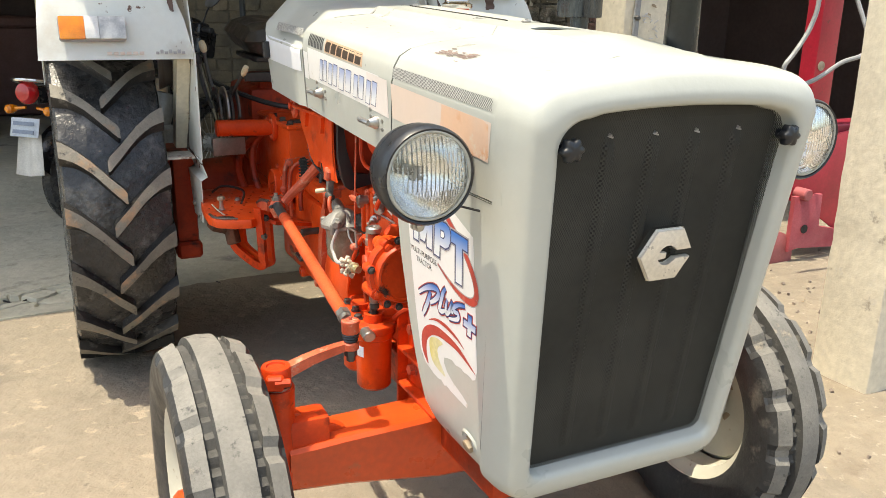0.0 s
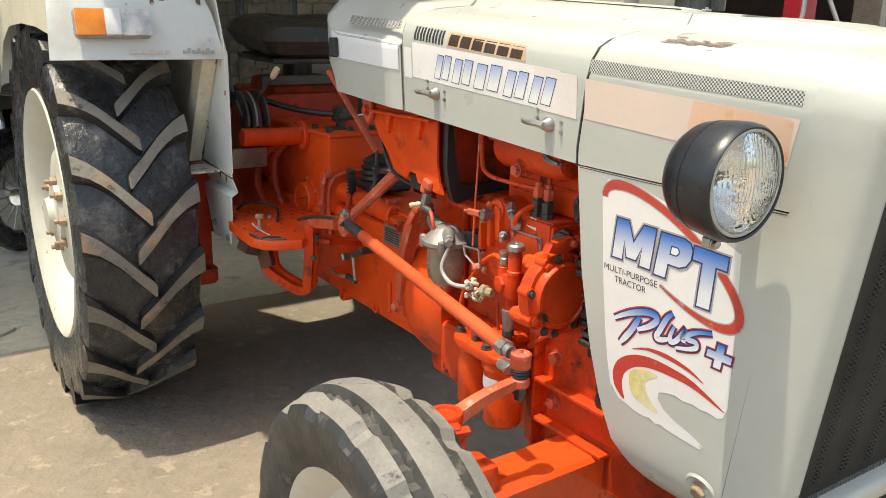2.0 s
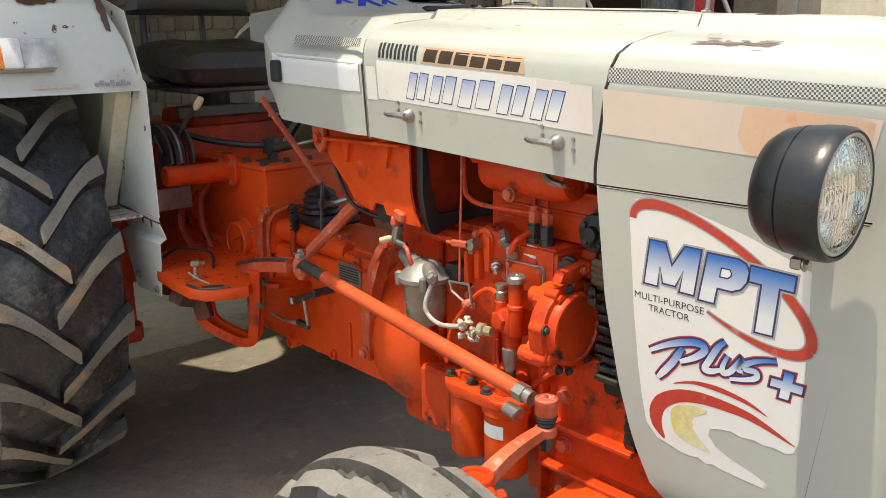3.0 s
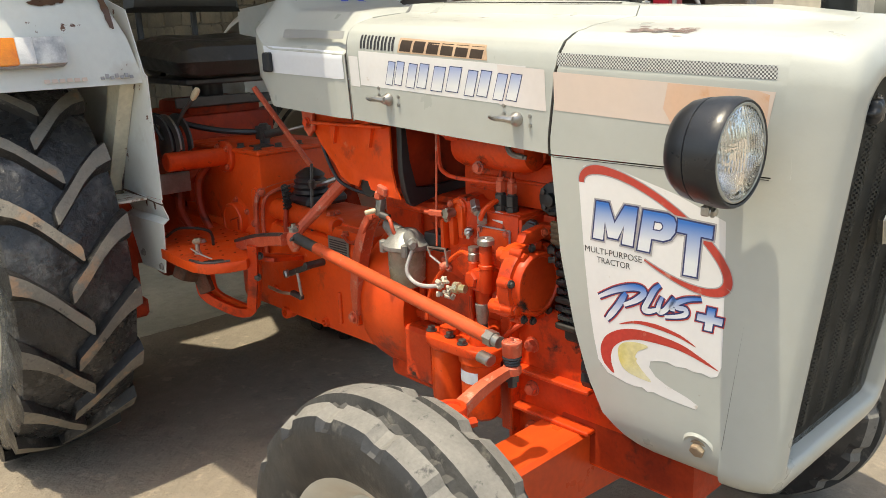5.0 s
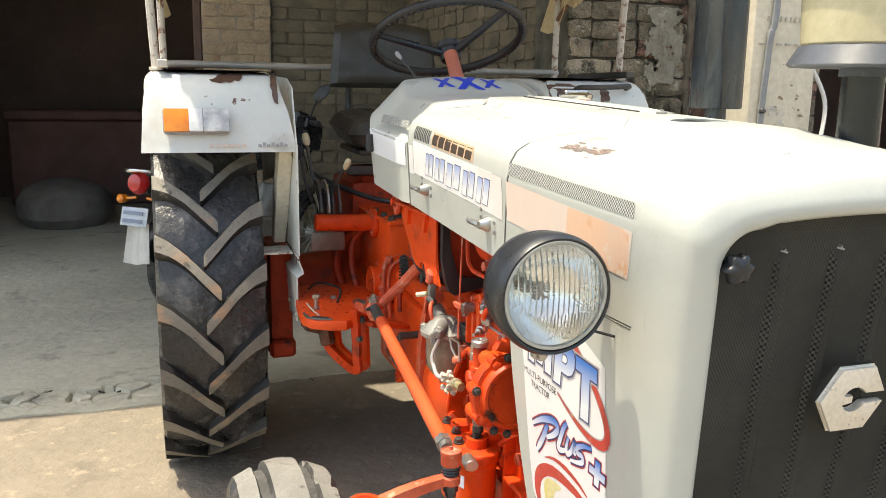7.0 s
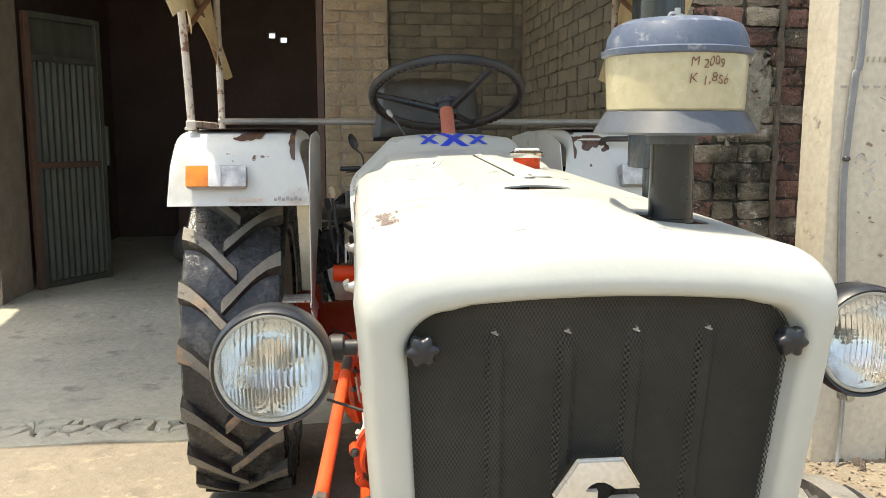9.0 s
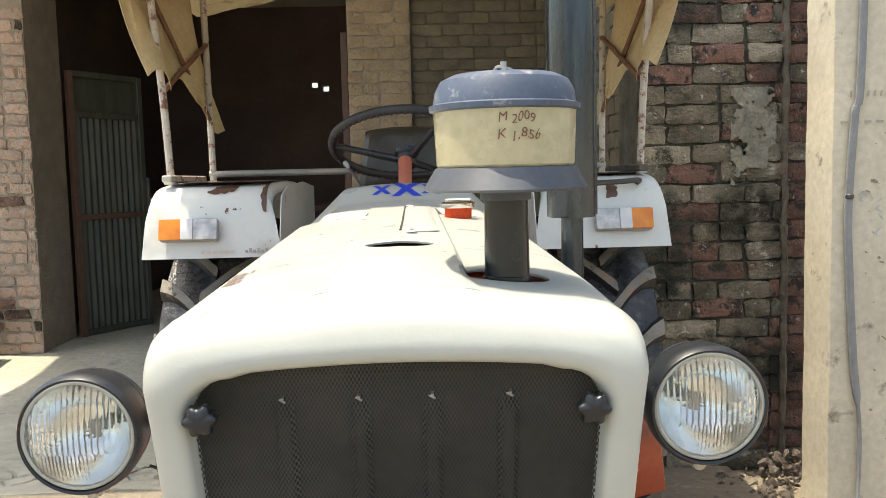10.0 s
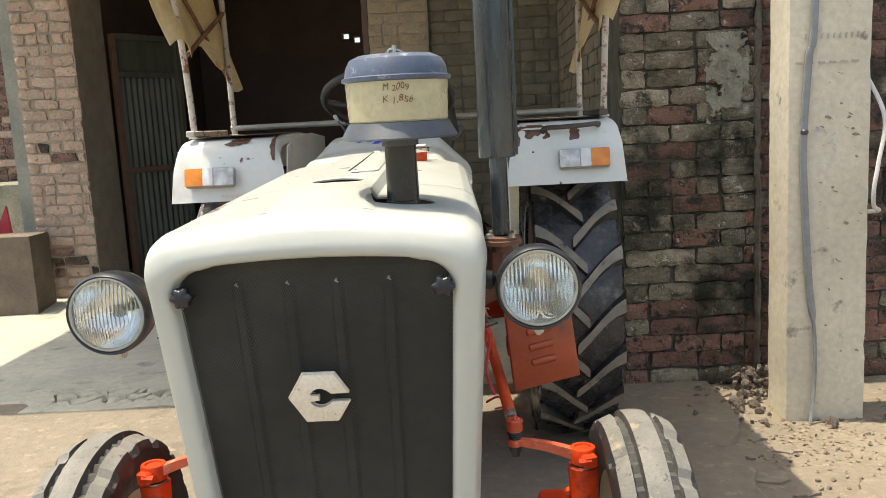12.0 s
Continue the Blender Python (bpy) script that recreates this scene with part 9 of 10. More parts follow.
bm = B()
box(bm, (0, -0.02, 0.615), (0.19, 0.005, 0.10), rot=(-14, 0, 0), bevel=0.002)
plate = part("number_plate", bm, mat("pale_plate", (0.62, 0.68, 0.76), rough=0.4), moto, "pale number plate with unreadable bars")
for k in range(2):
    bm = B()
    box(bm, (0, -0.026 - 0.010 * k, 0.636 - 0.042 * k), (0.14, 0.002, 0.020), rot=(-14, 0, 0))
    part("plate_bar", bm, mat("slate_print", (0.25, 0.30, 0.4), rough=0.5), plate)
bm = B()
surface(bm, lambda u, v: Vector((lerp(-0.08 - 0.02 * v, 0.08 + 0.02 * v, u), 0.01 + 0.02 * math.sin(u * 6) - 0.03 * v, lerp(0.57, 0.36, v) - 0.01 * math.sin(u * 5))), steps(0, 1, 10), steps(0, 1, 8))
shell(bm, 0.004)
part("mud_flap", bm, CLOTH, moto, "white mud flap")
# tank, engine, side covers, exhaust
bm = B()
rows = []
for f, w, z0, z1 in ((0.78, 0.09, 0.80, 0.88), (0.86, 0.115, 0.79, 0.94), (1.00, 0.135, 0.79, 0.985), (1.14, 0.130, 0.80, 0.99), (1.24, 0.09, 0.83, 0.95)):
    zc, h = (z0 + z1) / 2, (z1 - z0) / 2
    rows.append([bm.verts.new((w * math.copysign(abs(math.cos(a)) ** 0.7, math.cos(a)), f, zc + h * math.copysign(abs(math.sin(a)) ** 0.8, math.sin(a)))) for a in (2 * math.pi * k / 18 for k in range(18))])
for p, q in zip(rows, rows[1:]):
    bridge(bm, p, q)
bm.faces.new(rows[0])
bm.faces.new(rows[-1])
part("fuel_tank", bm, MOTOBLACK, moto, "glossy black fuel tank")
bm = B()
box(bm, (0, 0.92, 0.38), (0.22, 0.36, 0.24), bevel=0.05, seg=3)
rod(bm, (0, 1.02, 0.46), (0, 1.12, 0.68), 0.075, seg=18, chamfer=0.01)
part("engine", bm, ALUMINIUM, moto)
for sx in (-1, 1):
    bm = B()
    box(bm, (sx * 0.105, 0.58, 0.62), (0.03, 0.30, 0.24), rot=(12, 0, 0), bevel=0.012, seg=2)
    part("side_cover", bm, MOTOBLACK, moto)
    bm = B()
    rod(bm, (sx * 0.12, 0.36, 0.31), (sx * 0.12, 0.46, 0.72), 0.028, seg=14)
    part("shock_absorber", bm, CHROME, moto)
    bm = B()
    tube(bm, [(sx * 0.085, 1.60, 0.30), (sx * 0.085, 1.47, 0.66), (sx * 0.085, 1.34, 1.02)], 0.020, seg=10)
    part("fork_leg", bm, CHROME, moto)
    bm = B()
    tube(bm, [(sx * 0.04, 1.31, 1.03), (sx * 0.16, 1.29, 1.09), (sx * 0.26, 1.22, 1.09)], 0.011, seg=8)
    bar = part("handlebar", bm, MOTOBLACK, moto)
    bm = B()
    rod(bm, (sx * 0.25, 1.225, 1.09), (sx * 0.37, 1.15, 1.085), 0.017, seg=12, chamfer=0.004)
    part("grip", bm, BLACK, bar)
    bm = B()
    tube(bm, [(sx * 0.24, 1.26, 1.085), (sx * 0.30, 1.25, 1.07), (sx * 0.37, 1.20, 1.06)], (0.007, 0.005), seg=7)
    part("brake_lever", bm, BLACK, bar)
    bm = B()
    tube(bm, [(sx * 0.23, 1.24, 1.10), (sx * 0.26, 1.25, 1.18), (sx * 0.31, 1.22, 1.23)], 0.006, seg=7)
    part("mirror_stem", bm, BLACK, bar)
    bm = B()
    lathe(bm, (sx * 0.335, 1.235, 1.275), (0.25 * sx, -1, 0.1), [(0.03, -0.022), (0.052, -0.010), (0.058, 0.0), (0.050, 0.004), (0.0, 0.003)], 20)
    for v in bm.verts:
        v.co.z = 1.275 + (v.co.z - 1.275) * 0.8 + 0.55 * sx * (v.co.x - sx * 0.335)
    part("mirror", bm, BLACK, bar)
for c, d, rz in (((0.20, 1.25, 1.085), (0.13, 0.085, 0.09), 22), ((0.05, 1.30, 1.10), (0.20, 0.11, 0.11), 0), ((0.16, 1.33, 0.99), (0.12, 0.14, 0.16), 15)):
    bm = B()
    box(bm, c, d, rot=(-12, 0, -rz), bevel=0.025, seg=3)
    part("switch_box", bm, MOTOBLACK, moto)
bm = B()
lathe(bm, (0, 1.34, 0.93), (0, 1, -0.05), [(0.05, -0.02), (0.085, 0.02), (0.098, 0.08), (0.098, 0.12), (0.08, 0.13), (0.0, 0.135)], 26)
box(bm, (0, 1.36, 1.03), (0.16, 0.12, 0.10), bevel=0.03, seg=3)
part("headlamp_cowl", bm, MOTOBLACK, moto)
bm = B()
tube(bm, [(0.12, 1.08, 0.40), (0.14, 0.95, 0.25), (0.15, 0.6, 0.25), (0.15, 0.15, 0.33)], (0.022, 0.042), seg=12)
part("exhaust", bm, CHROME, moto)
bm = B()
tube(bm, [(0, 1.30, 0.98), (0, 1.18, 0.62), (0, 1.08, 0.28), (0, 0.75, 0.24), (0, 0.62, 0.60), (0, 0.70, 0.78), (0, 1.25, 0.86)], 0.018, seg=8)
part("frame", bm, MOTOBLACK, moto)
bm = B()
rod(bm, (-0.06, 0.72, 0.27), (-0.20, 0.70, 0.0), 0.011, seg=8)
part("side_stand", bm, STEEL, moto)
FIT[0] = None

# crimson implement with an upright post, by the dark opening
rm = thing("implement", (2.9, 2.2, 0), "crimson painted farm implement with an upright drilled post", "farm machine")
bm = B()
prism(bm, [(-0.075, 0), (0.075, 0), (0.062, 2.4), (-0.062, 2.4)], Matrix(((1, 0, 0, 2.80), (0, 0, 1, 2.10), (0, 1, 0, 0.30), (0, 0, 0, 1))), 0.10, bevel=0.006)
part("post", bm, REDMACHINE, rm)
for z in (1.01, 0.72):
    bm = B()
    lathe(bm, (2.765, 2.097, z), (0, -1, 0), [(0.024, 0), (0.024, 0.003), (0.017, 0.003), (0.0, 0.0022)], 20, caps=(False, False))
    part("bolt_hole", bm, mat("bare_hole_edge", (0.5, 0.42, 0.32), (0.2, 0.15, 0.1), 0.6, scale=20), rm)
bm = B()
prism(bm, [(-0.20, 0.02), (0.26, -0.26), (0.30, 0.36), (-0.10, 0.30), (-0.22, 0.12)], Matrix(((1, 0, 0, 2.86), (0, 0, 1, 2.08), (0, 1, 0, 0.33), (0, 0, 0, 1))), 0.012, bevel=0.002)
part("gusset_plate", bm, REDMACHINE, rm)
bm = B()
box(bm, (3.08, 2.2, 0.62), (0.42, 0.18, 0.16), bevel=0.006)
part("cross_beam", bm, mat("dark_crimson_paint", (0.22, 0.012, 0.03), (0.3, 0.02, 0.04), 0.45, scale=6), rm)
bm = B()
prism(bm, [(-0.10, 0.30), (0.10, 0.30), (0.10, 0.12), (0.42, 0.06), (0.42, -0.02), (-0.04, 0.02), (-0.10, 0.0)], Matrix(((1, 0, 0, 2.74), (0, 0, 1, 2.03), (0, 1, 0, 0.05), (0, 0, 0, 1))), 0.03, bevel=0.004)
part("foot_bracket", bm, mat("dusty_crimson_paint", (0.45, 0.10, 0.12), (0.36, 0.05, 0.07), 0.6, scale=8), rm)
bm = B()
rod(bm, (2.70, 2.0, 0.36), (2.70, 2.09, 0.36), 0.032, seg=18, chamfer=0.006)
part("pivot_pin", bm, mat("dusty_pin", (0.45, 0.12, 0.13), rough=0.6), rm)
bm = B()
lathe(bm, (2.73, 2.026, 0.17), (0, -1, 0), [(0.024, 0), (0.024, 0.003), (0.0, 0.003)], 18)
part("bolt_hole", bm, SEAM, rm)
bm = B()
lathe(bm, (2.56, 2.05, 0.02), (0, 1, 0), [(0.13, 0), (0.145, 0.01), (0.145, 0.09), (0.13, 0.10)], 26)
part("disc", bm, mat("dusty_red_disc", (0.42, 0.12, 0.12), rough=0.6), rm)

# cables
bm = B()
tube(bm, [(2.44, 2.77, 2.3), (2.46, 2.3, 1.80), (2.47, 1.95, 1.50), (2.454, 1.9, 1.328), (2.42, 1.9, 1.20), (2.34, 1.9, 1.09), (2.288, 1.9, 1.03), (2.31, 1.9, 0.985), (2.40, 1.9, 0.945), (2.50, 1.89, 0.97), (2.63, 1.87, 1.045), (2.74, 1.85, 1.08), (2.84, 1.90, 1.14), (2.83, 2.03, 1.4), (2.81, 2.104, 1.6)], 0.011, seg=8)
tagged(link("cable", bm, CABLE), "loose grey electric cable looped by the post", "cable")
bm = B()
tube(bm, [(2.0, 1.22, 2.6), (1.985, 1.25, 1.6), (1.98, 1.25, 1.16), (2.012, 1.25, 0.90), (2.036, 1.25, 0.70), (2.04, 1.25, 0.02)], 0.013, seg=8)
tagged(link("conduit", bm, CABLE), "grey plastic conduit standing by the concrete post", "conduit")
bm = B()
tube(bm, [(1.912, 2.24, 1.45), (1.955, 2.17, 1.28), (1.92, 2.14, 1.10), (1.90, 2.13, 1.0), (1.905, 2.14, 0.925), (1.94, 2.17, 0.90), (1.91, 2.23, 0.89)], 0.009, seg=8)
tagged(link("cable", bm, mat("white_cable", (0.7, 0.7, 0.68), rough=0.5)), "white cable hanging in a loop", "cable")
bm = B()
path = smooth_path([(1.70, 2.187, 3.3), (1.679, 2.187, 1.757), (1.657, 2.187, 1.538), (1.638, 2.187, 1.20), (1.645, 2.187, 0.967), (1.668, 2.187, 0.608), (1.695, 2.185, 0.363), (1.693, 2.18, 0.139), (1.665, 2.15, 0.005)], 6)
prev = None
for k, p in enumerate(path):
    w = 0.014 if p.z > 0.45 else 0.006
    rr = [bm.verts.new(p + Vector((a * w, c * 0.006, 0))) for a, c in ((-1, -0.6), (-0.6, -1), (0.6, -1), (1, -0.6), (1, 1), (-1, 1))]
    if prev:
        bridge(bm, prev, rr)
    prev = rr
strap = tagged(link("earth_strap", bm, CABLE), "grey flat cable running down the concrete post", "cable")
bm = B()
lathe(bm, (1.640, 2.184, 1.225), (0, 0, 1), [(0.009, 0), (0.0165, 0.005), (0.0155, 0.016), (0.008, 0.022)], 10)
part("tie", bm, DARKSTEEL, strap, "dark knot of tape")

# scribbles on the post, drawn as plain bars
bm = B()
for k in range(10):
    box(bm, (1.655 + 0.024 * k + (0.008 if k else -0.01), 2.1955, 1.615), (0.006, 0.003, 0.022), rot=(0, 8, 0))
for k in range(6):
    box(bm, (1.62 + 0.045 * k, 2.1955, 1.512), (0.026, 0.003, 0.008), rot=(0, 4, 0))
tagged(link("pencil_marks", bm, mat("pencil_grey", (0.52, 0.495, 0.43), rough=0.8)), "two rows of grey pencil bars on the concrete post", "writing", kind="stuff")
bm = B()
rng = random.Random(21)
for k in range(14):
    a = rng.uniform(-60, 60)
    box(bm, (1.72 + rng.uniform(-0.03, 0.06), 2.1957, 1.15 + rng.uniform(-0.06, 0.10)), (rng.uniform(0.01, 0.04), 0.002, 0.004), rot=(0, a, 0))
tagged(link("chalk_marks", bm, mat("chalk_white", (0.66, 0.66, 0.66), rough=0.9)), "faint white chalk strokes on the concrete post", "writing", kind="stuff")
bm = B()
for k in range(34):
    x, z = 1.76 + rng.uniform(-0.05, 0.13), rng.uniform(0.2, 1.48)
    c = Vector((x, 2.1962, z))
    n = 6
    r = rng.uniform(0.003, 0.011)
    an = rng.uniform(0, 3.1)
    vs = [bm.verts.new(c + Vector((math.cos(2 * math.pi * j / n + an) * r * rng.uniform(0.6, 1.8), 0, math.sin(2 * math.pi * j / n) * r * rng.uniform(0.4, 1.1)))) for j in range(n)]
    bm.faces.new(vs)
tagged(link("chipped_spots", bm, mat("brown_chip", (0.36, 0.28, 0.19), rough=0.95)), "brown chipped spots on the concrete post", "stain", kind="stuff")

# low mud-brick wall, post and far wall on the left
wall("wall_low", -6.0, -3.18, 5.0, 5.3, 0.66, mat("mud_brick_wall", (0.20, 0.155, 0.115), (0.14, 0.11, 0.085), 0.95, scale=5, world_space=True, bump=(14, 0.03)), "low dark mud-brick wall")
wall("wall_strip_left", -3.46, -3.345, BACK_Y + 0.05, BACK_Y + 0.30, ROOF_Z, mat("grey_render", (0.30, 0.30, 0.265), (0.22, 0.23, 0.20), 0.9, scale=4, world_space=True, bump=(20, 0.01)), "grey rendered edge of the brick pier")
wall_far_left = wall("wall_far_left", -9.0, -4.1, 8.6, 8.9, 2.6, MORTAR_L, "distant red brick wall beyond the yard", z0=0.9)
wall("wall_bank", -9.0, -4.0, 7.6, 8.9, 0.95, mat("earth_bank", (0.30, 0.28, 0.22), (0.22, 0.23, 0.17), 0.95, scale=3, world_space=True, bump=(8, 0.06)), "low earth bank before the distant wall")
bm = B()
prism(bm, [(0, 0), (0.14, 0), (0.12, 0.24)], Matrix(((1, 0, 0, -3.80), (0, 0, 1, 5.6), (0, 1, 0, 0.62), (0, 0, 0, 1))), 0.03)
prism(bm, [(0.04, -0.62), (0.10, -0.62), (0.10, 0.0), (0.04, 0.0)], Matrix(((1, 0, 0, -3.80), (0, 0, 1, 5.6), (0, 1, 0, 0.62), (0, 0, 0, 1))), 0.03)
tagged(link("marker_blade", bm, REDMACHINE, smooth=False), "red steel blade standing behind the low wall", "blade")

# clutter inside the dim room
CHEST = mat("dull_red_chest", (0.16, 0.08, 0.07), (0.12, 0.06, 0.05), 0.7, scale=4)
chest = thing("storage_chest", (-1.5, 8.9, 0), "dull red storage chest against the far wall", "chest")
bm = B()
box(bm, (-1.5, 8.9, 0.545), (1.48, 0.58, 0.88), bevel=0.02)
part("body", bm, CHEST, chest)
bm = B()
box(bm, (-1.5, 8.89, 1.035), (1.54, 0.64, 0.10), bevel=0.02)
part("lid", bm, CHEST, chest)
for x in (-2.1, -0.9):
    bm = B()
    box(bm, (x, 8.9, 0.095), (0.08, 0.5, 0.06), bevel=0.005)
    part("foot", bm, CHEST, chest)
bm = B()
rng = random.Random(3)
lathe(bm, (-1.62, 7.3, 0.085), (0, 0, 1), [(0.30, 0), (0.40, 0.10), (0.40, 0.24), (0.30, 0.36), (0.12, 0.42)], 18)
for v in bm.verts:
    v.co += Vector((noise.noise(v.co * 4), noise.noise(v.co * 4 + Vector((9, 0, 0))), 0)) * 0.06
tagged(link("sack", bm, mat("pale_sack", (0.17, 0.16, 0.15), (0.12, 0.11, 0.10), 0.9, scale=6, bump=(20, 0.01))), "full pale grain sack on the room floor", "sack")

# broken bricks and rubble at the wall's foot
rng = random.Random(12)
stone_meshes = []
for k in range(5):
    b = B()
    bmesh.ops.create_icosphere(b, subdivisions=1, radius=0.5)
    for v in b.verts:
        v.co = Vector((v.co.x * rng.uniform(0.8, 1.3), v.co.y * rng.uniform(0.7, 1.1), v.co.z * rng.uniform(0.4, 0.8)))
    me = bpy.data.meshes.new("stone")
    b.to_mesh(me)
    b.free()
    me.materials.append(RUBBLE)
    stone_meshes.append(me)
heap = thing("rubble_heap", (1.6, 2.55, 0), "heap of broken brick and stone at the wall's foot", "rubble")
for k in range(260):
    ob = new("stone", rng.choice(stone_meshes))
    x = rng.gauss(1.62, 0.20)
    y = 2.62 - abs(rng.gauss(0, 0.20))
    if 1.54 < x < 1.95 and y > 2.15:
        y = rng.uniform(2.44, 2.68)
    s = rng.uniform(0.02, 0.060) if k < 80 else rng.uniform(0.010, 0.028)
    z = 0.005 + 0.12 * math.exp(-((x - 1.58) / 0.16) ** 2 - ((y - 2.62) / 0.10) ** 2) * rng.random()
    ob.parent = heap
    ob.matrix_parent_inverse = Matrix.Translation(-heap.location)
    ob.matrix_basis = Matrix.LocRotScale((x, y, z), Euler((rng.uniform(0, 3), rng.uniform(0, 3), rng.uniform(0, 6))), (s, s, s))
# loose chips and grit on the yard
bm = B()
for k in range(700):
    x, y = rng.uniform(-3.0, 3.0), rng.uniform(-1.0, 2.7)
    if rng.random() < 0.4:
        x, y = rng.gauss(1.7, 0.45), rng.uniform(0.9, 2.6)
    r = rng.uniform(0.003, 0.011)
    m = Matrix.LocRotScale((x, y, rough_ground(x, y) + r * 0.3), Euler((rng.uniform(0, 3), rng.uniform(0, 3), 0)), (r, r * 0.8, r * 0.6))
    bmesh.ops.create_cube(bm, size=1.6, matrix=m)
tagged(link("grit", bm, RUBBLE, smooth=False), "scattered stone chips and grit on the earth", "grit", kind="stuff")
bm = B()
for k in range(420):
    x, y = rng.gauss(1.66, 0.24), rng.gauss(2.10, 0.26)
    if x < 1.34 or y > 2.68:
        continue
    a = rng.uniform(0, 3.1)
    c = Vector((x, y, rough_ground(x, y) + 0.006))
    d = Vector((math.cos(a), math.sin(a), 0)) * rng.uniform(0.005, 0.014)
    e = Vector((-math.sin(a), math.cos(a), 0)) * rng.uniform(0.003, 0.007)
    bm.faces.new([bm.verts.new(c + p) for p in (-d, -e + Vector((0, 0, 0.004)), d, e)])
tagged(link("leaf_litter", bm, mat("dry_leaf", (0.36, 0.28, 0.19), (0.20, 0.14, 0.09), 0.8, scale=20), smooth=False), "dry leaves scattered by the concrete post", "leaves", kind="stuff")
# edge of the cement apron, a few broken pieces
def slab_piece(x, y, s, rz, seed, material):
    """A flat broken piece of cement with a ragged outline."""
    b = B()
    rng = random.Random(seed)
    n = 15
    lo, hi = [], []
    for k in range(n):
        a = 2 * math.pi * k / n
        r = s * rng.uniform(0.32, 0.58)
        px, py = r * math.cos(a), r * math.sin(a) * 0.6
        lo.append(b.verts.new((px * 1.05, py * 1.05, -0.01)))
        hi.append(b.verts.new((px, py, 0.010 + rng.uniform(-0.003, 0.004))))
    bridge(b, lo, hi)
    c = b.verts.new((0, 0, 0.014))
    for k in range(n):
        b.faces.new((hi[k], hi[(k + 1) % n], c))
    b.transform(pose(x, y, rough_ground(x, y), 3, -2, rz))
    tagged(link("cement_lump", b, material, edge=20), "broken flat lump of cement lying on the earth", "cement lump", group="cement lumps")


for k, (x, y, s, rz) in enumerate(((1.36, 2.62, 0.26, 12), (1.40, 2.02, 0.10, 40), (1.47, 1.90, 0.12, -20), (1.33, 1.64, 0.16, 8), (1.52, 2.50, 0.16, 70), (1.40, 1.52, 0.13, 30), (1.62, 1.50, 0.20, 55), (1.69, 1.58, 0.15, 10))):
    slab_piece(x, y, s, rz, 40 + k, APRON)

# ---- bricks, laid piece by piece ----
def brick_meshes(length, height, depth, material, seed, count=6, rough=0.006):
    """A few worn brick shapes: a lumpy face with rounded, broken edges."""
    rng = random.Random(seed)
    out = []
    for i in range(count):
        b = B()
        nx, nz = 5, 3
        L, H = length / 2, height / 2
        skew = rng.uniform(-0.5, 0.5) * rough
        rows = []
        for kx in range(nx + 1):
            u = 2 * kx / nx - 1
            row = []
            for kz in range(nz + 1):
                v = 2 * kz / nz - 1
                edge_x, edge_z = kx in (0, nx), kz in (0, nz)
                x, z = u * L, v * H
                if not edge_x:
                    x *= 1.10 if abs(u) > 0.5 else 1.0
                if not edge_z:
                    z *= 1.75
                y = rng.uniform(-0.6, 0.6) * rough
                if edge_x or edge_z:
                    y += 0.0015 + rng.random() * rough * 0.7
                if edge_x and edge_z:
                    x *= 1 - rng.random() * 0.06
                    z *= 1 - rng.random() * 0.22
                x += rng.uniform(-0.9, 0.9) * rough
                z += rng.uniform(-0.45, 0.45) * rough + skew * u
                row.append(b.verts.new((x, y, z)))
            rows.append(row)
        rim = [rows[k][0] for k in range(nx)] + [rows[nx][k] for k in range(nz)] + [rows[k][nz] for k in range(nx, 0, -1)] + [rows[0][k] for k in range(nz, 0, -1)]
        for kx in range(nx):
            for kz in range(nz):
                b.faces.new((rows[kx][kz], rows[kx + 1][kz], rows[kx + 1][kz + 1], rows[kx][kz + 1]))
        back = [b.verts.new((v.co.x, depth, v.co.z)) for v in rim]
        bridge(b, rim, back)
        bmesh.ops.recalc_face_normals(b, faces=b.faces[:])
        me = bpy.data.meshes.new("brick")
        b.to_mesh(me)
        b.free()
        me.polygons.foreach_set("use_smooth", [True] * len(me.polygons))
        me.set_sharp_from_angle(angle=radians(50))
        me.materials.append(material)
        out.append(me)
    return out


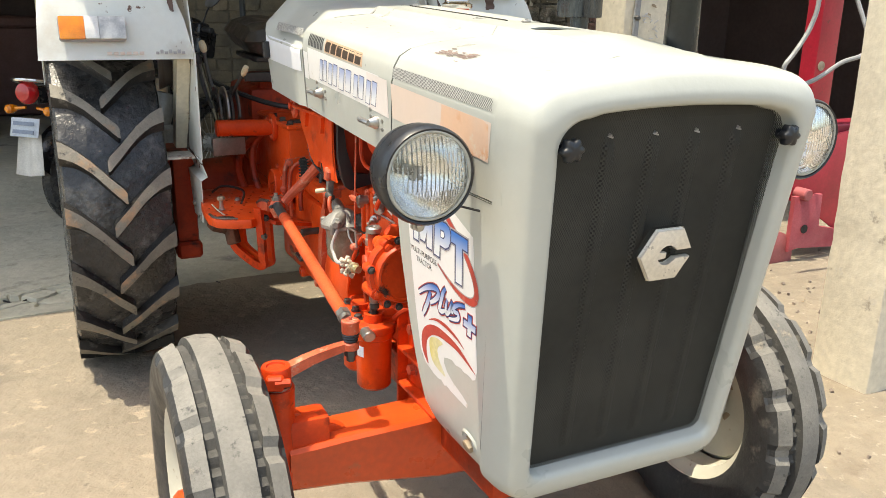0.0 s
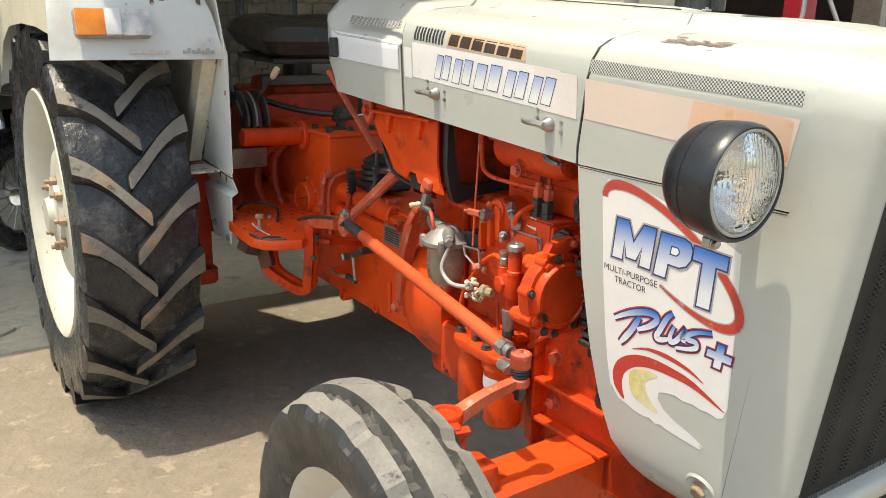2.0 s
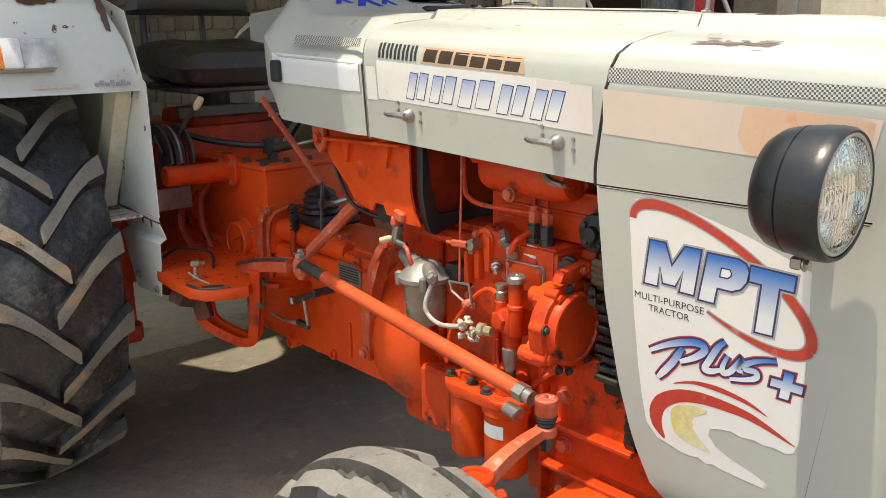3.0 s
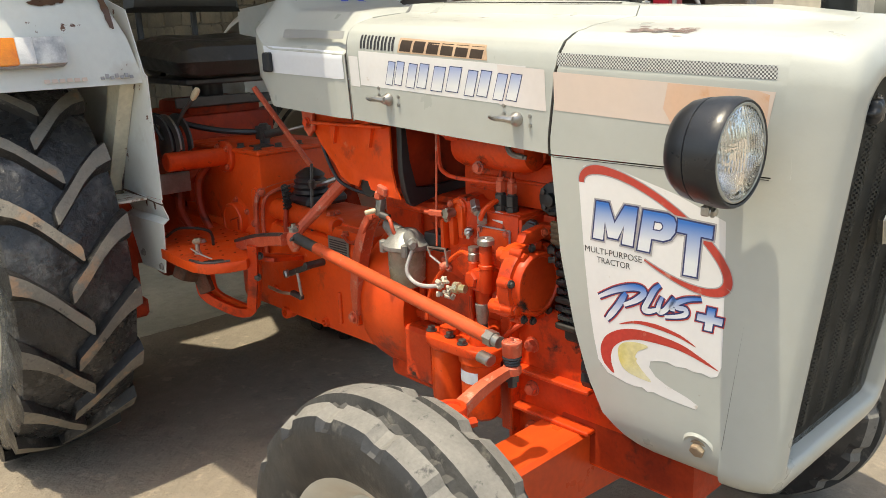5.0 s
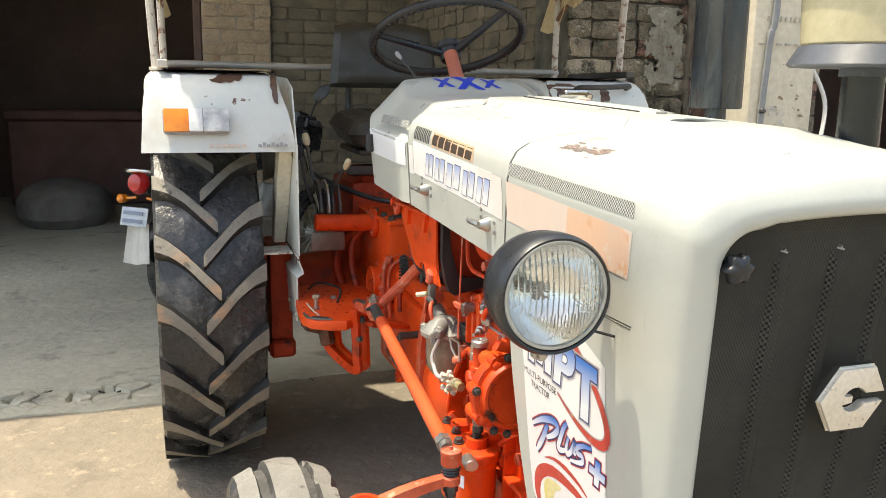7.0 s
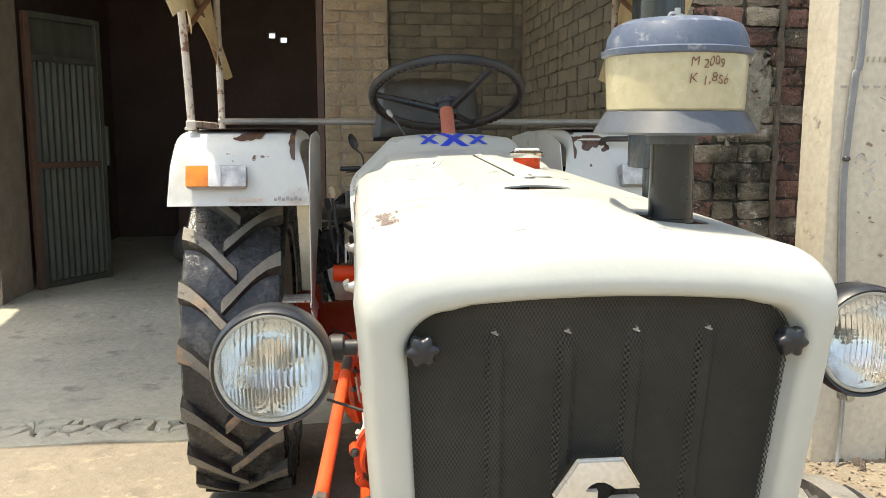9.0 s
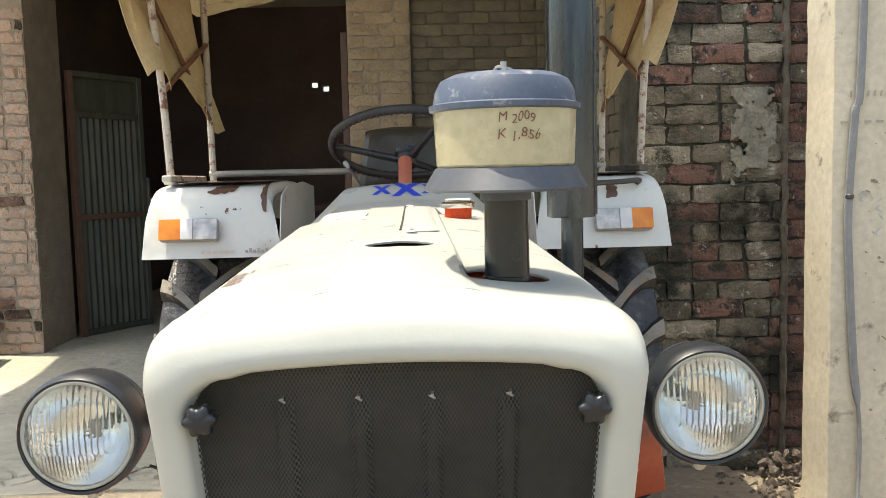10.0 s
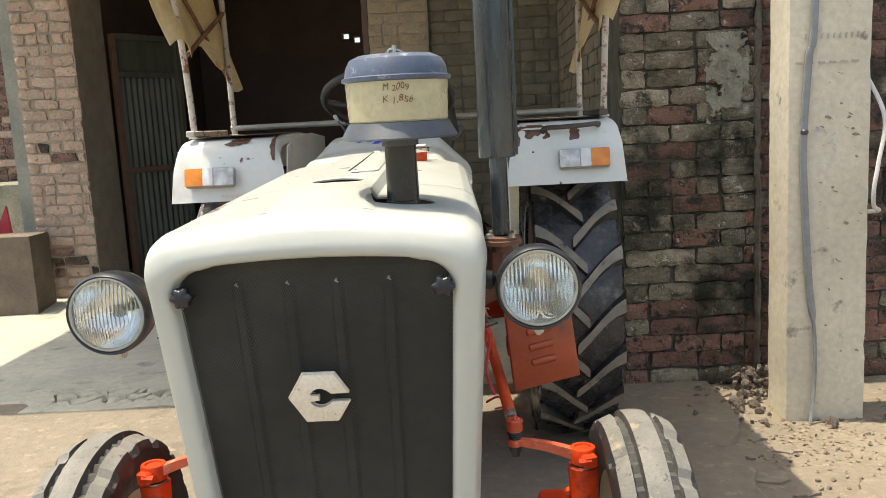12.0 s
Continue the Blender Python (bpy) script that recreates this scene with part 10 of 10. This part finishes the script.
def lay(parent, x0, x1, y, z1, materials, seed, joint=0.008, rough=0.006, course=0.086, turn=0.0, jitter=0.004, z0=0.0, limit=300, origin=None, pitch=0.235):
    """Courses of bricks over a face that looks towards -y (turn 0) or -x (turn 90)."""
    rng = random.Random(seed)
    sets = [(brick_meshes(pitch - joint * 1.8, course - joint, 0.03, m, seed + i, rough=rough), brick_meshes(pitch / 2 - joint * 1.8, course - joint, 0.03, m, seed + 50 + i, 4, rough=rough), w) for i, (m, w) in enumerate(materials)]
    n = 0
    z = z0 + course / 2
    row = 0
    while z + course / 2 <= z1:
        x = x0
        first = True
        while x < x1 - 0.03:
            half = (row % 2 == 1 and first) or rng.random() < 0.30
            w = pitch / 2 if half else pitch
            if x + w > x1 - 0.02:
                w = x1 - x
            scale = w / (pitch / 2 if half or w < pitch * 0.75 else pitch)
            full, halves, _ = rng.choices(sets, [s[2](z) if callable(s[2]) else s[2] for s in sets])[0]
            me = rng.choice(halves if (half or w < pitch * 0.75) else full)
            ob = new("brick", me)
            ob.parent = parent
            dx, dz, dy = rng.uniform(-jitter, jitter), rng.uniform(-jitter, jitter) * 0.6, rng.uniform(-1, 0.4) * jitter
            ry = rng.uniform(-1.2, 1.2)
            if turn:
                m = Matrix.LocRotScale((y + dy, x + w / 2 + dx, z + dz), Euler((0, radians(ry), radians(-90))), (scale, 1, 1))
            else:
                m = Matrix.LocRotScale((x + w / 2 + dx, y + dy, z + dz), Euler((0, radians(ry), 0)), (scale, 1, 1))
            ob.matrix_basis = m
            n += 1
            x += w
            first = False
            if n >= limit:
                return
        z += course
        row += 1


lay(wall_right, 1.0, 1.635, WALL_Y, 2.72, [(BRICK_MOSS, 0.8), (BRICK_RED, lambda z: 0.9 if z < 0.5 else 0.20)], 1, jitter=0.007, rough=0.0075, joint=0.006)
lay(wall_strip, 1.66, 2.46, WALL_Y + 0.02, 2.72, [(BRICK_RED, 0.75), (BRICK_MOSS, 0.25)], 2, rough=0.007, jitter=0.006, joint=0.006)
lay(pier_centre, -0.47, 0.0, BACK_Y, 2.72, [(BRICK_OCHRE, 1.0)], 3, rough=0.007, jitter=0.006)
lay(pier_left, -3.34, -2.84, BACK_Y, 2.72, [(BRICK_PALE, 0.92), (BRICK_RED, 0.08)], 4, pitch=0.215, joint=0.014, rough=0.010, jitter=0.008)
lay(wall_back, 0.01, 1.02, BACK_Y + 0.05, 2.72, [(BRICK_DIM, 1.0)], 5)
lay(wall_far_left, -6.6, -4.15, 8.58, 2.6, [(BRICK_RED, 0.8), (BRICK_PALE, 0.2)], 7, z0=0.96)
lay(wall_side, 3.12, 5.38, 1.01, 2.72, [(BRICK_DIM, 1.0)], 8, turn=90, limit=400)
# rough mortar ridge between the two walls on the right
bm = B()
pts = [Vector((1.645 + 0.02 * noise.noise((0, 0, z * 5)), WALL_Y + 0.012, z)) for z in steps(0.0, 2.72, 60)]
prev = None
for p in pts:
    rr = [bm.verts.new(p + Vector((math.cos(a) * (0.016 + 0.020 * noise.noise((p.z * 19, a * 2, 1)) + 0.010 * noise.noise((p.z * 60, a * 2, 1))), math.sin(a) * 0.03 + 0.008 * noise.noise((p.z * 23, a, 4)), 0))) for a in (2 * math.pi * k / 8 for k in range(8))]
    if prev:
        bridge(bm, prev, rr)
    prev = rr
link("mortar_ridge", bm, mat("crumbling_mortar", (0.22, 0.19, 0.15), (0.13, 0.115, 0.09), 0.95, scale=14, bump=(40, 0.012)), wall_right)
bm = B()
surface(bm, lambda u, v: Vector((1.40 + 0.20 * u, WALL_Y - 0.011 + 0.007 * noise.noise((u * 7, v * 9, 2)) + 0.004 * noise.noise((u * 25, v * 30, 2)), 1.28 + 0.42 * v)), steps(0, 1, 60), steps(0, 1, 110))
gone = [f for f in bm.faces if (lambda c: 0.55 * noise.noise((c.x * 14, c.z * 14, 3)) + 0.30 * noise.noise((c.x * 45, c.z * 45, 5)) > 0.30 - 2.2 * math.hypot((c.x - 1.50) / 0.55, (c.z - 1.52) / 1.0) + 0.12)(f.calc_center_median())]
bmesh.ops.delete(bm, geom=gone, context="FACES")
shell(bm, 0.012)
link("mortar_patch", bm, mat("pale_mortar_patch", (0.36, 0.35, 0.295), (0.24, 0.23, 0.195), 0.95, scale=9, bump=(50, 0.008)), wall_right, "pale patch of smeared mortar")
